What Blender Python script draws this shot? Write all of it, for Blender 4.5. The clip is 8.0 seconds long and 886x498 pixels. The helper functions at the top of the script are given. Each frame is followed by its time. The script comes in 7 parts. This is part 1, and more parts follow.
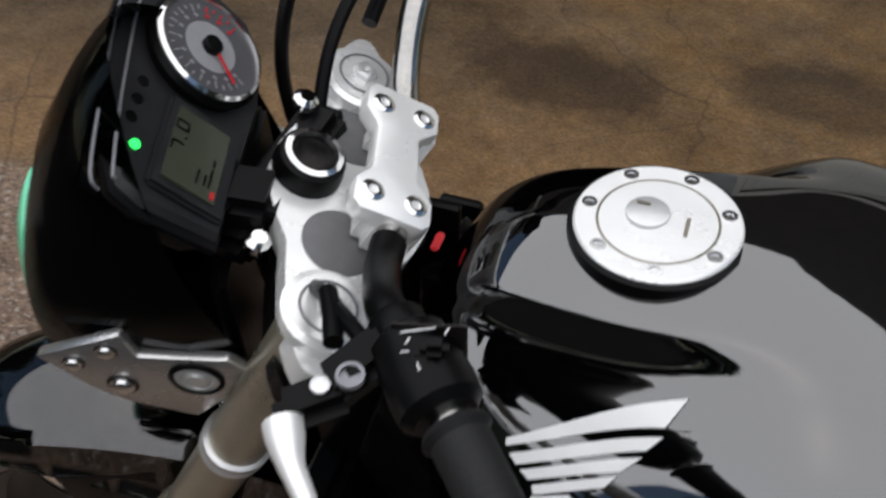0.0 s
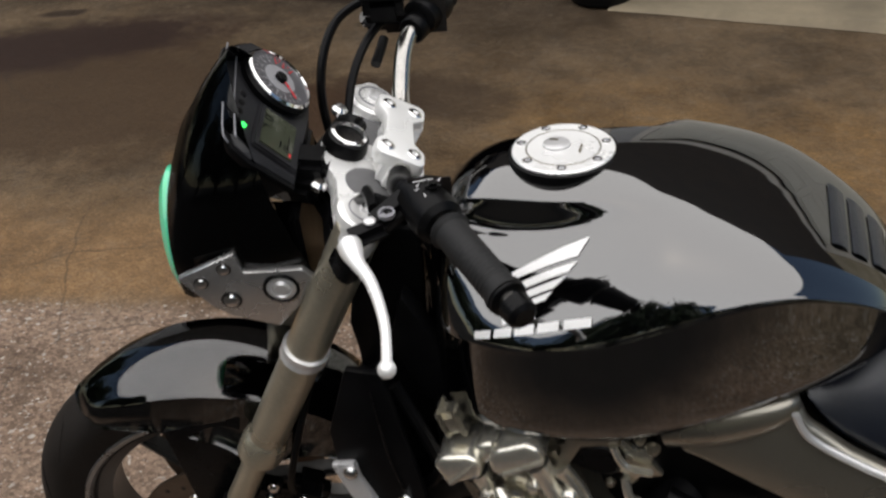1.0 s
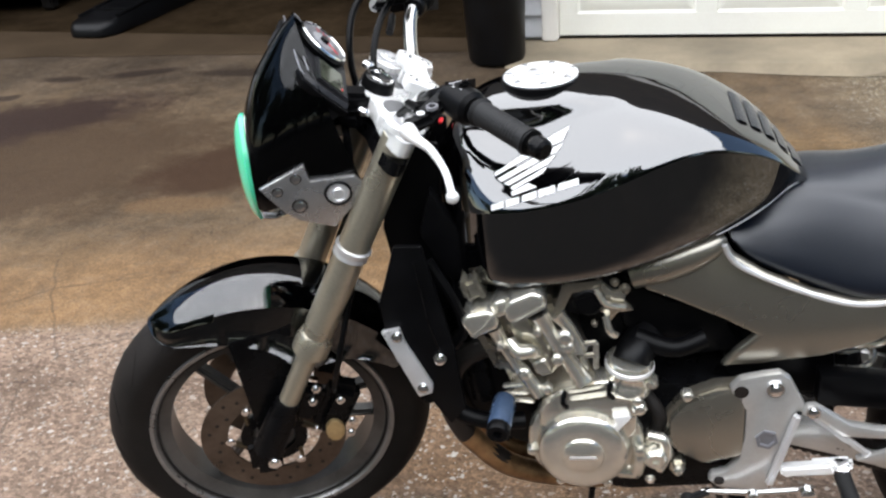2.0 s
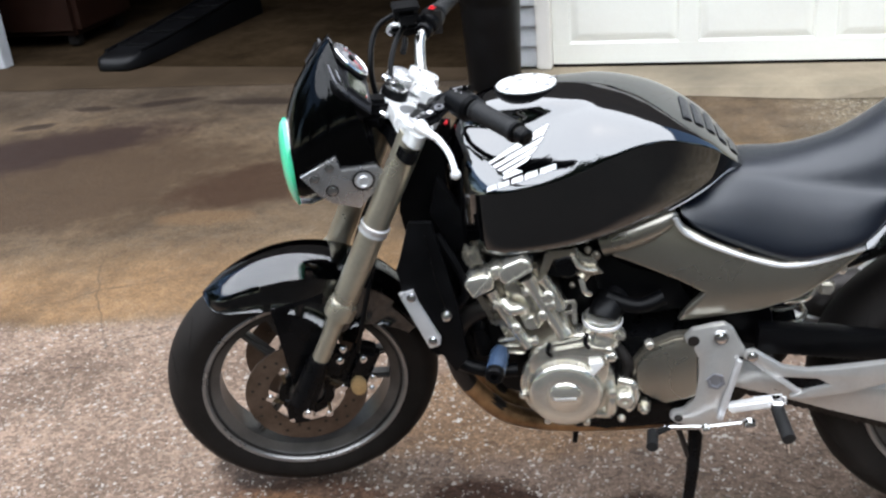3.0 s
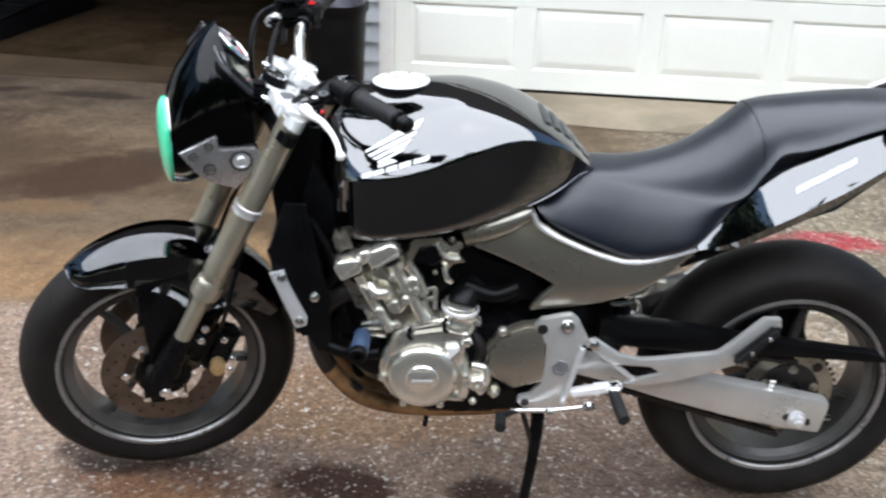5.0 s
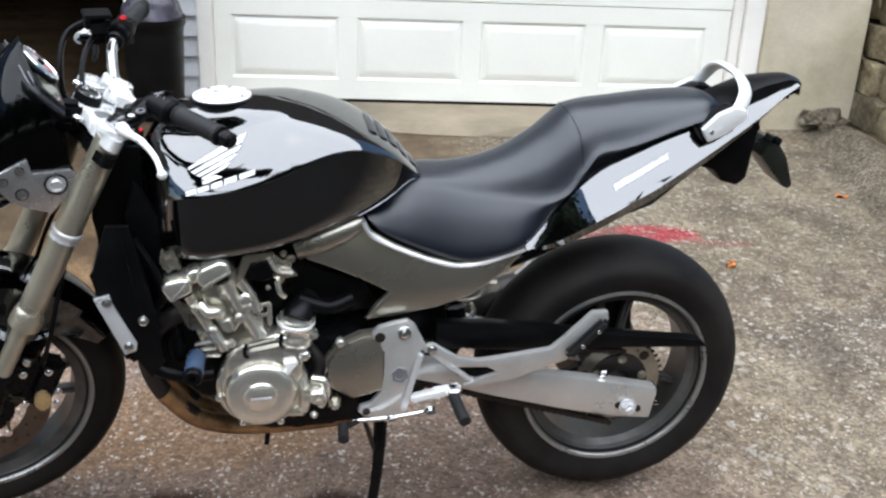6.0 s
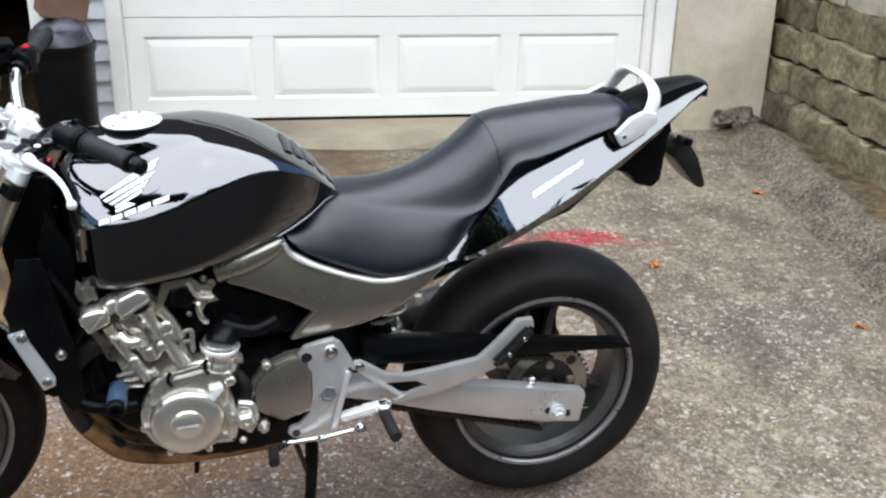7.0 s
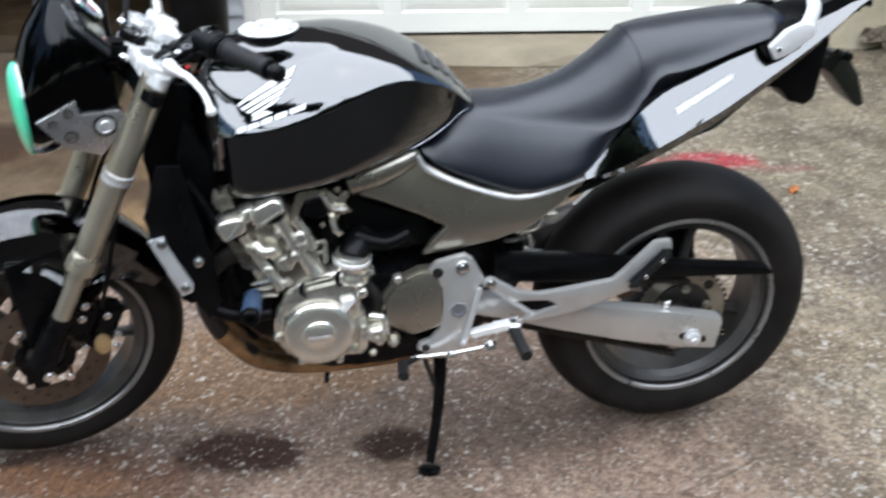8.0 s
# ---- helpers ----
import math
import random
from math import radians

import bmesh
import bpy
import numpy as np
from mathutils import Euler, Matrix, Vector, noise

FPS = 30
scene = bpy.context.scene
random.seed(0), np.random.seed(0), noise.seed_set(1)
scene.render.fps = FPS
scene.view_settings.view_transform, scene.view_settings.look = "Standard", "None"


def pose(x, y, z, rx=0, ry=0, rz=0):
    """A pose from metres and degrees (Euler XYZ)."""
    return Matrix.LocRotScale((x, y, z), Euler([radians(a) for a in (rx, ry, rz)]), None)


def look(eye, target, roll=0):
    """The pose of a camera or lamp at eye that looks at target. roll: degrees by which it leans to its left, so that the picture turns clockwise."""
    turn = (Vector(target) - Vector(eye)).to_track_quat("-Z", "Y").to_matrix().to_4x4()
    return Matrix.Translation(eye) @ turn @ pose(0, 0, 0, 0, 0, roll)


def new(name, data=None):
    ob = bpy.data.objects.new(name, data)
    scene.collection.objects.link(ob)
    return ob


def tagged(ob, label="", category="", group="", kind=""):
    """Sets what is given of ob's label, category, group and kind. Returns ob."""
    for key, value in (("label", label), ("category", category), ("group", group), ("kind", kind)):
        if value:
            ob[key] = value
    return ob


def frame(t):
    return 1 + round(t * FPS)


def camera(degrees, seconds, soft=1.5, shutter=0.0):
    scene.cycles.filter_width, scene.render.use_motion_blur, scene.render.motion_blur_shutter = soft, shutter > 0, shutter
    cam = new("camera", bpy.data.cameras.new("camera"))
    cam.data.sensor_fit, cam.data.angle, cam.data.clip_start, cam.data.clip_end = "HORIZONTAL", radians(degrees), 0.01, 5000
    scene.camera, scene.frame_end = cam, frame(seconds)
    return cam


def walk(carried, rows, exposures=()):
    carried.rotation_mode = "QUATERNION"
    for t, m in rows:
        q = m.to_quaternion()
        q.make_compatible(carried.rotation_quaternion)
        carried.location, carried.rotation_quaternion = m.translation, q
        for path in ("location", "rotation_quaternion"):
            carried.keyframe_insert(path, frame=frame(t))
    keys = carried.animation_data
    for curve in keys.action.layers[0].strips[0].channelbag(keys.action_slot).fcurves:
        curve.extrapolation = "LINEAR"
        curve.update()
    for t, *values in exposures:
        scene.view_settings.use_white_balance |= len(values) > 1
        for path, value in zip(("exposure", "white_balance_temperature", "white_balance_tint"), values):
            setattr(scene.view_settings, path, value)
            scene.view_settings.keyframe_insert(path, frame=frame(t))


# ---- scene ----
cam = camera(46.6, 8.0, soft=2.4, shutter=0.25)
PATH = [
    (0.0, (0.627, -0.501, 1.464), (0.022, 0.735, 0.154), -0.26),
    (0.5, (0.752, -0.722, 1.498), (0.005, 0.579, 0.332), -6.64),
    (1.0, (0.828, -0.965, 1.513), (0.158, 0.503, 0.509), -4.41),
    (1.5, (0.797, -1.228, 1.482), (0.302, 0.298, 0.464), -4.76),
    (1.7, (0.790, -1.339, 1.462), (0.304, 0.253, 0.545), -4.81),
    (3.0, (0.899, -1.854, 1.536), (0.403, -0.199, 0.746), -5.39),
    (3.5, (0.809, -1.985, 1.509), (0.397, -0.315, 0.701), -3.41),
    (4.0, (0.806, -2.003, 1.511), (0.343, -0.316, 0.770), -1.63),
    (4.5, (0.808, -1.997, 1.518), (0.407, -0.295, 0.776), -0.61),
    (5.0, (0.815, -1.999, 1.513), (0.654, -0.264, 0.755), 2.01),
    (6.3, (0.830, -2.001, 1.517), (1.005, -0.250, 0.799), 1.76),
    (6.5, (0.837, -2.003, 1.519), (1.032, -0.252, 0.809), 1.27),
    (7.0, (0.841, -2.000, 1.519), (1.108, -0.256, 0.812), 1.14),
    (7.5, (0.840, -1.985, 1.512), (1.103, -0.249, 0.786), 0.70),
    (8.0, (0.809, -1.954, 1.487), (0.858, -0.251, 0.647), -0.24),
]
EXPOSURES = [(0.0, 0.48, 6850, 9), (1.0, 0.84, 7250, 9), (1.7, 1.72, 6850, 8), (3.0, 1.92, 6400, 7), (4.5, 1.92, 6350, 7), (6.5, 1.84, 6300, 7), (8.0, 1.82, 6200, 6)]
walk(cam, [(t, look(e, g, r)) for t, e, g, r in PATH], EXPOSURES)

# ---- light: an overcast sky ----
world = bpy.data.worlds.new("sky")
scene.world = world
world.use_nodes = True
wn = world.node_tree.nodes
sky = wn.new("ShaderNodeTexSky")
sky.sky_type, sky.sun_disc = "NISHITA", False
sky.sun_elevation, sky.sun_rotation = radians(80), radians(180)
sky.air_density, sky.dust_density, sky.ozone_density = 1.0, 0.4, 1.0
world.node_tree.links.new(sky.outputs[0], wn["Background"].inputs[0])
wn["Background"].inputs[1].default_value = 0.05
# the sun behind cloud, in the gap between house and trees
sun = new("sun", bpy.data.lights.new("sun", "SUN"))
sun.data.energy, sun.data.angle, sun.data.color = 2.4, radians(112), (0.97, 0.97, 1.0)
sun.matrix_world = look((0, 0, 0), (0.05, math.cos(radians(80)), -math.sin(radians(80))))


# ---- materials ----
def node_tree(name):
    m = bpy.data.materials.new(name)
    m.use_nodes = True
    return m, m.node_tree, m.node_tree.nodes["Principled BSDF"]


def add_noise(nt, scale, detail=4.0, rough=0.6, coords="Object"):
    tc = nt.nodes.new("ShaderNodeTexCoord")
    n = nt.nodes.new("ShaderNodeTexNoise")
    n.inputs["Scale"].default_value, n.inputs["Detail"].default_value, n.inputs["Roughness"].default_value = scale, detail, rough
    nt.links.new(tc.outputs[coords], n.inputs["Vector"])
    return n


def add_ramp(nt, source, low, high, a=(0, 0, 0, 1), b=(1, 1, 1, 1)):
    r = nt.nodes.new("ShaderNodeValToRGB")
    r.color_ramp.elements[0].position, r.color_ramp.elements[1].position = low, high
    r.color_ramp.elements[0].color, r.color_ramp.elements[1].color = a, b
    nt.links.new(source, r.inputs[0])
    return r


def add_mix(nt, fac, a, b, mode="MIX"):
    x = nt.nodes.new("ShaderNodeMix")
    x.data_type, x.blend_type = "RGBA", mode
    for socket, value in ((x.inputs[0], fac), (x.inputs[6], a), (x.inputs[7], b)):
        if isinstance(value, (int, float)):
            socket.default_value = value
        elif isinstance(value, tuple):
            socket.default_value = (*value[:3], 1)
        else:
            nt.links.new(value, socket)
    return x.outputs[2]


def surface(name, color, rough=0.5, metal=0.0, vary=0.25, scale=9.0, grain=120.0, bump=0.02, coat=0.0, rvary=0.15, worn=None, spec=0.5):
    """A surface with colour and gloss that vary at two scales and a fine relief."""
    m, nt, p = node_tree(name)
    big, fine = add_noise(nt, scale), add_noise(nt, grain, 3)
    dark = tuple(c * (1 - vary) for c in color)
    light = tuple(min(1, c * (1 + vary)) for c in (worn or color))
    r = add_ramp(nt, big.outputs["Fac"], 0.3, 0.7, (*dark, 1), (*light, 1))
    col = add_mix(nt, 0.12, r.outputs[0], fine.outputs["Fac"], "OVERLAY")
    nt.links.new(col, p.inputs["Base Color"])
    rr = nt.nodes.new("ShaderNodeMapRange")
    rr.inputs["To Min"].default_value, rr.inputs["To Max"].default_value = max(0.02, rough - rvary), min(1, rough + rvary)
    nt.links.new(big.outputs["Fac"], rr.inputs["Value"])
    nt.links.new(rr.outputs[0], p.inputs["Roughness"])
    p.inputs["Metallic"].default_value, p.inputs["Coat Weight"].default_value = metal, coat
    p.inputs["Specular IOR Level"].default_value = spec
    p.inputs["Coat Roughness"].default_value = 0.03
    if bump:
        b = nt.nodes.new("ShaderNodeBump")
        b.inputs["Strength"].default_value, b.inputs["Distance"].default_value = bump * 10, 0.001
        nt.links.new(fine.outputs["Fac"], b.inputs["Height"])
        nt.links.new(b.outputs[0], p.inputs["Normal"])
    return m


def gravelly(name, dark, light, scale):
    """Old asphalt: stones of mixed tone in a dark binder, with crumbled relief."""
    m, nt, p = node_tree(name)
    tc = nt.nodes.new("ShaderNodeTexCoord")
    big = add_noise(nt, 4.0, 6, 0.7)
    vo = nt.nodes.new("ShaderNodeTexVoronoi")
    vo.inputs["Scale"].default_value = scale
    nt.links.new(tc.outputs["Object"], vo.inputs["Vector"])
    sep = nt.nodes.new("ShaderNodeSeparateColor")
    nt.links.new(vo.outputs["Color"], sep.inputs[0])
    base = add_ramp(nt, big.outputs["Fac"], 0.35, 0.65, (*dark, 1), (*light, 1)).outputs[0]
    base = add_mix(nt, 0.9, base, add_ramp(nt, sep.outputs[0], 0.0, 1.0, (0.25, 0.25, 0.25, 1), (1.8, 1.78, 1.74, 1)).outputs[0], "MULTIPLY")
    base = add_mix(nt, add_ramp(nt, sep.outputs[1], 0.955, 0.975).outputs[0], base, (0.24, 0.215, 0.17))
    nt.links.new(base, p.inputs["Base Color"])
    p.inputs["Roughness"].default_value, p.inputs["Specular IOR Level"].default_value = 0.9, 0.2
    b = nt.nodes.new("ShaderNodeBump")
    b.inputs["Strength"].default_value, b.inputs["Distance"].default_value = 0.8, 0.007
    nt.links.new(add_mix(nt, 0.5, vo.outputs["Distance"], add_noise(nt, 40, 5, 0.75).outputs["Fac"]), b.inputs["Height"])
    nt.links.new(b.outputs[0], p.inputs["Normal"])
    return m


def mottle(m, scale, low, high):
    """Breaks up the tone of a surface with a coarse grain."""
    nt = m.node_tree
    p = nt.nodes["Principled BSDF"]
    src = p.inputs["Base Color"].links[0].from_socket
    n = add_noise(nt, scale, 6, 0.75)
    r = add_ramp(nt, n.outputs["Fac"], 0.36, 0.64, (low, low, low * 0.97, 1), (high, high, high * 0.97, 1))
    nt.links.new(add_mix(nt, 1.0, src, r.outputs[0], "MULTIPLY"), p.inputs["Base Color"])


PAINT = surface("black gloss paint", (0.0008, 0.0008, 0.001), 0.08, 0, 0.2, 6, 60, 0.0, 1.0, 0.03)
SATIN = surface("satin black plastic", (0.0026, 0.0026, 0.0030), 0.36, 0, 0.3, 20, 300, 0.02, spec=0.12)
BLACKMETAL = surface("black coated metal", (0.003, 0.003, 0.0034), 0.28, 0, 0.4, 25, 200, 0.02, spec=0.12)
RUBBER = surface("tyre rubber", (0.006, 0.0052, 0.0048), 0.62, 0, 0.35, 7, 160, 0.05, worn=(0.012, 0.0102, 0.0092), spec=0.16)
GRIPRUBBER = surface("grip rubber", (0.010, 0.010, 0.0105), 0.6, 0, 0.3, 20, 200, 0.05, spec=0.3)
VINYL = surface("seat vinyl", (0.004, 0.0064, 0.0125), 0.31, 0, 0.15, 5, 500, 0.05, rvary=0.05, spec=0.66)
BRONZE = surface("anodised fork", (0.46, 0.42, 0.33), 0.3, 0.75, 0.12, 8, 200, 0.02)
ENGINE = surface("engine paint", (0.74, 0.715, 0.64), 0.2, 0.85, 0.12, 14, 150, 0.015, rvary=0.06)
# mid and dark tones of the engine metal, for contrast between castings
ENGINEMID = surface("mid toned engine casting", (0.56, 0.53, 0.45), 0.2, 0.9, 0.25, 22, 150, 0.03, rvary=0.06)
ENGINEDARK = surface("engine casting", (0.29, 0.265, 0.22), 0.3, 0.85, 0.3, 18, 150, 0.05)
TITAN = surface("titanium grey paint", (0.31, 0.29, 0.245), 0.28, 0.85, 0.08, 4, 500, 0.01, 0.4, 0.05)
ALU = surface("brushed aluminium", (0.74, 0.74, 0.745), 0.32, 0.6, 0.12, 9, 250, 0.03)
ALUWHITE = surface("bright cast aluminium", (0.93, 0.93, 0.92), 0.28, 0.38, 0.04, 12, 300, 0.02)
CHROME = surface("chrome", (0.82, 0.82, 0.82), 0.1, 1.0, 0.05, 10, 100, 0.0, 0, 0.05)
RIM = surface("wheel paint", (0.07, 0.067, 0.065), 0.34, 0.5, 0.25, 10, 200, 0.03, worn=(0.10, 0.096, 0.092))
LIP = surface("rim lip", (0.26, 0.255, 0.25), 0.3, 0.7, 0.2, 15, 200, 0.02)
DISC = surface("brake disc steel", (0.125, 0.098, 0.078), 0.33, 0.8, 0.35, 18, 200, 0.03)
GOLD = surface("gold caliper", (0.50, 0.36, 0.18), 0.4, 0.6, 0.2, 30, 200, 0.03)
HEADER = surface("heat stained exhaust", (0.22, 0.12, 0.06), 0.38, 0.85, 0.5, 10, 120, 0.03, worn=(0.4, 0.25, 0.13))
HEADERDARK = surface("dark exhaust", (0.03, 0.026, 0.024), 0.4, 0.6, 0.4, 12, 120, 0.03)
# black plastic with the sky's blue reflection put into its colour
SLIDER = surface("black slider tinted sky blue", (0.05, 0.08, 0.14), 0.22, 0.2, 0.2, 20, 200, 0.01)
RED = surface("red plastic", (0.62, 0.02, 0.03), 0.35, 0, 0.1)
DARKGLASS = surface("dark smoked lens", (0.02, 0.004, 0.004), 0.08, 0, 0.2, 10, 60, 0, 0.6, 0.02)
WHITEPAINT = surface("white decal", (0.86, 0.86, 0.86), 0.3, 0, 0.03, 10, 100, 0, 0.5, 0.05)
DOORPAINT = surface("white door paint", (0.79, 0.78, 0.715), 0.42, 0, 0.04, 2.2, 90, 0.02, worn=(0.77, 0.77, 0.70))
TRIMPAINT = surface("white trim paint", (0.78, 0.75, 0.695), 0.45, 0, 0.06, 3, 60, 0.03)
SIDING = surface("grey white siding", (0.48, 0.49, 0.50), 0.5, 0, 0.12, 5, 90, 0.03)
CONCRETEWALL = surface("painted concrete wall", (0.46, 0.40, 0.28), 0.8, 0, 0.12, 2.5, 70, 0.1, worn=(0.51, 0.455, 0.365))
# dark tone for unseen walls, chosen to darken what the tank reflects
UNSEENDARK = surface("dark unseen wall", (0.045, 0.034, 0.026), 0.7, 0, 0.3, 3, 40, 0.05)
BLOCK = surface("retaining wall stone", (0.158, 0.117, 0.062), 0.85, 0, 0.45, 9, 70, 0.25, worn=(0.18, 0.148, 0.093))
# garage floor and walls: the shade inside the bay is put into their colour
FLOOR = surface("garage concrete darkened for shade", (0.026, 0.0175, 0.0105), 0.95, 0, 0.35, 1.6, 60, 0.08, spec=0.0)
INTERIOR = surface("garage interior darkened for shade", (0.004, 0.003, 0.0026), 0.9, 0, 0.3, 1.5, 40, 0.03, spec=0.0)
BINPLASTIC = surface("black bin plastic", (0.003, 0.003, 0.0035), 0.4, 0, 0.3, 8, 120, 0.03, spec=0.2)
LEAFLITTER = surface("fallen leaf", (0.55, 0.2, 0.05), 0.7, 0, 0.4, 60, 300, 0.05)
PAINT.node_tree.nodes["Principled BSDF"].inputs["Coat IOR"].default_value = 2.35
PAINT.node_tree.nodes["Principled BSDF"].inputs["Specular IOR Level"].default_value = 0.0
mottle(BLOCK, 28, 0.5, 1.35)
mottle(CONCRETEWALL, 2.2, 0.84, 1.08)
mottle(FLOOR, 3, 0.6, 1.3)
GROUND_X, GROUND_Y, GROUND_LOW = -0.0208, 0.0149, -0.012


def ground_z(x, y):
    return GROUND_X * x + GROUND_Y * y + GROUND_LOW


def spot(nt, x, y, rx, ry, turn=0.0, ragged=0.35, soft=0.30):
    """A mask with a ragged edge round a place on the ground."""
    tc = nt.nodes.new("ShaderNodeTexCoord")
    mp = nt.nodes.new("ShaderNodeMapping")
    mp.vector_type = "TEXTURE"
    mp.inputs["Location"].default_value, mp.inputs["Rotation"].default_value, mp.inputs["Scale"].default_value = (x, y, 0), (0, 0, radians(turn)), (rx, ry, 1)
    nt.links.new(tc.outputs["Object"], mp.inputs[0])
    sep = nt.nodes.new("ShaderNodeVectorMath")
    sep.operation = "MULTIPLY"
    sep.inputs[1].default_value = (1, 1, 0)
    nt.links.new(mp.outputs[0], sep.inputs[0])
    ln = nt.nodes.new("ShaderNodeVectorMath")
    ln.operation = "LENGTH"
    nt.links.new(sep.outputs[0], ln.inputs[0])
    n = add_noise(nt, 9.0, 5, 0.7)
    mul = nt.nodes.new("ShaderNodeMath")
    mul.operation = "MULTIPLY_ADD"
    mul.inputs[1].default_value, mul.inputs[2].default_value = ragged * 2.4, -ragged * 1.2
    nt.links.new(n.outputs["Fac"], mul.inputs[0])
    add = nt.nodes.new("ShaderNodeMath")
    nt.links.new(ln.outputs["Value"], add.inputs[0])
    nt.links.new(mul.outputs[0], add.inputs[1])
    mr = nt.nodes.new("ShaderNodeMapRange")
    mr.inputs["From Min"].default_value, mr.inputs["From Max"].default_value = 0.86 + soft, 0.86 - soft
    nt.links.new(add.outputs[0], mr.inputs["Value"])
    return mr.outputs[0]


def strength(nt, mask, k):
    m = nt.nodes.new("ShaderNodeMath")
    m.operation = "MULTIPLY"
    m.inputs[1].default_value = k
    nt.links.new(mask, m.inputs[0])
    return m.outputs[0]


def band(nt, axis, lo0, lo1, hi0, hi1, wobble=0.35, tilt=0.0):
    """A mask that rises from lo0 to lo1 and falls from hi0 to hi1 along x or y, with an uneven edge."""
    tc = nt.nodes.new("ShaderNodeTexCoord")
    sep = nt.nodes.new("ShaderNodeSeparateXYZ")
    nt.links.new(tc.outputs["Object"], sep.inputs[0])
    n = add_noise(nt, 1.7, 6, 0.65)
    m1 = nt.nodes.new("ShaderNodeMath")
    m1.operation = "MULTIPLY_ADD"
    m1.inputs[1].default_value, m1.inputs[2].default_value = wobble, -wobble / 2
    nt.links.new(n.outputs["Fac"], m1.inputs[0])
    m2 = nt.nodes.new("ShaderNodeMath")
    nt.links.new(sep.outputs[axis], m2.inputs[0])
    nt.links.new(m1.outputs[0], m2.inputs[1])
    m3 = nt.nodes.new("ShaderNodeMath")
    m3.operation = "MULTIPLY_ADD"
    m3.inputs[1].default_value = tilt
    nt.links.new(sep.outputs[1 - axis], m3.inputs[0])
    nt.links.new(m2.outputs[0], m3.inputs[2])
    out = None
    for x0, x1 in ((lo0, lo1), (hi1, hi0)):
        r = nt.nodes.new("ShaderNodeMapRange")
        r.interpolation_type = "SMOOTHSTEP"
        r.inputs["From Min"].default_value, r.inputs["From Max"].default_value = min(x0, x1), max(x0, x1)
        if x0 > x1:
            r.inputs["To Min"].default_value, r.inputs["To Max"].default_value = 1.0, 0.0
        nt.links.new(m3.outputs[0], r.inputs["Value"])
        if out is None:
            out = r.outputs[0]
        else:
            mu = nt.nodes.new("ShaderNodeMath")
            mu.operation = "MULTIPLY"
            nt.links.new(out, mu.inputs[0])
            nt.links.new(r.outputs[0], mu.inputs[1])
            out = mu.outputs[0]
    return out


# damp brown patches round the front wheel and under the engine, and the bike's painted soft shadow: place, half sizes,
# turn, strength, colour
DAMP_AND_SHADE = [
    # broad dark oval painted as the soft shadow under the bike
    (0.7, 0.2, 0.9, 0.3, 6, 0.35, (0.055, 0.042, 0.034)),
    (0.04, -0.06, 0.34, 0.12, -8, 0.7, (0.105, 0.052, 0.031)),
    (-0.16, 0.03, 0.14, 0.06, 10, 0.8, (0.040, 0.024, 0.018)),
    (0.02, -0.20, 0.5, 0.06, 4, 0.3, (0.070, 0.038, 0.026)),
    (0.36, 0.40, 0.5, 0.24, 8, 0.7, (0.20, 0.122, 0.066)),
    (-0.22, 0.06, 0.12, 0.08, 0, 0.85, (0.040, 0.028, 0.022)),
    (-0.02, -0.07, 0.2, 0.06, -6, 0.7, (0.20, 0.105, 0.055)),
    (0.39, 0.03, 0.17, 0.10, 0, 1.0, (0.040, 0.021, 0.014)),
]
# damp brown patches round the front wheel and under the engine (more): place, half sizes, turn, strength, colour
DAMP_MORE = [
    (0.75, 0.06, 0.11, 0.075, 0, 1.0, (0.040, 0.023, 0.016)),
]
# stains towards the bay: place, half sizes, turn, strength, colour
BAYSTAINS = [
    (-2.2, 1.70, 1.35, 0.75, 20, 0.85, (0.062, 0.039, 0.023)),
    (-0.98, 1.90, 0.46, 0.27, 40, 0.92, (0.048, 0.026, 0.015)),
    (-1.08, 1.52, 0.22, 0.08, 15, 0.7, (0.15, 0.092, 0.048)),
    (-0.62, 2.15, 0.4, 0.2, 0, 0.7, (0.045, 0.030, 0.020)),
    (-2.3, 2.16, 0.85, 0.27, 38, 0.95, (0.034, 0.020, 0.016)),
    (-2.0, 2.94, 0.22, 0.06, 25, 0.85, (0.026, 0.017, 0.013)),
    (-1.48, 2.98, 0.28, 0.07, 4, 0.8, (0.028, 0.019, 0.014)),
]
# stains towards the bay (more): place, half sizes, turn, strength, colour
BAYSTAINS_MORE = [
    (-2.37, 2.81, 0.13, 0.05, 10, 0.8, (0.026, 0.017, 0.013)),
    (-2.53, 2.51, 0.13, 0.05, 30, 0.8, (0.026, 0.017, 0.013)),
    (-0.05, 1.55, 0.3, 0.16, 0, 0.75, (0.045, 0.03, 0.02)),
    (0.55, 1.75, 0.26, 0.15, 0, 0.6, (0.045, 0.032, 0.022)),
    (2.5, 1.0, 0.42, 0.22, 20, 0.45, (0.072, 0.062, 0.058)),
    (1.85, 0.5, 0.3, 0.14, 0, 0.35, (0.17, 0.125, 0.08)),
    (2.75, 3.3, 0.7, 0.22, 0, 0.6, (0.20, 0.16, 0.11)),
]
# faded red spray paint: place, half sizes, turn, strength, colour
SPRAY = [
    (2.02, 1.88, 0.20, 0.10, 0, 0.9, (0.30, 0.035, 0.045)),
    (1.72, 1.84, 0.34, 0.07, 6, 0.6, (0.25, 0.06, 0.06)),
    (1.25, 2.02, 0.16, 0.09, 0, 0.6, (0.25, 0.05, 0.055)),
    (2.25, 1.80, 0.2, 0.04, 0, 0.4, (0.22, 0.07, 0.07)),
]


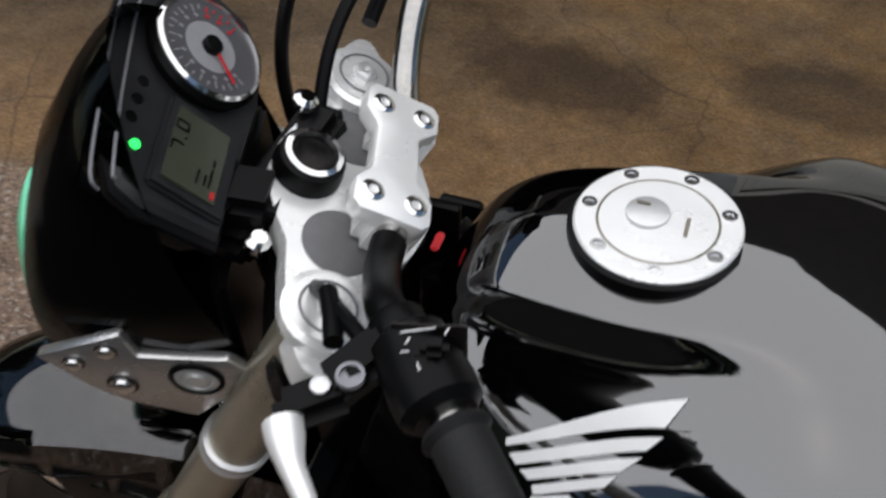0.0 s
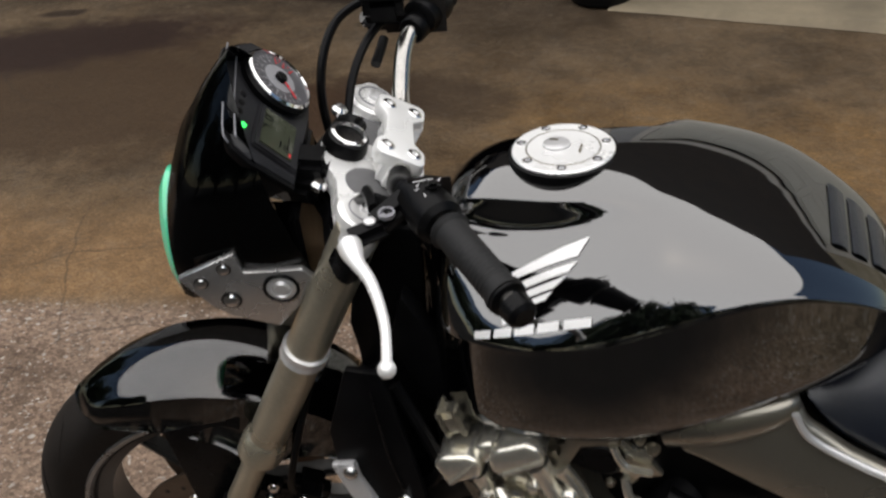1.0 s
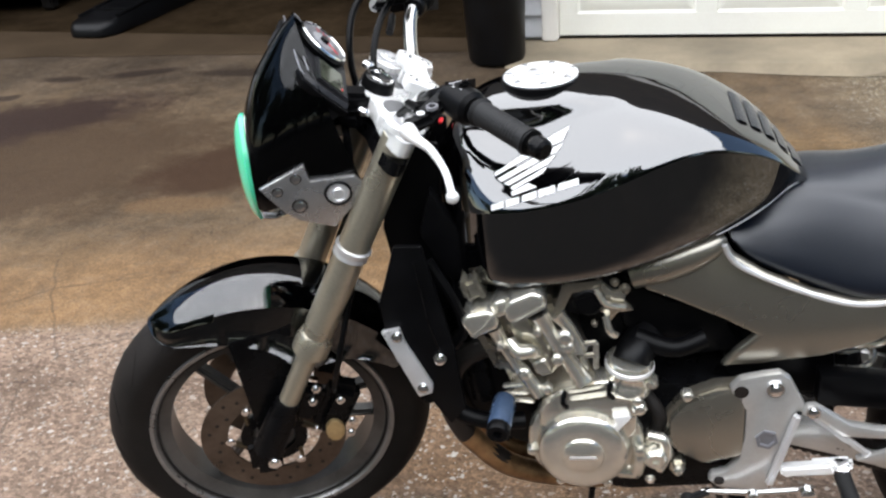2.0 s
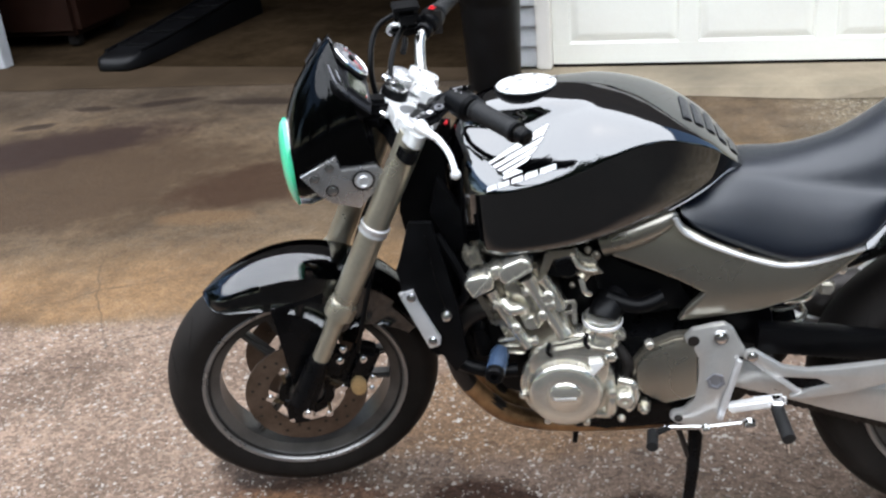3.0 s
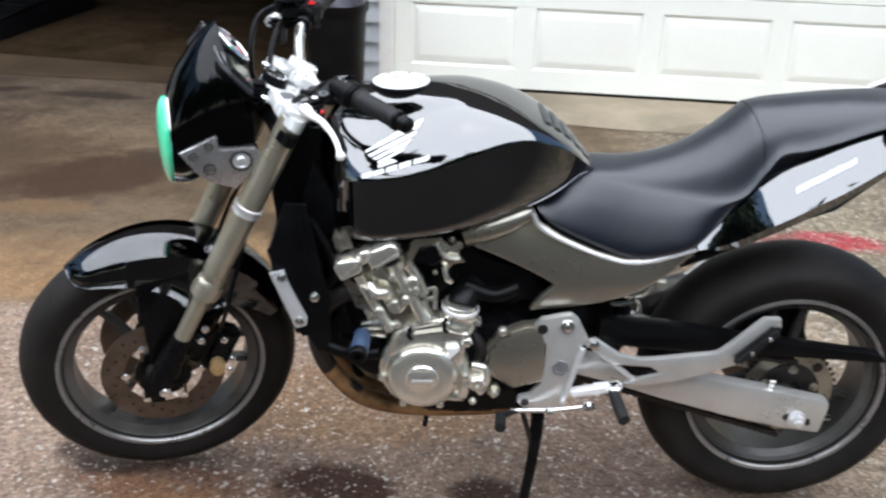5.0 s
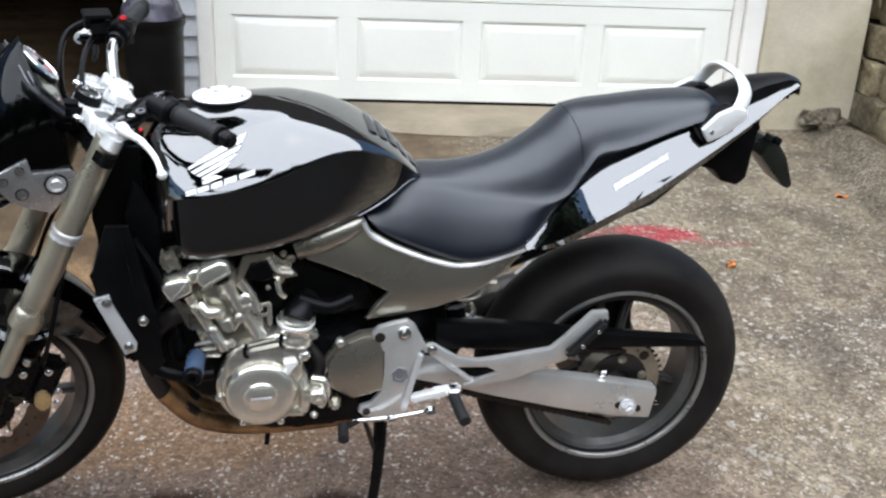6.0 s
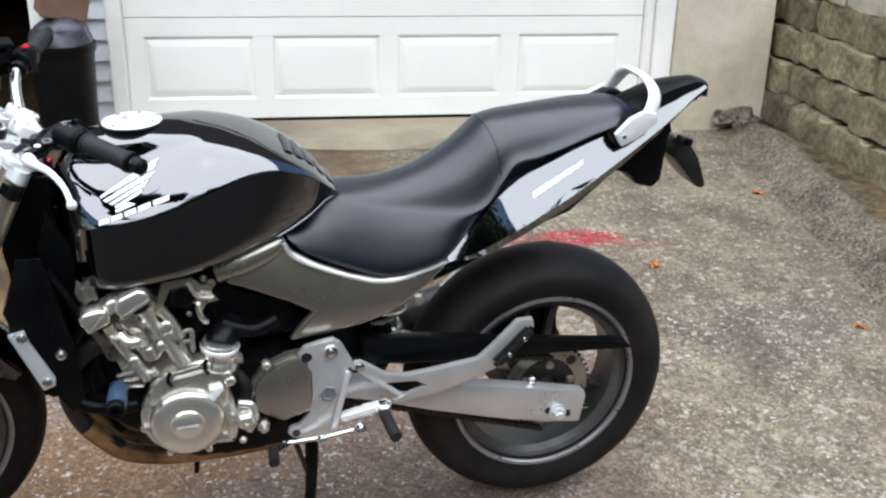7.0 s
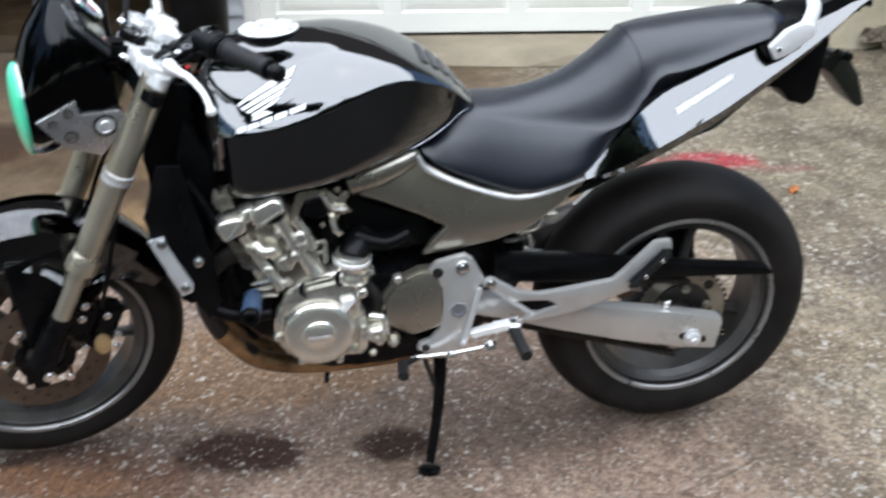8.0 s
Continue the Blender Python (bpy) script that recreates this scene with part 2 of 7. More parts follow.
def asphalt():
    m, nt, p = node_tree("worn driveway asphalt")
    big, mid, fine = add_noise(nt, 0.9, 6, 0.65), add_noise(nt, 5, 6, 0.7), add_noise(nt, 26, 4, 0.7)
    grit = add_noise(nt, 230, 3, 0.7)
    base = add_ramp(nt, big.outputs["Fac"], 0.3, 0.7, (0.100, 0.067, 0.039, 1), (0.160, 0.115, 0.072, 1)).outputs[0]
    # pinkish grey where the bike stands, yellowish grey towards the stone wall
    near = band(nt, 1, -9, -8, 0.87, 1.0, 0.22, -0.24)
    base = add_mix(nt, strength(nt, near, 0.85), base, (0.274, 0.196, 0.152))
    right = band(nt, 0, 1.3, 2.1, 9, 10, 0.9, 0.1)
    base = add_mix(nt, strength(nt, right, 0.8), base, (0.200, 0.172, 0.125))
    # tan silt with a sharp lower edge, only on the side of the open bay; a paler wash along the sill
    silt = add_mix(nt, 1.0, band(nt, 1, 0.90, 1.02, 1.18, 1.65, 0.22, -0.24), band(nt, 0, -9, -8, 0.0, 1.0, 0.5), "MULTIPLY")
    base = add_mix(nt, strength(nt, silt, 0.9), base, (0.265, 0.162, 0.083))
    wash = add_mix(nt, 1.0, band(nt, 1, 0.9, 1.5, 2.0, 2.7, 0.6, -0.1), band(nt, 0, -0.6, 0.0, 0.9, 1.6, 0.5), "MULTIPLY")
    wash = add_mix(nt, 0.75, wash, add_ramp(nt, add_noise(nt, 3.2, 6, 0.7).outputs["Fac"], 0.36, 0.62).outputs[0], "MULTIPLY")
    base = add_mix(nt, strength(nt, wash, 0.85), base, (0.225, 0.132, 0.055))
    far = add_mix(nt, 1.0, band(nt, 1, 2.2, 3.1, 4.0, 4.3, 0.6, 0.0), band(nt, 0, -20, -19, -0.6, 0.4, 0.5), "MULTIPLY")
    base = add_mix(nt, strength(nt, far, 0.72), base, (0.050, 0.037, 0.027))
    blotch = add_ramp(nt, mid.outputs["Fac"], 0.44, 0.70).outputs[0]
    base = add_mix(nt, strength(nt, blotch, 0.42), base, (0.062, 0.049, 0.038))
    base = add_mix(nt, strength(nt, add_ramp(nt, fine.outputs["Fac"], 0.5, 0.75).outputs[0], 0.25), base, (0.22, 0.19, 0.155))
    patchy = add_ramp(nt, add_noise(nt, 2.6, 6, 0.7).outputs["Fac"], 0.34, 0.66, (0.58, 0.565, 0.55, 1), (1.34, 1.33, 1.31, 1)).outputs[0]
    base = add_mix(nt, 1.0, base, patchy, "MULTIPLY")
    for x, y, rx, ry, turn, k, col in DAMP_AND_SHADE + DAMP_MORE:
        base = add_mix(nt, strength(nt, spot(nt, x, y, rx, ry, turn, 0.4, 0.18), k), base, col)
    for x, y, rx, ry, turn, k, col in BAYSTAINS + BAYSTAINS_MORE + SPRAY:
        base = add_mix(nt, strength(nt, spot(nt, x, y, rx, ry, turn, 0.42, 0.2), k), base, col)
    offview_dark = band(nt, 1, -90, -89, -0.95, -0.36, 0.20, 0.0)
    tc = nt.nodes.new("ShaderNodeTexCoord")
    stones = []
    for scale, seed in ((105, 0.0), (200, 4.0)):
        mp = nt.nodes.new("ShaderNodeMapping")
        mp.inputs["Location"].default_value = (seed, seed, 0)
        nt.links.new(tc.outputs["Object"], mp.inputs[0])
        vo = nt.nodes.new("ShaderNodeTexVoronoi")
        vo.inputs["Scale"].default_value = scale
        nt.links.new(mp.outputs[0], vo.inputs["Vector"])
        sepc = nt.nodes.new("ShaderNodeSeparateColor")
        nt.links.new(vo.outputs["Color"], sepc.inputs[0])
        stones.append((vo, sepc))
    (vo, sepc), (vo2, sepc2) = stones
    tone = add_ramp(nt, sepc.outputs[0], 0.0, 1.0, (0.56, 0.55, 0.54, 1), (1.38, 1.37, 1.35, 1))
    near = add_mix(nt, 1.0, near, offview_dark, "SUBTRACT")
    bare = add_mix(nt, 0.75, add_mix(nt, 1.0, near, (0.14, 0.14, 0.14), "LIGHTEN"), right, "SCREEN")
    base = add_mix(nt, strength(nt, bare, 0.8), base, add_mix(nt, 1.0, base, tone.outputs[0], "MULTIPLY"))
    tone2 = add_ramp(nt, sepc2.outputs[0], 0.0, 1.0, (0.6, 0.6, 0.6, 1), (1.4, 1.4, 1.4, 1))
    base = add_mix(nt, 0.6, base, tone2.outputs[0], "MULTIPLY")
    # coarser stones laid bare towards the stone wall
    vo3 = nt.nodes.new("ShaderNodeTexVoronoi")
    vo3.inputs["Scale"].default_value = 48
    nt.links.new(tc.outputs["Object"], vo3.inputs["Vector"])
    sepc3 = nt.nodes.new("ShaderNodeSeparateColor")
    nt.links.new(vo3.outputs["Color"], sepc3.inputs[0])
    tone3 = add_ramp(nt, sepc3.outputs[0], 0.0, 1.0, (0.72, 0.71, 0.70, 1), (1.27, 1.26, 1.24, 1))
    base = add_mix(nt, strength(nt, right, 0.75), base, add_mix(nt, 1.0, base, tone3.outputs[0], "MULTIPLY"))
    pale = add_mix(nt, 1.0, add_ramp(nt, sepc3.outputs[1], 0.955, 0.975).outputs[0], right, "MULTIPLY")
    base = add_mix(nt, strength(nt, pale, 0.45), base, (0.5, 0.47, 0.4))
    shown = add_mix(nt, 1.0, add_ramp(nt, mid.outputs["Fac"], 0.35, 0.6, (1, 1, 1, 1), (0.3, 0.3, 0.3, 1)).outputs[0], add_ramp(nt, bare, 0.2, 0.6).outputs[0], "MULTIPLY")
    for src, lo, k in ((sepc.outputs[1], 0.955, 0.8), (sepc2.outputs[1], 0.95, 0.75)):
        fleck = add_mix(nt, 1.0, add_ramp(nt, src, lo, lo + 0.02).outputs[0], shown, "MULTIPLY")
        base = add_mix(nt, strength(nt, fleck, k), base, (0.60, 0.565, 0.51))
    w = add_noise(nt, 2.5, 3)
    add = add_mix(nt, 0.16, tc.outputs["Object"], w.outputs["Color"], "ADD")
    cr = nt.nodes.new("ShaderNodeTexVoronoi")
    cr.feature, cr.inputs["Scale"].default_value = "DISTANCE_TO_EDGE", 2.3
    nt.links.new(add, cr.inputs["Vector"])
    line = add_ramp(nt, cr.outputs["Distance"], 0.002, 0.010, (1, 1, 1, 1), (0, 0, 0, 1)).outputs[0]
    part_of = add_ramp(nt, big.outputs["Fac"], 0.45, 0.6).outputs[0]
    base = add_mix(nt, strength(nt, add_mix(nt, 1.0, line, part_of, "MULTIPLY"), 0.5), base, (0.03, 0.025, 0.02))
    base = add_mix(nt, 1.0, base, (0.79, 0.79, 0.79), "MULTIPLY")
    # unseen ground painted near black so that the tank's lower flank reflects dark
    dark_tone = add_ramp(nt, fine.outputs["Fac"], 0.3, 0.7, (0.009, 0.0087, 0.0084, 1), (0.017, 0.0165, 0.0158, 1)).outputs[0]
    base = add_mix(nt, strength(nt, offview_dark, 0.97), base, dark_tone)
    nt.links.new(base, p.inputs["Base Color"])
    p.inputs["Roughness"].default_value = 0.75
    p.inputs["Specular IOR Level"].default_value = 0.12
    b = nt.nodes.new("ShaderNodeBump")
    b.inputs["Strength"].default_value, b.inputs["Distance"].default_value = 0.8, 0.005
    hsum = add_mix(nt, 0.4, vo.outputs["Distance"], vo2.outputs["Distance"])
    hsum = add_mix(nt, 0.25, hsum, grit.outputs["Fac"])
    nt.links.new(hsum, b.inputs["Height"])
    nt.links.new(b.outputs[0], p.inputs["Normal"])
    return m


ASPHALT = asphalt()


# ---- building tools ----
def mesh_of(bm, name, smooth=40):
    me = bpy.data.meshes.new(name)
    bmesh.ops.recalc_face_normals(bm, faces=bm.faces)
    for f in bm.faces:
        f.smooth = smooth > 0
    for e in bm.edges:
        if len(e.link_faces) == 2 and e.calc_face_angle(0) > radians(smooth):
            e.smooth = False
    bm.to_mesh(me)
    bm.free()
    return me


def part(name, bm, material, parent=None, label="", smooth=40):
    """Links a bmesh as one mesh object under a thing or under a part."""
    ob = new(name, mesh_of(bm, name, smooth))
    ob.data.materials.append(material)
    ob.parent = parent
    return tagged(ob, label)


def thing(name, m, label, category, group="", kind=""):
    ob = new(name)
    ob.matrix_world = m
    ob.empty_display_size = 0.1
    return tagged(ob, label, category, group, kind)


def solid(name, bm, material, label, category, kind="", smooth=40, group=""):
    return tagged(part(name, bm, material, None, "", smooth), label, category, group, kind)


def spline(keys, x):
    """Smooth value at x through keys of (x, value)."""
    if x <= keys[0][0]:
        return keys[0][1]
    if x >= keys[-1][0]:
        return keys[-1][1]
    for i in range(len(keys) - 1):
        if x <= keys[i + 1][0]:
            break
    (x0, y0), (x1, y1) = keys[i], keys[i + 1]

    def slope(j):
        a, b = keys[max(0, j - 1)], keys[min(len(keys) - 1, j + 1)]
        return (b[1] - a[1]) / (b[0] - a[0])
    h, t = x1 - x0, (x - x0) / (x1 - x0)
    return (1 + 2 * t) * (1 - t) ** 2 * y0 + t * (1 - t) ** 2 * h * slope(i) + t * t * (3 - 2 * t) * y1 + t * t * (t - 1) * h * slope(i + 1)


def smooth_path(points, n=8):
    """Points of a smooth line through the given ones."""
    pts = [Vector(p) for p in points]
    out = []
    for i in range(len(pts) - 1):
        a, b, c, d = pts[max(0, i - 1)], pts[i], pts[i + 1], pts[min(len(pts) - 1, i + 2)]
        for k in range(n):
            t = k / n
            out.append(0.5 * (2 * b + (c - a) * t + (2 * a - 5 * b + 4 * c - d) * t * t + (3 * b - a - 3 * c + d) * t ** 3))
    return out + [pts[-1]]


def skin(rings, closed=True, caps=True, bm=None):
    """Faces between rings of equally many points."""
    bm = bm or bmesh.new()
    made = [[bm.verts.new(p) for p in ring] for ring in rings]
    n = len(made[0])
    for a, b in zip(made, made[1:]):
        for i in range(n if closed else n - 1):
            j = (i + 1) % n
            bm.faces.new((a[i], a[j], b[j], b[i]))
    if caps and closed:
        bm.faces.new(made[0][::-1])
        bm.faces.new(made[-1])
    return bm


def tube(points, radius, sides=12, n=8, bm=None, smooth=True):
    path = smooth_path(points, n) if smooth and len(points) > 2 else [Vector(p) for p in points]
    rings, side = [], None
    for i, p in enumerate(path):
        d = (path[min(i + 1, len(path) - 1)] - path[max(i - 1, 0)]).normalized()
        if side is None:
            side = d.orthogonal().normalized()
        side = (side - d * side.dot(d)).normalized()
        up = d.cross(side)
        r = radius if isinstance(radius, (int, float)) else spline(radius, i / (len(path) - 1))
        rings.append([p + r * (math.cos(a) * side + math.sin(a) * up) for a in (2 * math.pi * k / sides for k in range(sides))])
    return skin(rings, bm=bm)


def lathe(profile, origin, axis, sides=32, bm=None, closed=False):
    """Turns a profile of (along the axis, radius) round the axis."""
    o, d = Vector(origin), Vector(axis).normalized()
    s = d.orthogonal().normalized()
    u = d.cross(s)
    rings = [[o + d * h + r * (math.cos(a) * s + math.sin(a) * u) for a in (2 * math.pi * k / sides for k in range(sides))] for h, r in profile]
    if closed:
        rings.append(rings[0])
        bm = skin(rings, caps=False, bm=bm)
        bmesh.ops.remove_doubles(bm, verts=bm.verts, dist=1e-6)
        return bm
    return skin(rings, bm=bm)


def disc(origin, axis, radius, depth, sides=20, edge=0.15, bm=None):
    e = min(depth, radius) * edge
    return lathe([(0, radius), (depth - e, radius), (depth, radius - e)], origin, axis, sides, bm)


def bolt(origin, axis, radius=0.006, depth=0.006, bm=None):
    bm = lathe([(0, radius * 1.35), (depth * 0.3, radius * 1.35), (depth * 0.3, radius), (depth * 0.9, radius), (depth, radius * 0.8)], origin, axis, 12, bm)
    return bm


def plate(outline, v0, v1, bevel=0.004, hole=None, bend=None, segments=2):
    """An outline of (u, w) with thickness from v0 to v1 and rounded edges."""
    bm = bmesh.new()
    vs = [bm.verts.new((u, v0, w)) for u, w in outline]
    bm.faces.new(vs)
    out = bmesh.ops.extrude_face_region(bm, geom=bm.faces[:])
    bmesh.ops.translate(bm, vec=(0, v1 - v0, 0), verts=[g for g in out["geom"] if isinstance(g, bmesh.types.BMVert)])
    if bevel:
        bmesh.ops.bevel(bm, geom=bm.edges[:], offset=bevel, segments=segments, affect="EDGES", profile=0.6, clamp_overlap=True)
    if bend:
        for v in bm.verts:
            v.co.y += bend(v.co.x, v.co.z)
    return bm


def box(size, place=(0, 0, 0), bevel=0.004, turn=None, bm=None, segments=2):
    tmp = bmesh.new()
    bmesh.ops.create_cube(tmp, size=1)
    bmesh.ops.scale(tmp, vec=size, verts=tmp.verts)
    if bevel:
        bmesh.ops.bevel(tmp, geom=tmp.edges[:], offset=min(bevel, min(size) * 0.45), segments=segments, affect="EDGES", clamp_overlap=True)
    tmp.transform(Matrix.Translation(place) @ (turn.to_4x4() if turn else Matrix()))
    if bm is None:
        return tmp
    me = bpy.data.meshes.new("tmp")
    tmp.to_mesh(me)
    tmp.free()
    bm.from_mesh(me)
    bpy.data.meshes.remove(me)
    return bm


def joined(*bms):
    out = bmesh.new()
    for b in bms:
        me = bpy.data.meshes.new("tmp")
        b.to_mesh(me)
        b.free()
        out.from_mesh(me)
        bpy.data.meshes.remove(me)
    return out


def bar(a, b, width, height, bevel=0.003, up=(0, 0, 1)):
    """A squared bar from a to b."""
    a, b = Vector(a), Vector(b)
    d = b - a
    x = d.normalized()
    y = Vector(up).cross(x).normalized()
    z = x.cross(y)
    return box((d.length, width, height), (a + b) / 2, bevel, Matrix((x, y, z)).transposed())


# ---- trees round the drive, seen in the gloss of the paint ----
BARK = surface("tree bark", (0.09, 0.07, 0.05), 0.9, 0, 0.4, 6, 60, 0.3)
LEAFGREEN = surface("tree leaves", (0.035, 0.06, 0.02), 0.6, 0, 0.5, 0.8, 20, 0)


def build_tree(x, y, height, spread, seed):
    height, spread = height * 0.48, spread * 0.75
    rng = random.Random(seed)
    base = Vector((x, y, ground_z(max(-8, min(8, x)), max(-8, y)) - 0.05))
    root = thing("tree", Matrix.Translation(base), "tall leafy tree at the edge of the drive", "tree", "trees round the drive")
    bm = tube([(0, 0, 0), (0.1, 0.05, height * 0.3), (-0.1, 0.1, height * 0.6), (0.1, 0, height * 0.9)], [(0, 0.32), (0.3, 0.22), (1, 0.04)], 10, 5)
    limbs = []
    for k in range(9):
        a, h = rng.uniform(0, 6.28), height * rng.uniform(0.22, 0.75)
        tip = Vector((math.cos(a) * spread * rng.uniform(0.6, 0.9), math.sin(a) * spread * rng.uniform(0.6, 0.9), h + rng.uniform(0.5, 2.0)))
        limbs.append((Vector((0, 0, h)), tip))
        tube([(0, 0, h), Vector((0, 0, h)).lerp(tip, 0.5) + Vector((0, 0, 0.3)), tip], [(0, 0.1), (1, 0.02)], 6, 4, bm)
    part("trunk", bm, BARK, root)
    verts, faces = [], []
    for k in range(5200):
        o, tip = limbs[rng.randrange(9)] if rng.random() < 0.65 else (Vector((0, 0, height * 0.25)), Vector((0, 0, height)))
        t = rng.uniform(0.15, 1.05)
        r = spread * 0.42 * (1.1 - 0.5 * t)
        c = o.lerp(tip, t) + Vector((rng.gauss(0, 1), rng.gauss(0, 1), rng.gauss(0, 0.8))) * r * 0.6
        if c.z < 0.8:
            continue
        n = Vector((rng.gauss(0, 1), rng.gauss(0, 1), rng.gauss(0, 1))).normalized()
        a = n.orthogonal().normalized()
        b = n.cross(a)
        sz = rng.uniform(0.12, 0.3)
        i = len(verts)
        verts += [c - a * sz, c - b * sz * 0.6, c + a * sz, c + b * sz * 0.6]
        faces.append((i, i + 1, i + 2, i + 3))
    me = bpy.data.meshes.new("crown")
    me.from_pydata([tuple(v) for v in verts], [], faces)
    me.materials.append(LEAFGREEN)
    ob = new("crown", me)
    ob.parent = root


for i, (x, y, h, s) in enumerate(((-11, -9, 12, 4.2), (-6.5, -11, 13, 4.4), (-1.5, -10, 12, 4.3), (3.5, -11, 13, 4.5), (8.5, -9.5, 12, 4.2), (12, -4.5, 12, 4.2), (12.5, 1.5, 11, 4), (-13, -3, 12, 4.3), (-13.5, 3, 12, 4.2), (1, -16, 15, 5), (-9, -16, 15, 5), (9, -16, 15, 5))):
    build_tree(x, y, h, s, 100 + i)


# ---- the place ----
def build_ground():
    bm = bmesh.new()
    edges = [-60, -20, -8, -4, 8, 20, 60]
    for x0, x1 in zip(edges, edges[1:]):
        for y0, y1 in zip([-60, -20, -8, 4.2][:-1], [-20, -8, 4.2]):
            bm.faces.new([bm.verts.new((x, y, ground_z(max(-8, min(8, x)), max(-8, min(8, y))))) for x, y in ((x0, y0), (x1, y0), (x1, y1), (x0, y1))])
    for x0, x1 in ((-60, -20), (-20, -8), (8, 20), (20, 60)):
        bm.faces.new([bm.verts.new((x, y, ground_z(max(-8, min(8, x)), max(-8, min(8, y))))) for x, y in ((x0, 4.2), (x1, 4.2), (x1, 60), (x0, 60))])
    bmesh.ops.remove_doubles(bm, verts=bm.verts, dist=1e-4)
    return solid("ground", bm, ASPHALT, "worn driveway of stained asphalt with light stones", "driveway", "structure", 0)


build_ground()
DOOR_Y, SILL = 3.58, 0.058


def build_garage_door():
    root = thing("garage_door", pose(0, 0, 0), "closed white sectional garage door with raised panels", "garage door", kind="structure")
    left, right, pitch, high = -0.008, 2.80, 0.672, 0.543
    for s in range(4):
        z0 = SILL + 0.012 + s * (high + 0.004)
        pz0, pz1 = z0 + 0.106, z0 + 0.447
        starts = [0.078 + i * pitch for i in range(4)]
        # a backing board with rails and stiles proud of it
        bms = [box((right - left, 0.03, high), ((left + right) / 2, DOOR_Y + 0.034, z0 + high / 2), 0)]
        for a, b in ((z0, pz0), (pz1, z0 + high)):
            bms.append(box((right - left, 0.014, b - a), ((left + right) / 2, DOOR_Y + 0.012, (a + b) / 2), 0.002))
        for a, b in zip([left] + [x + 0.578 for x in starts], starts + [right]):
            bms.append(box((b - a, 0.014, pz1 - pz0), ((a + b) / 2, DOOR_Y + 0.012, (pz0 + pz1) / 2), 0))
        sec = part("door_section", joined(*bms), DOORPAINT, root)
        for x0 in starts:
            x1 = x0 + 0.578
            rings = []
            for inset, y in ((0, 0.0055), (0.002, 0.0055), (0.013, 0.0165), (0.018, 0.0165), (0.052, 0.004), (0.06, 0.0035)):
                rings.append([(x0 + inset, DOOR_Y + y, pz0 + inset), (x1 - inset, DOOR_Y + y, pz0 + inset), (x1 - inset, DOOR_Y + y, pz1 - inset), (x0 + inset, DOOR_Y + y, pz1 - inset)])
            bm = skin(rings, caps=False)
            bm.faces.new([v for v in bm.verts][-4:])
            part("raised_panel", bm, DOORPAINT, sec, "", 20)
    part("rubber_seal", box((right - left, 0.03, 0.02), ((left + right) / 2, DOOR_Y + 0.024, SILL + 0.004), 0.004), SATIN, root, "black rubber seal under the door")


build_garage_door()


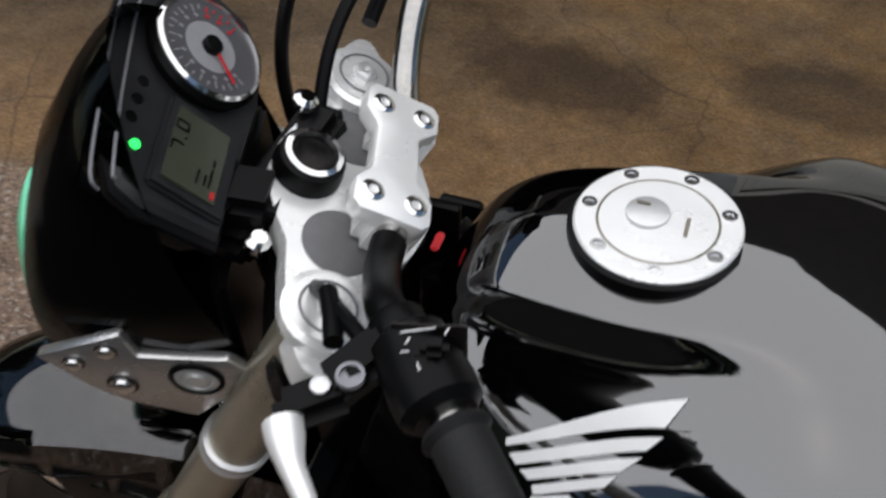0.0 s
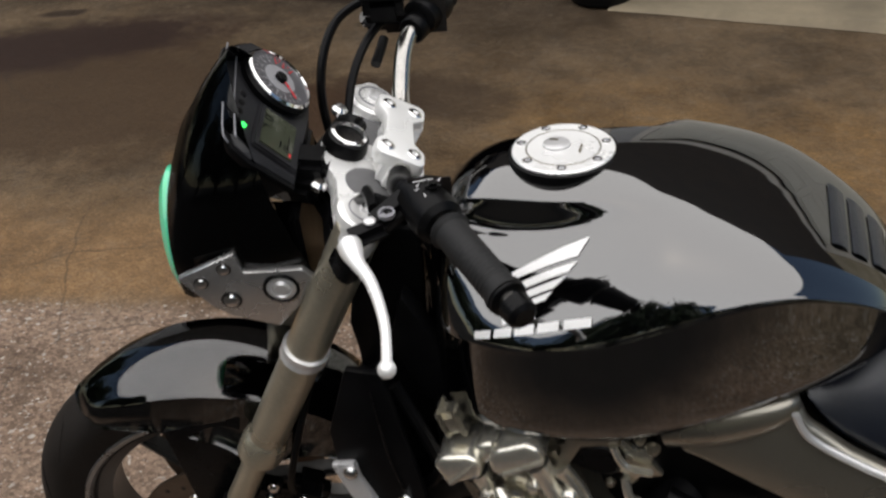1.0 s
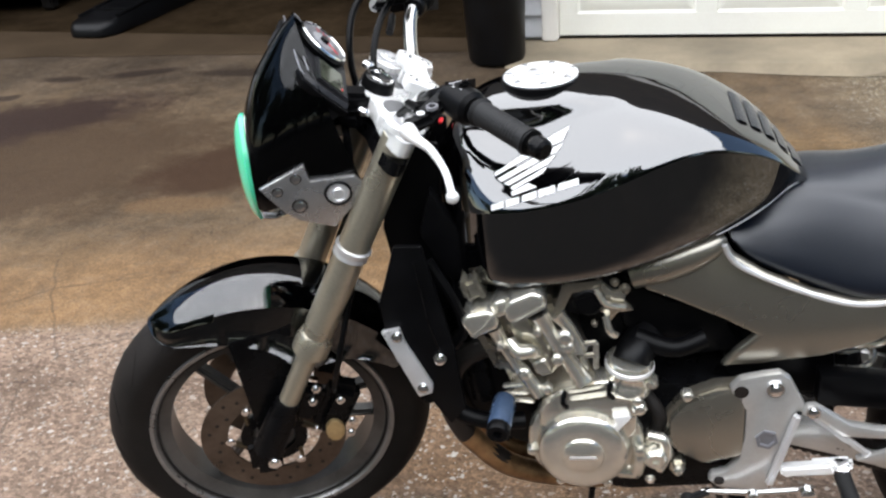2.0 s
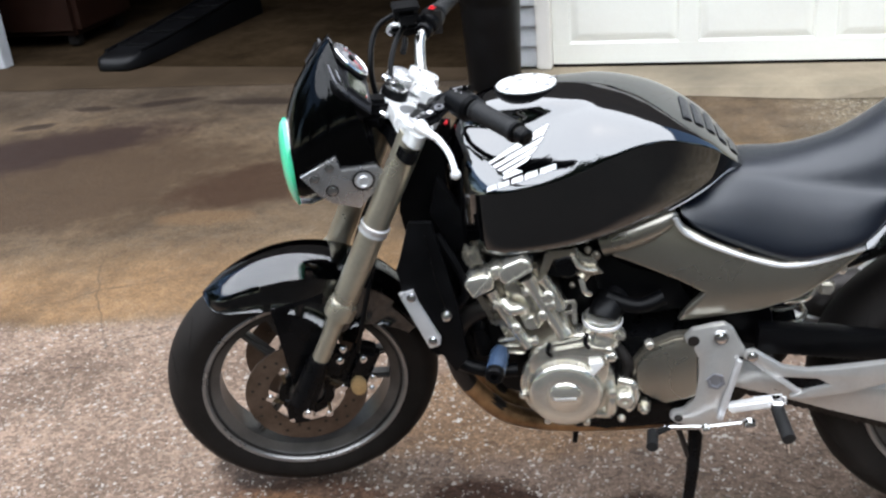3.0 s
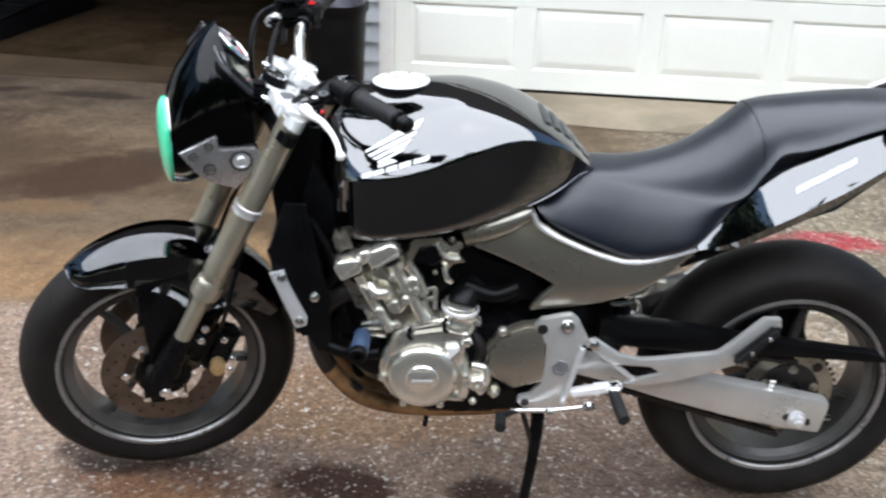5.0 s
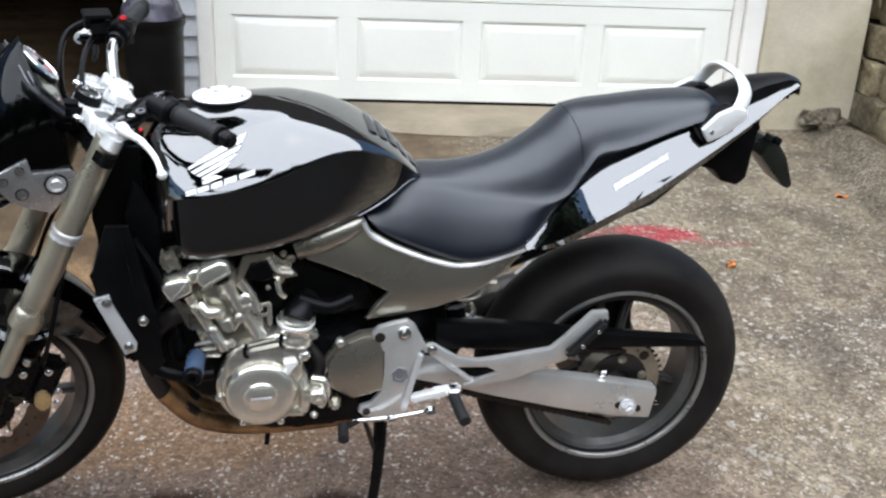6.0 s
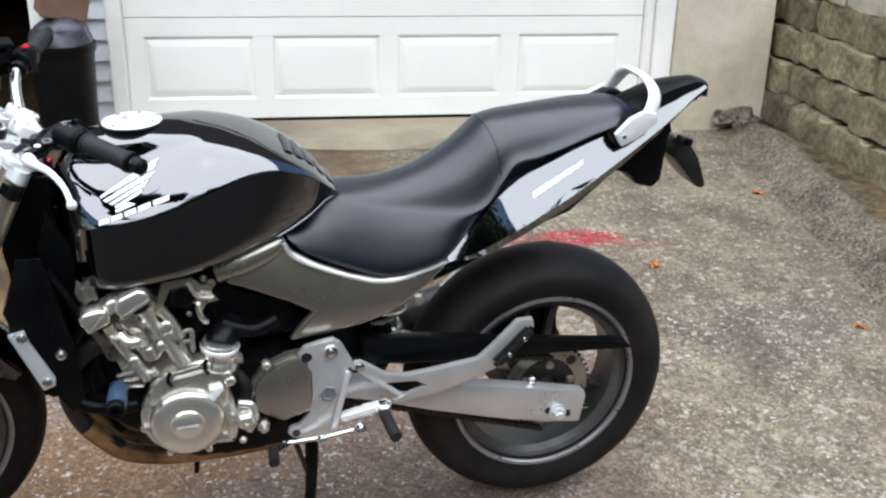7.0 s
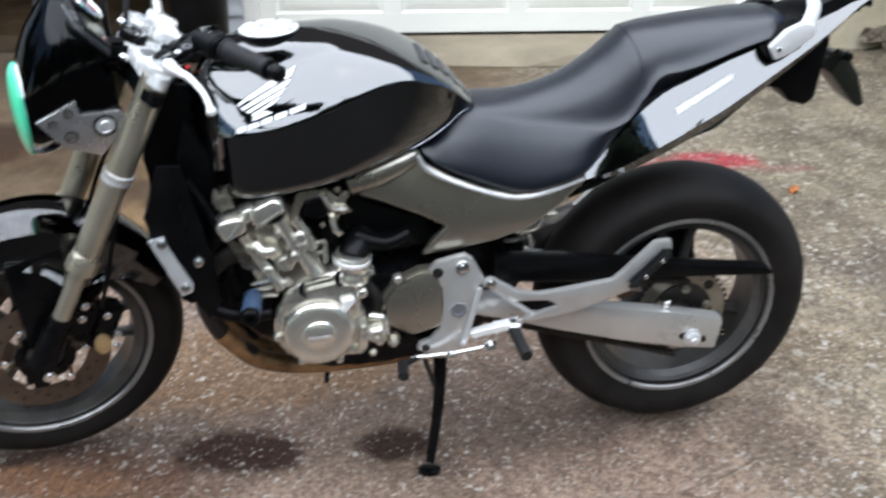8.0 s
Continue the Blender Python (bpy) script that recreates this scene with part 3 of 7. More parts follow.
def build_house():
    def wall(name, x0, x1, z0, z1, y0, y1, mat, label):
        solid(name, box((x1 - x0, y1 - y0, z1 - z0), ((x0 + x1) / 2, (y0 + y1) / 2, (z0 + z1) / 2), 0.003), mat, label, "wall", "structure")
    # casings of the two openings
    for i, (x0, x1) in enumerate(((-0.088, -0.010), (2.855, 2.965), (-0.46, -0.40))):
        solid(f"trim_{i + 1}", box((x1 - x0, 0.09, 2.3), ((x0 + x1) / 2, 3.565, SILL + 1.15), 0.006), TRIMPAINT, "white painted door casing of the garage", "trim", "structure")
    # siding grey on a white post stands in for the shade on it
    solid("trim_4", box((0.15, 0.09, 2.3), (-3.505, 3.565, SILL + 1.15), 0.006), SIDING, "white post of the open bay, coloured grey for its shade", "trim", "structure")
    solid("trim_6", box((3.02, 0.09, 0.12), (1.43, 3.565, 2.36), 0.006), TRIMPAINT, "white painted head casing over the garage door", "trim", "structure")
    solid("trim_7", box((0.05, 0.05, 2.2), (2.828, 3.572, SILL + 1.1), 0.008), TRIMPAINT, "narrow white stop beside the garage door", "trim", "structure")
    # clapboards between the openings
    pier = thing("wall_pier", pose(0, 0, 0), "narrow wall with white grey clapboards between two garage openings", "wall", kind="structure")
    part("backing", box((0.32, 0.18, 2.4), (-0.24, 3.66, 1.22), 0.003), SIDING, pier)
    for k in range(21):
        z = SILL + 0.02 + k * 0.108
        bm = skin([[(-0.40, 3.568, z), (-0.40, 3.535, z), (-0.40, 3.556, z + 0.108), (-0.40, 3.568, z + 0.108)], [(-0.089, 3.568, z), (-0.089, 3.535, z), (-0.089, 3.556, z + 0.108), (-0.089, 3.568, z + 0.108)]])
        part("clapboard", bm, SIDING, pier, "", 20)
    wall("wall_east", 2.967, 3.535, -0.2, 2.4, 3.5, 3.75, CONCRETEWALL, "beige painted concrete wall with stains")
    # unseen wall, its height and dark colour set for the tank's reflections
    wall("wall_upper", -6.2, 3.6, 2.42, 5.0, 3.6, 3.8, UNSEENDARK, "unseen upper house wall, dark so that the tank's top reflects dark")
    # unseen piece that lowers the opening, so less light enters the bay
    wall("wall_light_stop", -3.58, -0.462, 2.08, 2.419, 3.6, 3.8, UNSEENDARK, "unseen wall over the open bay, added low to keep light out")
    wall("wall_west", -6.2, -3.582, 0, 2.42, 3.6, 3.8, SIDING, "house wall with pale siding")
    # the garage behind, its shade put into near black colours
    wall("wall_back", -6.2, 3.6, 0, 2.6, 9.4, 9.6, INTERIOR, "back wall of the garage, coloured dark for the shade inside")
    wall("wall_side", -6.2, -6.0, 0, 2.6, 3.81, 9.39, INTERIOR, "side wall of the garage, coloured dark for the shade inside")
    wall("wall_divider", 3.4, 3.6, 0, 2.6, 3.81, 9.39, INTERIOR, "inner wall of the garage, coloured dark for the shade inside")
    # unseen wall added to keep stray light out of the open bay
    wall("wall_light_block", -0.42, -0.30, 0, 2.6, 3.81, 9.39, INTERIOR, "unseen wall between the garage bays, added to block light")
    wall("ceiling", -6.2, 3.6, 2.61, 2.7, 3.81, 9.6, INTERIOR, "garage ceiling, coloured dark for the shade inside")
    rng = random.Random(3)

    def slab(name, x0, x1, y0, y1, mat, label, step=0.25, skew=0.0):
        bm = bmesh.new()
        n = int((x1 - x0) / step)
        xs = [x0 + (x1 - x0) * i / n for i in range(n + 1)]
        def over(x, y, lift):
            return max(SILL - 0.004 + lift, ground_z(x, y) + 0.010 + lift)
        if y0 < 3.5:
            lines = [[(x, y0 + skew * x + 0.02 * rng.uniform(-1, 1), ground_z(x, y0 + skew * x) + 0.003) for x in xs], [(x, y0 + skew * x + 0.04, over(x, y0 + skew * x + 0.04, 0)) for x in xs], [(x, y1, over(x, y1, 0.001)) for x in xs]]
        else:
            lines = [[(x, y, over(x, min(y, 4.3), 0.001)) for x in xs] for y in (y0, 4.3, y1)]
        rows = [[bm.verts.new(p) for p in line] for line in lines]
        for a, b in zip(rows, rows[1:]):
            for i in range(n):
                bm.faces.new((a[i], a[i + 1], b[i + 1], b[i]))
        solid(name, bm, mat, label, "floor", "structure", 0)
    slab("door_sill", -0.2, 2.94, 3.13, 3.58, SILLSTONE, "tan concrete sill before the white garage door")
    slab("bay_sill", -6.0, -0.2, 3.40, 3.58, BAYSILL, "brown concrete sill of the open bay, darker than the door sill", skew=0.095)
    slab("floor", -6.0, 3.4, 3.58, 9.4, FLOOR, "concrete garage floor, its colour darkened for the shade inside")


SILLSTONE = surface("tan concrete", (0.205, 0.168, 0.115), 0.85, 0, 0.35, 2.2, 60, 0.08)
# a darker brown than the sill before the white door
BAYSILL = surface("dark brown concrete", (0.042, 0.029, 0.018), 0.9, 0, 0.45, 1.4, 60, 0.08, spec=0.05)
build_house()


def rough_stone(size, seed, amount=0.012):
    """A split block with a rough face."""
    bm = bmesh.new()
    bmesh.ops.create_cube(bm, size=1)
    bmesh.ops.subdivide_edges(bm, edges=bm.edges[:], cuts=3, use_grid_fill=True)
    rng = random.Random(seed)
    off = Vector((rng.uniform(-9, 9), rng.uniform(-9, 9), rng.uniform(-9, 9)))
    for v in bm.verts:
        c = v.co.copy()
        edge = sum(1 for a in c if abs(a) > 0.49)
        k = 1 - 0.03 * max(0, edge - 1)
        v.co = Vector((c.x * size[0], c.y * size[1], c.z * size[2])) * k
        v.co += amount * noise.noise_vector(v.co * 9 + off) + amount * 0.5 * noise.noise_vector(v.co * 30 + off)
    return bm


def build_retaining_wall():
    root = thing("retaining_wall", pose(0, 0, 0), "retaining wall of weathered brown split stone blocks", "retaining wall", kind="structure")
    part("backfill", box((0.8, 6.4, 0.86), (4.28, 0.8, 0.32), 0.02), SOIL, root, "dark soil behind the wall")
    lens = (0.34, 0.42, 0.30, 0.48, 0.38, 0.26)
    kinds = [mesh_of(rough_stone((0.30, L, 0.176), 40 + i, 0.022), "stone_block", 60) for i, L in enumerate(lens)]
    for me in kinds:
        me.materials.append(BLOCK)
    rng = random.Random(5)
    for row in range(5):
        y, z = 4.0 - rng.uniform(0, 0.25), 0.02 + row * 0.186
        while y > -2.2:
            k = rng.randrange(6)
            if row < 4 or y < 2.6:
                ob = new("stone_block", kinds[k])
                ob.parent = root
                ob.matrix_basis = pose(3.70 + row * 0.026 + rng.uniform(-0.022, 0.022), y - lens[k] / 2, z + 0.09, rng.uniform(-1.5, 1.5), rng.uniform(-3, 3), rng.uniform(-3, 3))
            y -= lens[k] + 0.008
    caps = [mesh_of(rough_stone((0.36, 0.5, 0.09), 70 + i, 0.02), "cap_stone", 60) for i in range(3)]
    for me in caps:
        me.materials.append(CAPSTONE)
    y, i = 3.95, 0
    while y > -2.2:
        ob = new("cap_stone", caps[i % 3])
        ob.parent = root
        ob.matrix_basis = pose(3.82, y - 0.25, 0.80 if y > 2.9 else 0.985, 0, 0, rng.uniform(-3, 3))
        y -= 0.51
        i += 1
    verts, faces = [], []
    for k in range(2600):
        x, y = rng.uniform(4.0, 4.7), rng.uniform(-2.2, 3.5)
        a, h = rng.uniform(0, 6.28), rng.uniform(0.05, 0.14)
        c, d = Vector((x, y, 0.745)), Vector((math.cos(a), math.sin(a), 0)) * 0.006
        lean = Vector((rng.gauss(0, 0.03), rng.gauss(0, 0.03), h))
        n = len(verts)
        verts += [c - d, c + d, c + lean]
        faces.append((n, n + 1, n + 2))
    me = bpy.data.meshes.new("grass")
    me.from_pydata([tuple(v) for v in verts], [], faces)
    me.materials.append(GRASSGREEN)
    tagged(new("grass", me), "green grass behind the stone wall", "grass", kind="stuff")


SOIL = surface("dark soil", (0.05, 0.06, 0.025), 0.9, 0, 0.4, 8, 60, 0.2)
GRASSGREEN = surface("grass", (0.10, 0.19, 0.03), 0.6, 0, 0.4, 6, 40, 0)
_n = BLOCK.node_tree
_oi = _n.nodes.new("ShaderNodeObjectInfo")
_hv = _n.nodes.new("ShaderNodeHueSaturation")
_mr = _n.nodes.new("ShaderNodeMapRange")
_mr.inputs["To Min"].default_value, _mr.inputs["To Max"].default_value = 0.6, 1.35
_n.links.new(_oi.outputs["Random"], _mr.inputs["Value"])
_n.links.new(_mr.outputs[0], _hv.inputs["Value"])
_p = _n.nodes["Principled BSDF"]
_n.links.new(_p.inputs["Base Color"].links[0].from_socket, _hv.inputs["Color"])
_n.links.new(_hv.outputs[0], _p.inputs["Base Color"])
CAPSTONE = surface("pale cap stone", (0.42, 0.38, 0.29), 0.85, 0, 0.3, 8, 70, 0.2)
build_retaining_wall()


def kerb_line(y):
    return (3.12 - 0.12 * (2.64 - y) if y < 2.64 else 3.12 + 0.16 * (y - 2.64)) + 0.04 * noise.noise(Vector((0, y * 2.3, 7))) + 0.02 * noise.noise(Vector((0, y * 9, 2)))


def build_kerb():
    """A worn asphalt ridge, and the strip of leaf litter between it and the stone wall."""
    rows, bed = [], []
    for i in range(186):
        y = 3.56 - i * 0.021
        x = kerb_line(y)
        tip = min(1.0, 0.25 + (3.56 - y) * 1.6, max(0.05, (y + 0.35) * 1.5))
        ring, strip = [], []
        for k in range(26):
            d = k / 25 * 0.34
            t = min(1, d / 0.21)
            rise = tip * (0.115 * t * t * (3 - 2 * t) - 0.05 * max(0, d - 0.24) / 0.10)
            q = Vector((x + d, y, 3))
            n = noise.noise(q * 5) * 0.010 + noise.noise(q * 17) * 0.006 + noise.noise(q * 47) * 0.004
            gap = -0.07 * max(0, noise.noise(q * 2.6 + Vector((5, 5, 5))) - 0.25) * t
            ring.append((x + d + n * 0.6, y, ground_z(x, y) - (0.02 if k == 0 else 0) + rise + (n * (0.4 + 0.6 * t) + gap if k else 0)))
        for k in range(14):
            d = 0.29 + k / 13 * 0.62
            q = Vector((x + d, y, 8))
            strip.append((x + d, y, ground_z(x, y) + 0.062 * tip + 0.01 + 0.05 * k / 13 + noise.noise(q * 7) * 0.008 + noise.noise(q * 31) * 0.006))
        rows.append(ring)
        bed.append(strip)
    solid("kerb", skin(rows, closed=False, caps=False), KERB, "crumbling asphalt kerb at the foot of the stone wall", "kerb", "structure", 30)
    solid("litter_bed", skin(bed, closed=False, caps=False), LITTER, "brown leaf litter between kerb and stone wall", "ground", "structure", 30)


KERB = gravelly("crumbled asphalt", (0.074, 0.060, 0.043), (0.160, 0.134, 0.097), 120)
LITTER = surface("leaf litter", (0.068, 0.048, 0.028), 0.9, 0, 0.45, 14, 120, 0.3, worn=(0.11, 0.08, 0.048), spec=0.1)
mottle(LITTER, 40, 0.6, 1.3)
build_kerb()


def build_rubble():
    """Broken pieces lying on and beside the kerb."""
    rng = random.Random(21)
    kinds = [mesh_of(rough_stone((0.07, 0.05, 0.035), 90 + i, 0.016), "asphalt_lump", 60) for i in range(5)]
    for me in kinds:
        me.materials.append(KERB)
    spots = [(3.36, 3.46, 2.6), (3.44, 3.40, 1.4), (3.34, 3.34, 1.0)] + [(0, rng.uniform(0.4, 3.3), rng.uniform(0.2, 0.5)) for k in range(26)]
    for k, (x, y, size) in enumerate(spots):
        if not x:
            x = kerb_line(y) + rng.uniform(0.20, 0.6)
        ob = new("asphalt_lump", kinds[k % 5])
        ob.matrix_world = pose(x, y, ground_z(x, y) + 0.075, rng.uniform(-15, 15), rng.uniform(-15, 15), rng.uniform(0, 360)) @ Matrix.Scale(size, 4)
        tagged(ob, "broken lump of old asphalt on the crumbling kerb", "rubble", "broken asphalt lumps")


build_rubble()


def build_bin():
    c = (-0.262, 3.25)
    z = ground_z(*c) + 0.012
    root = thing("trash_bin", pose(c[0], c[1], z), "black round plastic bin filled with rubbish beside the garage door", "bin")
    part("bin_body", lathe([(0, 0.130), (0.02, 0.136), (0.42, 0.151), (0.45, 0.153), (0.47, 0.165), (0.50, 0.165), (0.50, 0.154), (0.42, 0.145)], (0, 0, 0), (0, 0, 1), 36), BINPLASTIC, root)
    bm = bmesh.new()
    bmesh.ops.create_icosphere(bm, subdivisions=3, radius=0.142)
    for v in bm.verts:
        v.co = Vector((v.co.x, v.co.y, v.co.z * 0.85 + 0.51)) + 0.03 * noise.noise_vector(v.co * 11)
    part("rubbish_bag", bm, BAG, root, "dark purple grey plastic bag")
    part("carton", box((0.22, 0.16, 0.13), (0.02, 0.02, 0.685), 0.006, Euler((0.1, 0.2, 0.4)).to_matrix()), CARTON, root, "brown carton")
    part("green_pot", lathe([(0, 0.06), (0.11, 0.08), (0.12, 0.09), (0.13, 0.09), (0.13, 0.07)], (0.0, 0.03, 0.748), (0.1, 0, 1), 20), GREENPOT, root, "dark green tub")


BAG = surface("plastic bag", (0.05, 0.045, 0.06), 0.3, 0, 0.3, 14, 90, 0.05)
CARTON = surface("brown carton", (0.16, 0.09, 0.06), 0.7, 0, 0.2)
GREENPOT = surface("green plastic", (0.02, 0.10, 0.05), 0.4, 0, 0.2)
build_bin()


def build_garage_things():
    # what stands in the dark garage
    ramp = thing("car_ramp", pose(-2.62, 3.46, ground_z(-2.7, 3.7) + 0.011), "black ramp lying on the garage floor", "ramp")
    rings = []
    for y, x, half, high in ((0.0, -0.02, 0.07, 0.03), (0.015, -0.02, 0.10, 0.055), (0.05, -0.015, 0.125, 0.075), (0.12, 0.0, 0.14, 0.088), (0.5, 0.05, 0.145, 0.115), (1.0, 0.10, 0.15, 0.155), (1.5, 0.15, 0.15, 0.195)):
        rings.append([(x + half * a, y, 0.004 + high * b) for a, b in ((-1, 0), (-1, 0.6), (-0.9, 0.9), (-0.7, 1), (0.7, 1), (0.9, 0.9), (1, 0.6), (1, 0))])
    part("ramp_body", skin(rings), BINPLASTIC, ramp, "black ramp bed with a rounded nose")
    for side in (-0.85, 0.85):
        part("ramp_rail", tube([(x + half * side, y, 0.004 + high) for y, x, half, high in ((0.12, 0.0, 0.14, 0.088), (0.5, 0.05, 0.145, 0.115), (1.0, 0.10, 0.15, 0.155), (1.5, 0.15, 0.15, 0.195))], 0.012, 8, 4), BINPLASTIC, ramp)
    for k in range(5):
        part("ramp_rung", box((0.22, 0.02, 0.012), (0.02 + 0.035 * k, 0.22 + 0.26 * k, 0.105 + 0.021 * k), 0.004), BINPLASTIC, ramp)
    crate = thing("storage_chest", pose(-3.75, 4.3, ground_z(-3.75, 4.3) + 0.011), "unidentified reddish brown thing built as a chest, darkened for shade", "chest")
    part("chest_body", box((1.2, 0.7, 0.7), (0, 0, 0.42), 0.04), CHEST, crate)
    for sx in (-0.5, 0.5):
        for sy in (-0.25, 0.25):
            part("foot", box((0.08, 0.08, 0.1), (sx, sy, 0.05), 0.01), RUBBER, crate)


# the brown is darkened to stand for the bay's shade
CHEST = surface("reddish brown darkened for shade", (0.012, 0.004, 0.002), 0.5, 0, 0.3, 3, 60, spec=0.2)
build_garage_things()


def build_leaf(x, y, size, turn, color_seed):
    bm = bmesh.new()
    vs = []
    n = 14
    for i in range(n):
        a = 2 * math.pi * i / n
        r = size * (0.7 + 0.3 * abs(math.cos(2.5 * a)))
        vs.append(bm.verts.new((r * math.cos(a), 0.6 * r * math.sin(a), 0.006 + 0.008 * math.cos(3 * a + color_seed))))
    c = bm.verts.new((0, 0, 0.004))
    for i in range(n):
        bm.faces.new((vs[i], vs[(i + 1) % n], c))
    bmesh.ops.solidify(bm, geom=bm.faces[:], thickness=0.0015)
    ob = solid("fallen_leaf", bm, LEAFLITTER, "small orange fallen leaf on the asphalt", "leaf", group="fallen leaves")
    ob.matrix_world = pose(x, y, ground_z(x, y) + 0.004, 0, 0, turn)


for i, (x, y, s) in enumerate(((3.03, 2.40, 0.035), (2.23, 1.57, 0.035), (2.79, 1.0, 0.025), (2.0, 2.7, 0.02))):
    build_leaf(x, y, s, 70 * i, i)


# ---- the motorcycle: u runs back from the front axle, v to its right, w up ----
BIKE = Matrix(((0.9914, -0.1288, 0.0231, 0), (0.1295, 0.9910, -0.0328, 0), (-0.0187, 0.0355, 0.9992, 0), (0, 0, 0, 1)))
bike = thing("motorcycle", BIKE, "black naked motorcycle with silver engine leaning on its side stand", "motorcycle")
SIDE = Vector((0, -1, 0))
RAKE = radians(24.5)
STEER_DIR = Vector((math.sin(RAKE), 0, math.cos(RAKE)))
STEER_AT = Vector((-0.118, 0, 0))
STEER = Matrix.Translation(STEER_AT) @ Matrix.Rotation(radians(16.5), 4, STEER_DIR) @ Matrix.Translation(-STEER_AT)
FORK_V = 0.112
AXLE_F, AXLE_R = Vector((-0.012, 0.032, 0.321)), Vector((1.413, 0.016, 0.334))


def fpart(name, bm, material, parent=bike, label="", smooth=40):
    """A part that turns with the handlebar."""
    bm.transform(STEER)
    return part(name, bm, material, parent, label, smooth)


def wheel(name, axle, tyre_r, tyre_w, steered, label, first):
    put = fpart if steered else part
    hub = put(name, lathe([(-0.075, 0.028), (-0.06, 0.05), (0.06, 0.05), (0.075, 0.028)], axle, (0, 1, 0), 24), RIM, bike, label)
    hw, lip = tyre_w / 2, 0.228
    h = tyre_r - lip
    prof = [(-0.80 * hw, lip - 0.014), (-0.83 * hw, lip), (-0.93 * hw, lip + 0.18 * h), (-hw, lip + 0.42 * h)]
    for k in range(-9, 10):
        a = k / 9 * 1.28
        prof.append((hw * math.sin(a) / math.sin(1.28) * 0.985, tyre_r - (0.46 * h) * (1 - math.cos(a)) / (1 - math.cos(1.28))))
    prof += [(hw, lip + 0.42 * h), (0.93 * hw, lip + 0.18 * h), (0.83 * hw, lip), (0.80 * hw, lip - 0.014)]
    tyre = put("tyre", lathe(prof, axle, (0, 1, 0), 96, closed=True), RUBBER, hub, "black worn sport tyre", 50)
    for k in range(18):
        for s in (-1, 1):
            a = 2 * math.pi * (k + 0.25 * s) / 18
            pts = []
            for j in range(5):
                b = 0.25 + 0.62 * j / 4
                rr = tyre_r - 0.46 * h * (1 - math.cos(b * 1.28)) / (1 - math.cos(1.28)) + 0.0003
                an = a + 0.20 * (j / 4) ** 2
                pts.append(Vector(axle) + Vector((rr * math.cos(an), s * hw * math.sin(b * 1.28) / math.sin(1.28) * 0.985, rr * math.sin(an))))
            put("tread_groove", tube(pts, 0.0011, 5, 1), RUBBER, tyre)
    rw = hw * 0.84
    rim = [(-rw, lip - 0.010), (-rw, lip + 0.001), (-rw + 0.006, lip + 0.001), (-rw + 0.010, lip - 0.016), (-rw * 0.6, 0.200), (rw * 0.6, 0.200), (rw - 0.010, lip - 0.016), (rw - 0.006, lip + 0.001), (rw, lip + 0.001), (rw, lip - 0.010),
           (rw * 0.80, 0.212), (rw * 0.62, 0.192), (-rw * 0.62, 0.192), (-rw * 0.80, 0.212)]
    put("rim", lathe(rim, axle, (0, 1, 0), 96, closed=True), RIM, hub, "dark grey cast wheel rim", 30)
    for s in (-1, 1):
        put("rim_lip", lathe([(s * rw, lip - 0.009), (s * (rw + 0.004), lip - 0.006), (s * (rw + 0.005), lip + 0.001), (s * (rw - 0.002), lip + 0.003)], axle, (0, 1, 0), 96, closed=True), LIP, hub, "pale worn rim edge")
    for k in range(3):
        for s in (-1, 1):
            a0, a1 = radians(120 * k + first + 24 * s), radians(120 * k + first + 11 * s)
            p0 = Vector(axle) + Vector((0.045 * math.cos(a0), 0, 0.045 * math.sin(a0)))
            p1 = Vector(axle) + Vector((0.20 * math.cos(a1), 0, 0.20 * math.sin(a1)))
            put("spoke", bar(p0, p1, 0.016, 0.032, 0.006, up=(0, 1, 0)), RIM, hub)
    return hub


BRONZEDARK = surface("dark bronze disc carrier", (0.10, 0.075, 0.045), 0.4, 0.6, 0.3, 20, 200, 0.03)


def brake_disc(parent, axle, v, radius, steered, put):
    a = Vector(axle)
    d = put("brake_disc", lathe([(v, radius), (v + 0.005, radius), (v + 0.005, radius * 0.63), (v, radius * 0.63)], a, (0, 1, 0), 48, closed=True), DISC, parent, "drilled brake disc with brown heat tint", 30)
    s = -1 if v < 0 else 1
    for k in range(30):
        an, rr = 2 * math.pi * k / 30, radius * (0.72 + 0.08 * (k % 3))
        c = a + Vector((rr * math.cos(an), v + (0 if s < 0 else 0.005), rr * math.sin(an)))
        put("drill_hole", disc(c, (0, s, 0), 0.004, 0.0006, 8), HEADERDARK, d)
    put("disc_carrier", lathe([(v - 0.002, radius * 0.46), (v + 0.006, radius * 0.46), (v + 0.006, radius * 0.30), (v - 0.002, radius * 0.30)], a, (0, 1, 0), 36, closed=True), BLACKMETAL, d)
    for k in range(6):
        an = 2 * math.pi * k / 6
        n0, n1 = Vector((math.cos(an), 0, math.sin(an))), Vector((math.cos(an + 0.35), 0, math.sin(an + 0.35)))
        put("carrier_arm", bar(a + n1 * radius * 0.42 + Vector((0, v + 0.002, 0)), a + n0 * radius * 0.66 + Vector((0, v + 0.002, 0)), 0.007, 0.014, 0.002, up=(0, 1, 0)), BRONZEDARK, d)
    for k in range(6):
        an = 2 * math.pi * k / 6
        c = a + Vector((radius * 0.6 * math.cos(an), v - 0.002 if s < 0 else v + 0.006, radius * 0.6 * math.sin(an)))
        put("disc_bobbin", bolt(c, (0, s, 0), 0.007, 0.004), CHROME, d)
    return d


def build_front_wheel():
    w = wheel("front_wheel", AXLE_F, 0.307, 0.120, True, "front wheel with black tyre and twin drilled discs", 0)
    for v in (-0.072, 0.067):
        brake_disc(w, AXLE_F, v, 0.136, True, fpart)


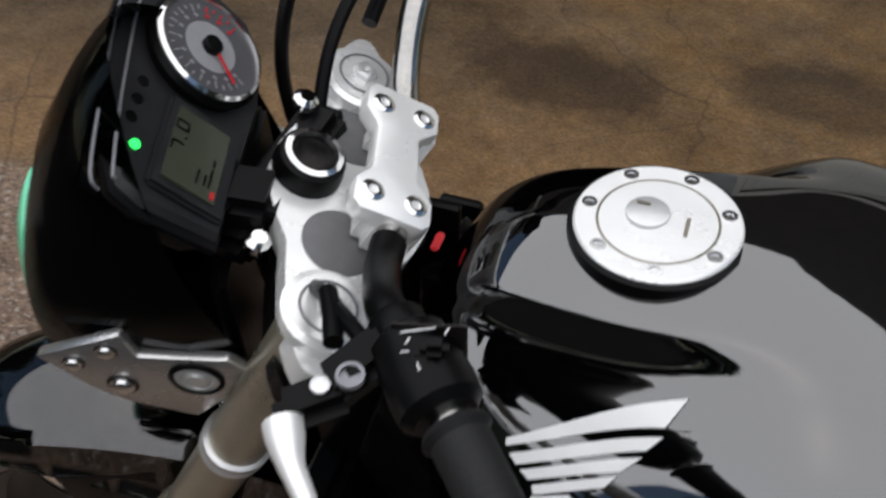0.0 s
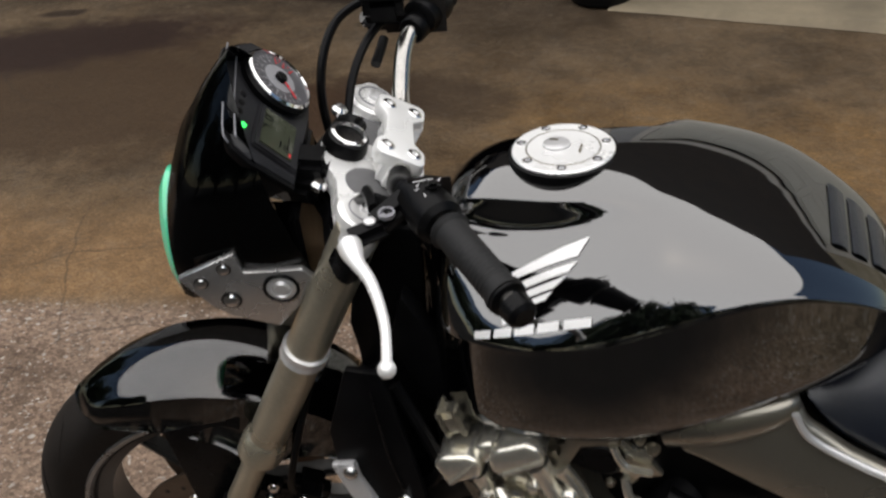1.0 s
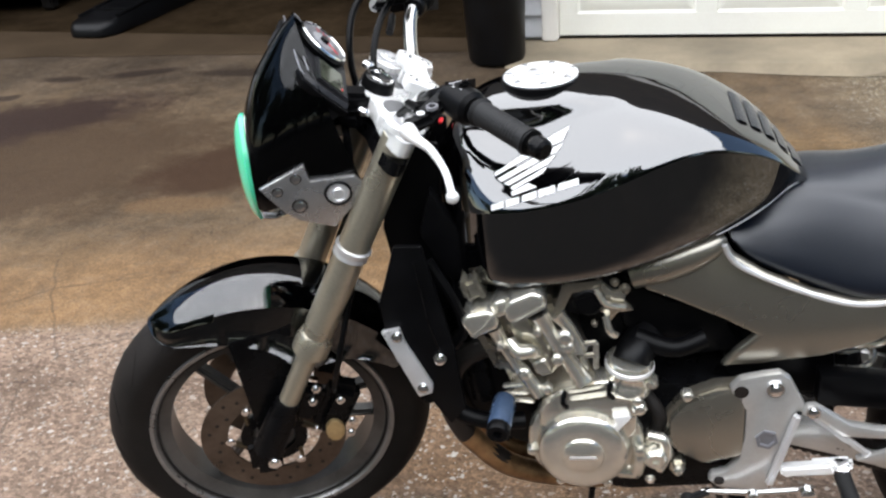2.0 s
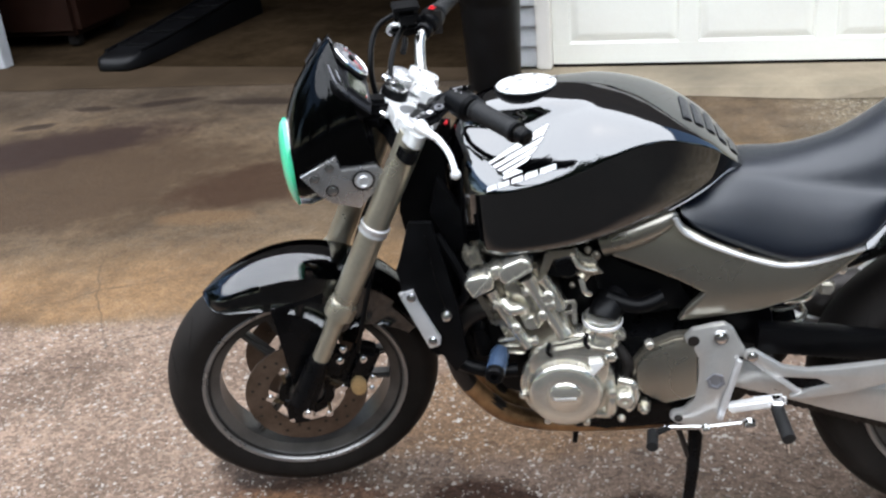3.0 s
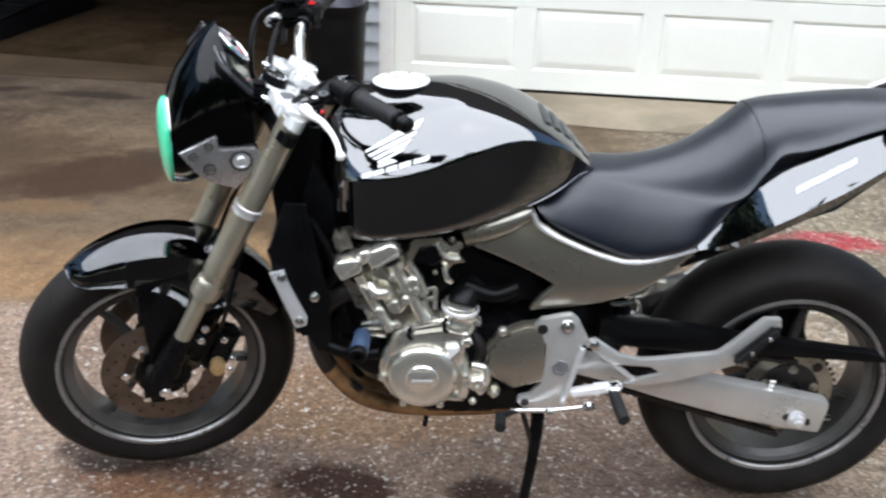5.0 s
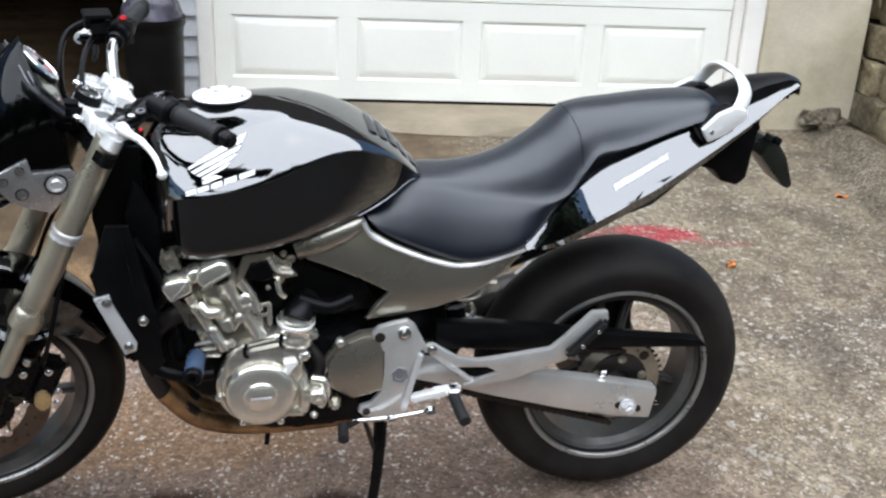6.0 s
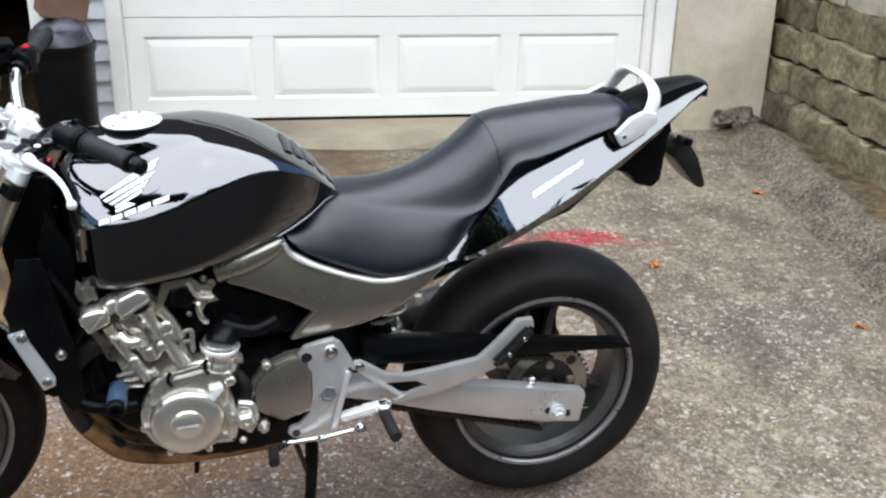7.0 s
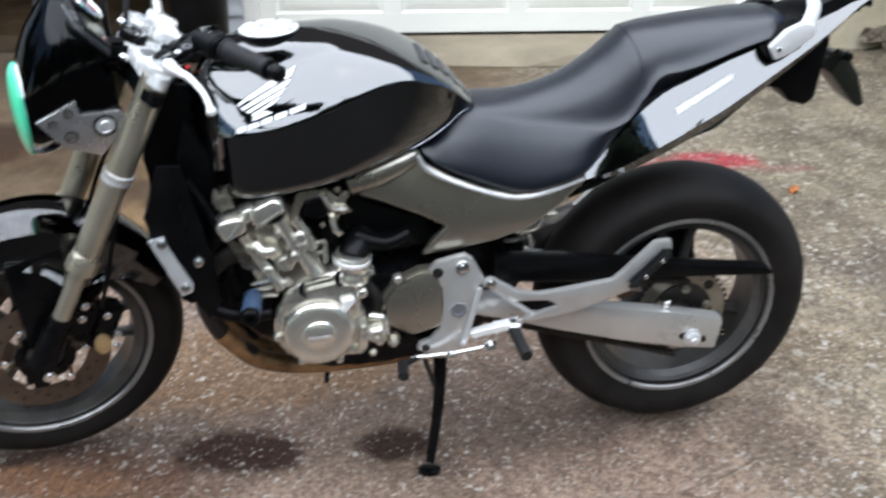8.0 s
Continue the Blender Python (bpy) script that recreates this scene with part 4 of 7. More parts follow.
def build_fork():
    foot = Vector((-0.030, 0, 0.300))
    for s in (-1, 1):
        b = foot + Vector((0, s * FORK_V - 0.005, 0))
        top = b + STEER_DIR * ((0.979 - b.z) / STEER_DIR.z)
        d = (top - (b + Vector((-0.007, 0.034, 0)))).normalized()

        def at(w):
            return top + d * ((w - top.z) / d.z)
        leg = fpart("fork_leg", lathe([(0, 0.0265), (0.20, 0.0265), (0.20, 0.0265), (0.44, 0.0265)], at(0.57), d, 24), BRONZE, bike, "champagne coloured fork tube")
        fpart("fork_collar", lathe([(-0.012, 0.026), (-0.008, 0.032), (0.018, 0.032), (0.03, 0.029), (0.034, 0.0265)], at(0.572), d, 24), BRONZE, leg, "champagne dust seal collar")
        fpart("fork_ring", lathe([(-0.008, 0.0268), (-0.006, 0.030), (0.0, 0.0285), (0.004, 0.0290), (0.006, 0.0305), (0.012, 0.0305), (0.014, 0.0268)], at(0.765), d, 24), ALU, leg, "bright ring")
        fpart("fork_slider", lathe([(0, 0.0185), (0.16, 0.0185)], at(0.43), d, 20), BRONZE, leg)
        fpart("axle_clamp", joined(lathe([(0, 0.03), (0.10, 0.026), (0.13, 0.022)], at(0.335), d, 16), box((0.058, 0.04, 0.078), at(0.318), 0.014)), BLACKMETAL, leg, "black fork foot")
        fpart("fork_cap", lathe([(0, 0.032), (0.010, 0.032), (0.012, 0.0265), (0.014, 0.0265), (0.015, 0.0)], at(0.979), STEER_DIR, 28), ALUWHITE, leg, "round aluminium fork cap")
        fpart("cap_groove", lathe([(0, 0.021), (0.0008, 0.0205), (0.0008, 0.0195), (0, 0.019)], at(0.979) + STEER_DIR * 0.0150, STEER_DIR, 28, closed=True), ALUDARK, leg)
        fpart("cap_adjuster", lathe([(0, 0.0095), (0.005, 0.0092), (0.006, 0.007), (0.006, 0.003), (0.004, 0.0)], at(0.979) + STEER_DIR * 0.0145, STEER_DIR, 6), ALU, leg, "small hexagon adjuster")
    fpart("front_axle", lathe([(-0.145, 0.004), (-0.145, 0.009), (-0.136, 0.010), (-0.134, 0.013), (0.134, 0.013), (0.14, 0.010)], AXLE_F, (0, 1, 0), 16), BLACKMETAL, bike, "front axle end")
    fpart("axle_bolt", bolt(AXLE_F + Vector((0, -0.144, 0)), SIDE, 0.009, 0.006), CHROME, bike)
    d = STEER_DIR
    # triple clamps
    for w, th, mat, lab in ((0.968, 0.024, ALUWHITE, "silver top triple clamp"), (0.936, 0.022, BLACKMETAL, "black lower triple clamp")):
        c = b.copy()
        c.y = 0
        c = c + d * ((w - c.z) / d.z)
        x = Vector((math.cos(RAKE), 0, -math.sin(RAKE)))
        ol = []
        for k in range(48):
            a = 2 * math.pi * k / 48
            vv = 0.162 * math.sin(a)
            back = 0.036 + 0.035 * max(0, 1 - (abs(vv) / 0.085) ** 2)
            front = 0.036 + 0.02 * max(0, 1 - (abs(vv) / 0.06) ** 2)
            ol.append(c + x * (math.cos(a) * (back if math.cos(a) > 0 else front)) + Vector((0, vv, 0)))
        bm = skin([[p - d * th / 2 for p in ol], [p + d * th / 2 for p in ol]])
        bmesh.ops.bevel(bm, geom=[e for e in bm.edges if e.calc_face_angle(0) > 0.9], offset=0.004, segments=2, affect="EDGES")
        fpart("triple_clamp", bm, mat, bike, lab)
        if w > 0.95:
            for vv in (-0.052, 0.052):
                fpart("clamp_recess", disc(c + Vector((0, vv, 0)) + d * (th / 2 - 0.001) + x * 0.004, d, 0.028, 0.002, 28), CLAMPGREY, bike, "grey recess in the top clamp")
            fpart("steering_nut", lathe([(0, 0.017), (0.012, 0.017), (0.014, 0.012)], c + x * 0.042 + d * th / 2, d, 6), CHROME, bike)


CLAMPGREY = surface("grey casting", (0.17, 0.17, 0.175), 0.45, 0.5, 0.15)


BARMETAL = surface("satin steel bar", (0.42, 0.41, 0.39), 0.22, 1.0, 0.15, 10, 150, 0.01)


def build_handlebar():
    path = [(0.322, 0, 0.996), (0.322, 0.06, 0.996), (0.320, 0.095, 1.006), (0.328, 0.145, 1.040), (0.350, 0.19, 1.055), (0.378, 0.24, 1.057), (0.432, 0.345, 1.055)]
    left = [(u, -v, w) for u, v, w in path[:0:-1]]
    hb = fpart("handlebar", tube(left + path, 0.0112, 14, 8), BARMETAL, bike, "polished handlebar tube")
    # black tube over the polished bar, standing in for dark reflections on it
    sleeve = [(u, -v, w) for u, v, w in ((0.321, 0.066, 0.9975), (0.320, 0.095, 1.006), (0.328, 0.145, 1.040), (0.338, 0.165, 1.047))]
    fpart("bar_dark_tube", tube(sleeve, 0.0128, 14, 6), SATIN, hb, "black tube over the handlebar for its dark reflections")
    slope = Euler((0, radians(30), 0)).to_matrix()
    for s in (-1, 1):
        fpart("clamp_riser", box((0.045, 0.03, 0.05), (0.318, s * 0.042 + 0.004, 0.982), 0.008, slope), ALUWHITE, bike)
        for du in (-0.0165, 0.0165):
            fpart("clamp_bolt", lathe([(0, 0.0088), (0.0045, 0.0088), (0.0055, 0.0075), (0.0055, 0.0040), (0.002, 0.0036)], slope @ Vector((du, 0, 0.007)) + Vector((0.318, s * 0.042 + 0.004, 1.003)), slope @ Vector((0, 0, 1)), 16), CHROME, bike)
    ol = [(-0.024, -0.060), (0.024, -0.060), (0.030, -0.054), (0.030, -0.034), (0.017, -0.020), (0.015, 0.020), (0.030, 0.034), (0.030, 0.054), (0.024, 0.060), (-0.024, 0.060), (-0.030, 0.054), (-0.030, 0.034), (-0.019, 0.020), (-0.019, -0.020), (-0.030, -0.034), (-0.030, -0.054)]
    bm = plate(ol, -0.006, 0.011, 0.004)
    bm.transform(Matrix.Translation((0.318, 0.004, 1.003)) @ slope.to_4x4() @ Matrix(((1, 0, 0, 0), (0, 0, 1, 0), (0, 1, 0, 0), (0, 0, 0, 1))))
    fpart("bar_clamp", bm, ALUWHITE, bike, "cast aluminium bar clamp with four sunk bolts")

    def on_bar(v):
        for a, b in zip(path, path[1:]):
            if v <= b[1]:
                t = (v - a[1]) / (b[1] - a[1])
                return Vector((a[0] + t * (b[0] - a[0]), v, a[2] + t * (b[2] - a[2])))
    for s in (-1, 1):
        def q(v):
            p = on_bar(v)
            return Vector((p.x, s * p.y, p.z))
        ax = (q(0.345) - q(0.24)).normalized()
        grip = fpart("grip", lathe([(0, 0.019), (0.004, 0.021), (0.008, 0.0175), (0.100, 0.0165), (0.102, 0.019), (0.108, 0.019)], q(0.236), ax, 24), GRIPRUBBER, hb, "black ribbed rubber grip")
        for k in range(13):
            fpart("grip_rib", lathe([(-0.0018, 0.0166), (0, 0.0174), (0.0018, 0.0166)], q(0.236) + ax * (0.016 + 0.0062 * k), ax, 20), GRIPRUBBER, grip)
        end = fpart("bar_end", lathe([(0, 0.013), (0.003, 0.010), (0.006, 0.010), (0.009, 0.0155), (0.024, 0.0145), (0.028, 0.010)], q(0.335), ax, 20), BLACKMETAL, hb, "black bar end weight")
        fpart("end_ring", lathe([(-0.003, 0.0165), (-0.002, 0.0182), (0.001, 0.0182), (0.002, 0.0165)], q(0.335), ax, 24), SATIN, end)
        sw = fpart("switch_housing", joined(lathe([(-0.034, 0.018), (-0.030, 0.023), (0.004, 0.026), (0.018, 0.025), (0.024, 0.019)], q(0.208), ax, 24), box((0.042, 0.040, 0.048), q(0.200) + Vector((0.004, 0, 0.002)), 0.014)), SATIN, hb, "black switch housing with small white marks")
        top = q(0.200) + Vector((0.004, 0, 0.026))
        fpart("rocker", box((0.016, 0.012, 0.010), top + Vector((0.004, s * 0.002, 0.002)), 0.004), RED if s > 0 else BLACKMETAL, sw, "red stop switch" if s > 0 else "")
        fpart("housing_seam", box((0.0425, 0.0012, 0.0485), top + Vector((0, -s * 0.014, -0.024)), 0.0003), HEADERDARK, sw)
        if s < 0:
            for k, (du, dv, L) in enumerate(((-0.012, -0.004, 0.005), (-0.011, 0.003, 0.005), (-0.004, -0.013, 0.005), (-0.006, 0.010, 0.020), (0.010, 0.010, 0.005))):
                fpart("switch_mark", box((L, 0.0009, 0.0006), top + Vector((du, dv, 0.0003)), 0.0002, Euler((0, 0, 0.9 * (k % 3) + 0.2)).to_matrix()), WHITEPAINT, sw, "small white switch mark")
        piv = Vector((0.272, s * 0.222, 1.036))
        perch = fpart("lever_perch", joined(lathe([(-0.012, 0.016), (-0.009, 0.018), (0.009, 0.018), (0.012, 0.016)], q(0.172), ax, 18), bar(q(0.178) + Vector((-0.004, 0, 0.004)), Vector((0.300, s * 0.208, 1.040)), 0.030, 0.022, 0.007), bar(Vector((0.318, s * 0.204, 1.042)), piv, 0.030, 0.018, 0.008)), SATIN, hb, "black lever perch")
        fpart("perch_screw", lathe([(0, 0.0062), (0.002, 0.0062), (0.003, 0.004)], (0.299, s * 0.209, 1.050), (0, 0, 1), 16), ALU, perch, "slotted screw")
        fpart("perch_ring", lathe([(0, 0.0085), (0.004, 0.0085), (0.004, 0.0062), (0.001, 0.0062)], (0.316, s * 0.206, 1.0545), (0, 0, 1), 20), ALUDARK, perch)
        fpart("cable_adjuster", tube([Vector((0.300, s * 0.172, 1.036)), Vector((0.296, s * 0.150, 1.032)), Vector((0.290, s * 0.128, 1.026))], 0.0065, 10, 2, smooth=False), SATIN, perch)
        lv = [piv + Vector((0.006, s * 0.004, 0)), piv + Vector((0.014, s * 0.028, -0.001)), piv + Vector((0.030, s * 0.060, -0.003)), piv + Vector((0.042, s * 0.105, -0.012)), piv + Vector((0.044, s * 0.148, -0.024))]
        lever = fpart("clutch_lever" if s < 0 else "brake_lever", tube(lv, [(0, 0.0125), (0.12, 0.0118), (0.3, 0.0075), (0.8, 0.005), (1, 0.0055)], 12, 8), ALUWHITE, hb, "silver hand lever with ball end")
        bm = bmesh.new()
        bmesh.ops.create_uvsphere(bm, u_segments=14, v_segments=10, radius=0.0088)
        bm.transform(Matrix.Translation(lv[-1]))
        fpart("lever_ball", bm, ALUWHITE, lever)
        if s > 0:
            fpart("brake_reservoir", joined(box((0.05, 0.045, 0.035), q(0.16) + Vector((-0.03, 0, 0.045)), 0.01), box((0.055, 0.05, 0.008), q(0.16) + Vector((-0.03, 0, 0.065)), 0.003)), SATIN, hb, "black brake fluid reservoir")
    # cables
    for k, pts in enumerate((
        [(0.32, 0.20, 1.070), (0.280, 0.135, 1.052), (0.258, 0.085, 1.010), (0.258, 0.04, 0.95), (0.30, 0.0, 0.86)],
        [(0.30, 0.22, 1.078), (0.245, 0.165, 1.070), (0.222, 0.115, 1.020), (0.228, 0.09, 0.94), (0.27, 0.06, 0.82)],
        [(0.33, -0.19, 1.05), (0.29, -0.13, 1.02), (0.27, -0.08, 0.96), (0.30, -0.05, 0.86)],
    )):
        fpart("control_cable", tube(pts, 0.0058, 8, 10), SATIN, bike, "black control cable")


def dash_frame():
    x = (STEER.to_3x3() @ Vector((0, 1, 0))).normalized()
    y = Vector((-0.69, 0, 0.72))
    y = (y - x * y.dot(x)).normalized()
    z = x.cross(y).normalized()
    return Matrix(((x.x, y.x, z.x, 0.158), (x.y, y.y, z.y, 0.026), (x.z, y.z, z.z, 1.048), (0, 0, 0, 1)))


def build_dash():
    F = dash_frame()

    def put(name, bm, mat, parent, label="", smooth=40):
        bm.transform(F)
        return part(name, bm, mat, parent, label, smooth)
    ol = [(-0.150, -0.052), (-0.02, -0.058), (0.032, -0.052), (0.056, -0.03), (0.061, 0.0), (0.048, 0.042), (0.01, 0.066), (-0.05, 0.066), (-0.10, 0.056), (-0.150, 0.028), (-0.156, 0.008)]
    bm = skin([[(x * 0.92, y * 0.92, -0.05) for x, y in ol], [(x, y, -0.015) for x, y in ol], [(x, y, -0.006) for x, y in ol], [(x * 0.97, y * 0.95, -0.001) for x, y in ol]])
    dash = put("instrument_panel", bm, DASHPLASTIC, bike, "black instrument cluster with round gauge and display", 35)

    def gput(name, bm, mat, parent, label=""):
        bm.transform(Matrix.Translation((-0.009, 0, 0)) @ Matrix.Diagonal((0.96, 0.96, 1, 1)))
        return put(name, bm, mat, parent, label)
    put("cluster_rim", skin([[(x * 1.01, y * 1.01, -0.02) for x, y in ol], [(x * 1.04, y * 1.05, -0.012) for x, y in ol], [(x * 1.04, y * 1.05, -0.008) for x, y in ol], [(x * 1.005, y * 1.01, -0.007) for x, y in ol]], caps=False), SATIN, dash, "black outline edge of the cluster")
    for inset, lift in ((0.0, 0.004), (0.012, 0.008)):
        edge = [(0.010, 0.0690 - inset, lift - 0.004), (-0.03, 0.0680 - inset, lift), (-0.10, 0.0600 - inset, lift + 0.002), (-0.160 + inset * 0.5, 0.0500 - inset, lift + 0.002), (-0.168 + inset, 0.040 - inset * 0.5, lift)]
        put("edge_strip", tube(edge, 0.0010, 8, 4), ALUDARK, dash, "thin bright edge line of the cluster")
    g = gput("rev_gauge", lathe([(-0.004, 0.046), (0.008, 0.050), (0.012, 0.047)], (0, 0, 0), (0, 0, 1), 48), SATIN, dash, "round rev counter with pale face")
    gput("gauge_bezel", lathe([(0.008, 0.0465), (0.014, 0.0465), (0.016, 0.0435), (0.010, 0.0415)], (0, 0, 0), (0, 0, 1), 48, closed=True), CHROME, g, "chrome ring")
    gput("gauge_face", disc((0, 0, 0.0124), (0, 0, 1), 0.0425, 0.001, 48), GAUGEFACE, g, "pale grey dial face")
    for k in range(25):
        a = radians(246 - 270 * k / 24)
        rr, L = 0.037, (0.006 if k % 2 == 0 else 0.0035)
        gput("gauge_tick", box((L, 0.0011, 0.0006), ((rr - L / 2) * math.cos(a), (rr - L / 2) * math.sin(a), 0.0138), 0, Euler((0, 0, a)).to_matrix()), RED if k > 19 else DIALPALE, g)
    for k in range(13):
        a = radians(246 - 270 * k / 12)
        gput("gauge_numeral", box((0.0022, 0.0036, 0.0006), (0.0280 * math.cos(a), 0.0275 * math.sin(a), 0.0138), 0), RED if k > 9 else DIALPALE, g)
    gput("dial_centre", disc((0, 0, 0.0130), (0, 0, 1), 0.0225, 0.0006, 40), DIALPALE, g, "paler middle of the dial")
    a = radians(-133)
    gput("gauge_needle", bar((-0.004 * math.cos(a), -0.004 * math.sin(a), 0.017), (0.034 * math.cos(a), 0.034 * math.sin(a), 0.017), 0.0025, 0.0015, 0.0005, up=(0, 0, 1)), RED, g, "red needle")
    gput("needle_hub", disc((0, 0, 0.0134), (0, 0, 1), 0.008, 0.006, 20), SATIN, g)
    dial = put("display_frame", box((0.082, 0.062, 0.006), (-0.100, -0.018, 0.001), 0.003), DASHPLASTIC, dash)
    lcd = put("display", box((0.064, 0.043, 0.002), (-0.100, -0.016, 0.0048), 0.0004), LCD, dash, "grey green liquid crystal display")
    bars = [(-0.092, 0.000, 0.0014, 0.009), (-0.085, 0.000, 0.0014, 0.009), (-0.0885, 0.0045, 0.007, 0.0014), (-0.0885, -0.0045, 0.007, 0.0014), (-0.098, -0.0045, 0.0014, 0.0014), (-0.104, 0.000, 0.0014, 0.009), (-0.108, 0.0045, 0.007, 0.0014), (-0.122, -0.020, 0.012, 0.0014), (-0.122, -0.026, 0.009, 0.0014), (-0.118, -0.030, 0.016, 0.0018), (-0.104, -0.030, 0.006, 0.0018)]
    for x, y, w, h in bars:
        put("display_segment", box((w, h, 0.0006), (x + 0.005, y, 0.0062), 0), SATIN, lcd)
    put("fuel_mark", box((0.006, 0.003, 0.0006), (-0.126, -0.034, 0.0062), 0), RED, lcd)
    lamp = put("neutral_lamp", lathe([(0, 0.0040), (0.002, 0.0036), (0.003, 0.0015)], (-0.116, 0.026, -0.0012), (0, 0, 1), 14), GREENLAMP, dash, "lit green neutral lamp")
    for x in (-0.062, -0.079, -0.096, -0.13):
        put("warning_lamp", disc((x, 0.034, -0.002), (0, 0, 1), 0.0045, 0.002, 14), BLACKMETAL, dash)
    for x in (-0.085, -0.12):
        put("cluster_button", disc((x, -0.047, -0.002), (0, 0, 1), 0.006, 0.004, 16), SATIN, dash)


ALUDARK = surface("dull grey metal", (0.24, 0.24, 0.26), 0.4, 0.5, 0.1)
GAUGEFACE = surface("dial face", (0.085, 0.083, 0.090), 0.4, 0, 0.06)
DIALPALE = surface("pale dial print", (0.30, 0.30, 0.315), 0.4, 0, 0.06)
DASHPLASTIC = surface("black grained plastic", (0.014, 0.014, 0.016), 0.42, 0, 0.25, 20, 300, 0.03, spec=0.35)
LCD = surface("display glass", (0.050, 0.056, 0.038), 0.15, 0, 0.06, 8, 80, 0, 0.4, 0.05)
GREENLAMP, _nt, _p = node_tree("lit green lamp")
_p.inputs["Base Color"].default_value = (0.0, 0.5, 0.08, 1)
_p.inputs["Emission Color"].default_value, _p.inputs["Emission Strength"].default_value = (0.02, 1.0, 0.15, 1), 1.2


def shell_ring(cu, cw, hw, hv, tilt, n=30, power=2.3, low=-22, narrow=0.18):
    """An arched ring, open below: half height hw, half width hv, its top tipped forward by tilt."""
    out = []
    for k in range(n + 1):
        a = radians(low + (180 - 2 * low) * k / n)
        c, s = math.cos(a), math.sin(a)
        x = hv * math.copysign(abs(c) ** (2 / power), c) * (1 - narrow * max(0, s) ** 2)
        y = hw * math.copysign(abs(s) ** (2 / power), s)
        out.append((cu - y * math.sin(tilt), x, cw + y * math.cos(tilt)))
    return out


COWLPAINT = surface("black cowl lacquer", (0.001, 0.001, 0.0012), 0.05, 0, 0.2, 6, 60, 0.0, 0.0, 0.02, spec=0.5)


def hpart(name, bm, material, parent=bike, label="", smooth=40):
    """A part of the headlight group, which sits a little to the right of the steering axis."""
    bm.transform(Matrix.Translation((0, 0.011, 0)))
    return fpart(name, bm, material, parent, label, smooth)


def build_headlight():
    rings = [shell_ring(0.044, 0.884, 0.092, 0.090, 0.0, narrow=0.1), shell_ring(0.054, 0.888, 0.106, 0.096, 0.03, narrow=0.12), shell_ring(0.080, 0.906, 0.126, 0.105, 0.10, narrow=0.2), shell_ring(0.128, 0.928, 0.152, 0.113, 0.19, narrow=0.3), shell_ring(0.162, 0.942, 0.168, 0.116, 0.24, narrow=0.4), shell_ring(0.192, 0.951, 0.182, 0.112, 0.28, narrow=0.5)]
    bm = skin(rings, closed=False, caps=False)
    bmesh.ops.solidify(bm, geom=bm.faces[:], thickness=0.003)
    cowl = hpart("headlight_cowl", bm, COWLPAINT, bike, "gloss black headlight cowl", 50)
    bowl = lathe([(0, 0.0925), (0.02, 0.096), (0.05, 0.088), (0.09, 0.06), (0.11, 0.02)], (0.044, 0, 0.876), (1, 0, 0.02), 40)
    for v in bowl.verts:
        v.co.y *= 0.82 - 1.3 * max(0, v.co.z - 0.876)
    hpart("headlight_bowl", bowl, CHROME, cowl, "polished headlight bowl")
    prof = [(0.003, 0.092), (-0.004, 0.0925), (-0.011, 0.084), (-0.017, 0.066), (-0.021, 0.04), (-0.023, 0.0)]
    lens = lathe(prof, (0.041, 0, 0.876), (1, 0, 0.04), 44)
    for v in lens.verts:
        v.co.y *= 0.82 - 1.3 * max(0, v.co.z - 0.876)
    hpart("headlight_lens", lens, GREENFILM, cowl, "headlight lens with bright green protective film")
    # added black panels that darken the gap behind the cowl
    hpart("cowl_filler", box((0.012, 0.19, 0.15), (0.196, 0, 0.885), 0.02), SATIN, cowl, "black panel added to fill the dark gap behind the cowl")
    hpart("cowl_filler", box((0.10, 0.17, 0.012), (0.15, 0, 0.845), 0.005), SATIN, cowl, "black panel added to fill the dark gap behind the cowl")
    seam = [rings[3][k] for k in range(2, 12)]
    hpart("cowl_seam", tube([Vector(p) + Vector((-0.001, -0.001 if p[1] < 0 else 0.001, 0.0005)) for p in seam], 0.0015, 6, 2), ALUDARK, cowl)
    for s in (-1, 1):
        # a folded plate on the fork with two bolts on the raised ear
        v0 = s * 0.112
        ol = [(0.054, 0.902), (0.126, 0.935), (0.132, 0.906), (0.200, 0.906), (0.212, 0.892), (0.190, 0.850), (0.160, 0.818), (0.108, 0.838), (0.086, 0.856)]
        br = hpart("headlight_bracket", plate(ol, v0, v0 + s * 0.010, 0.003), BRACKET, bike, "brushed aluminium headlight bracket")
        for u, w in ((0.081, 0.895), (0.111, 0.914)):
            hpart("bracket_bolt", bolt((u, v0 + s * 0.011, w), (0, s, 0), 0.0055, 0.003), CHROME, br)
            hpart("bolt_washer", disc((u, v0 + s * 0.0098, w), (0, s, 0), 0.0085, 0.0012, 20), HEADERDARK, br)
        hpart("bracket_bolt", bolt((0.111, v0 + s * 0.011, 0.866), (0, s, 0), 0.0075, 0.004), CHROME, br)
        hpart("bolt_washer", disc((0.111, v0 + s * 0.0098, 0.866), (0, s, 0), 0.0125, 0.0012, 20), HEADERDARK, br)
        hpart("signal_boss", lathe([(0, 0.0215), (0.004, 0.0215), (0.006, 0.019), (0.003, 0.018)], (0.172, v0 + s * 0.008, 0.880), (0, s, 0), 24), SATIN, br, "round black mount with a pale plug")
        hpart("signal_plug", lathe([(0, 0.0180), (0.003, 0.0175), (0.004, 0.013), (0.002, 0.011), (0.005, 0.008), (0.005, 0.0)], (0.172, v0 + s * 0.009, 0.880), (0, s, 0), 20), ALU, br, "turned plug in the bracket")


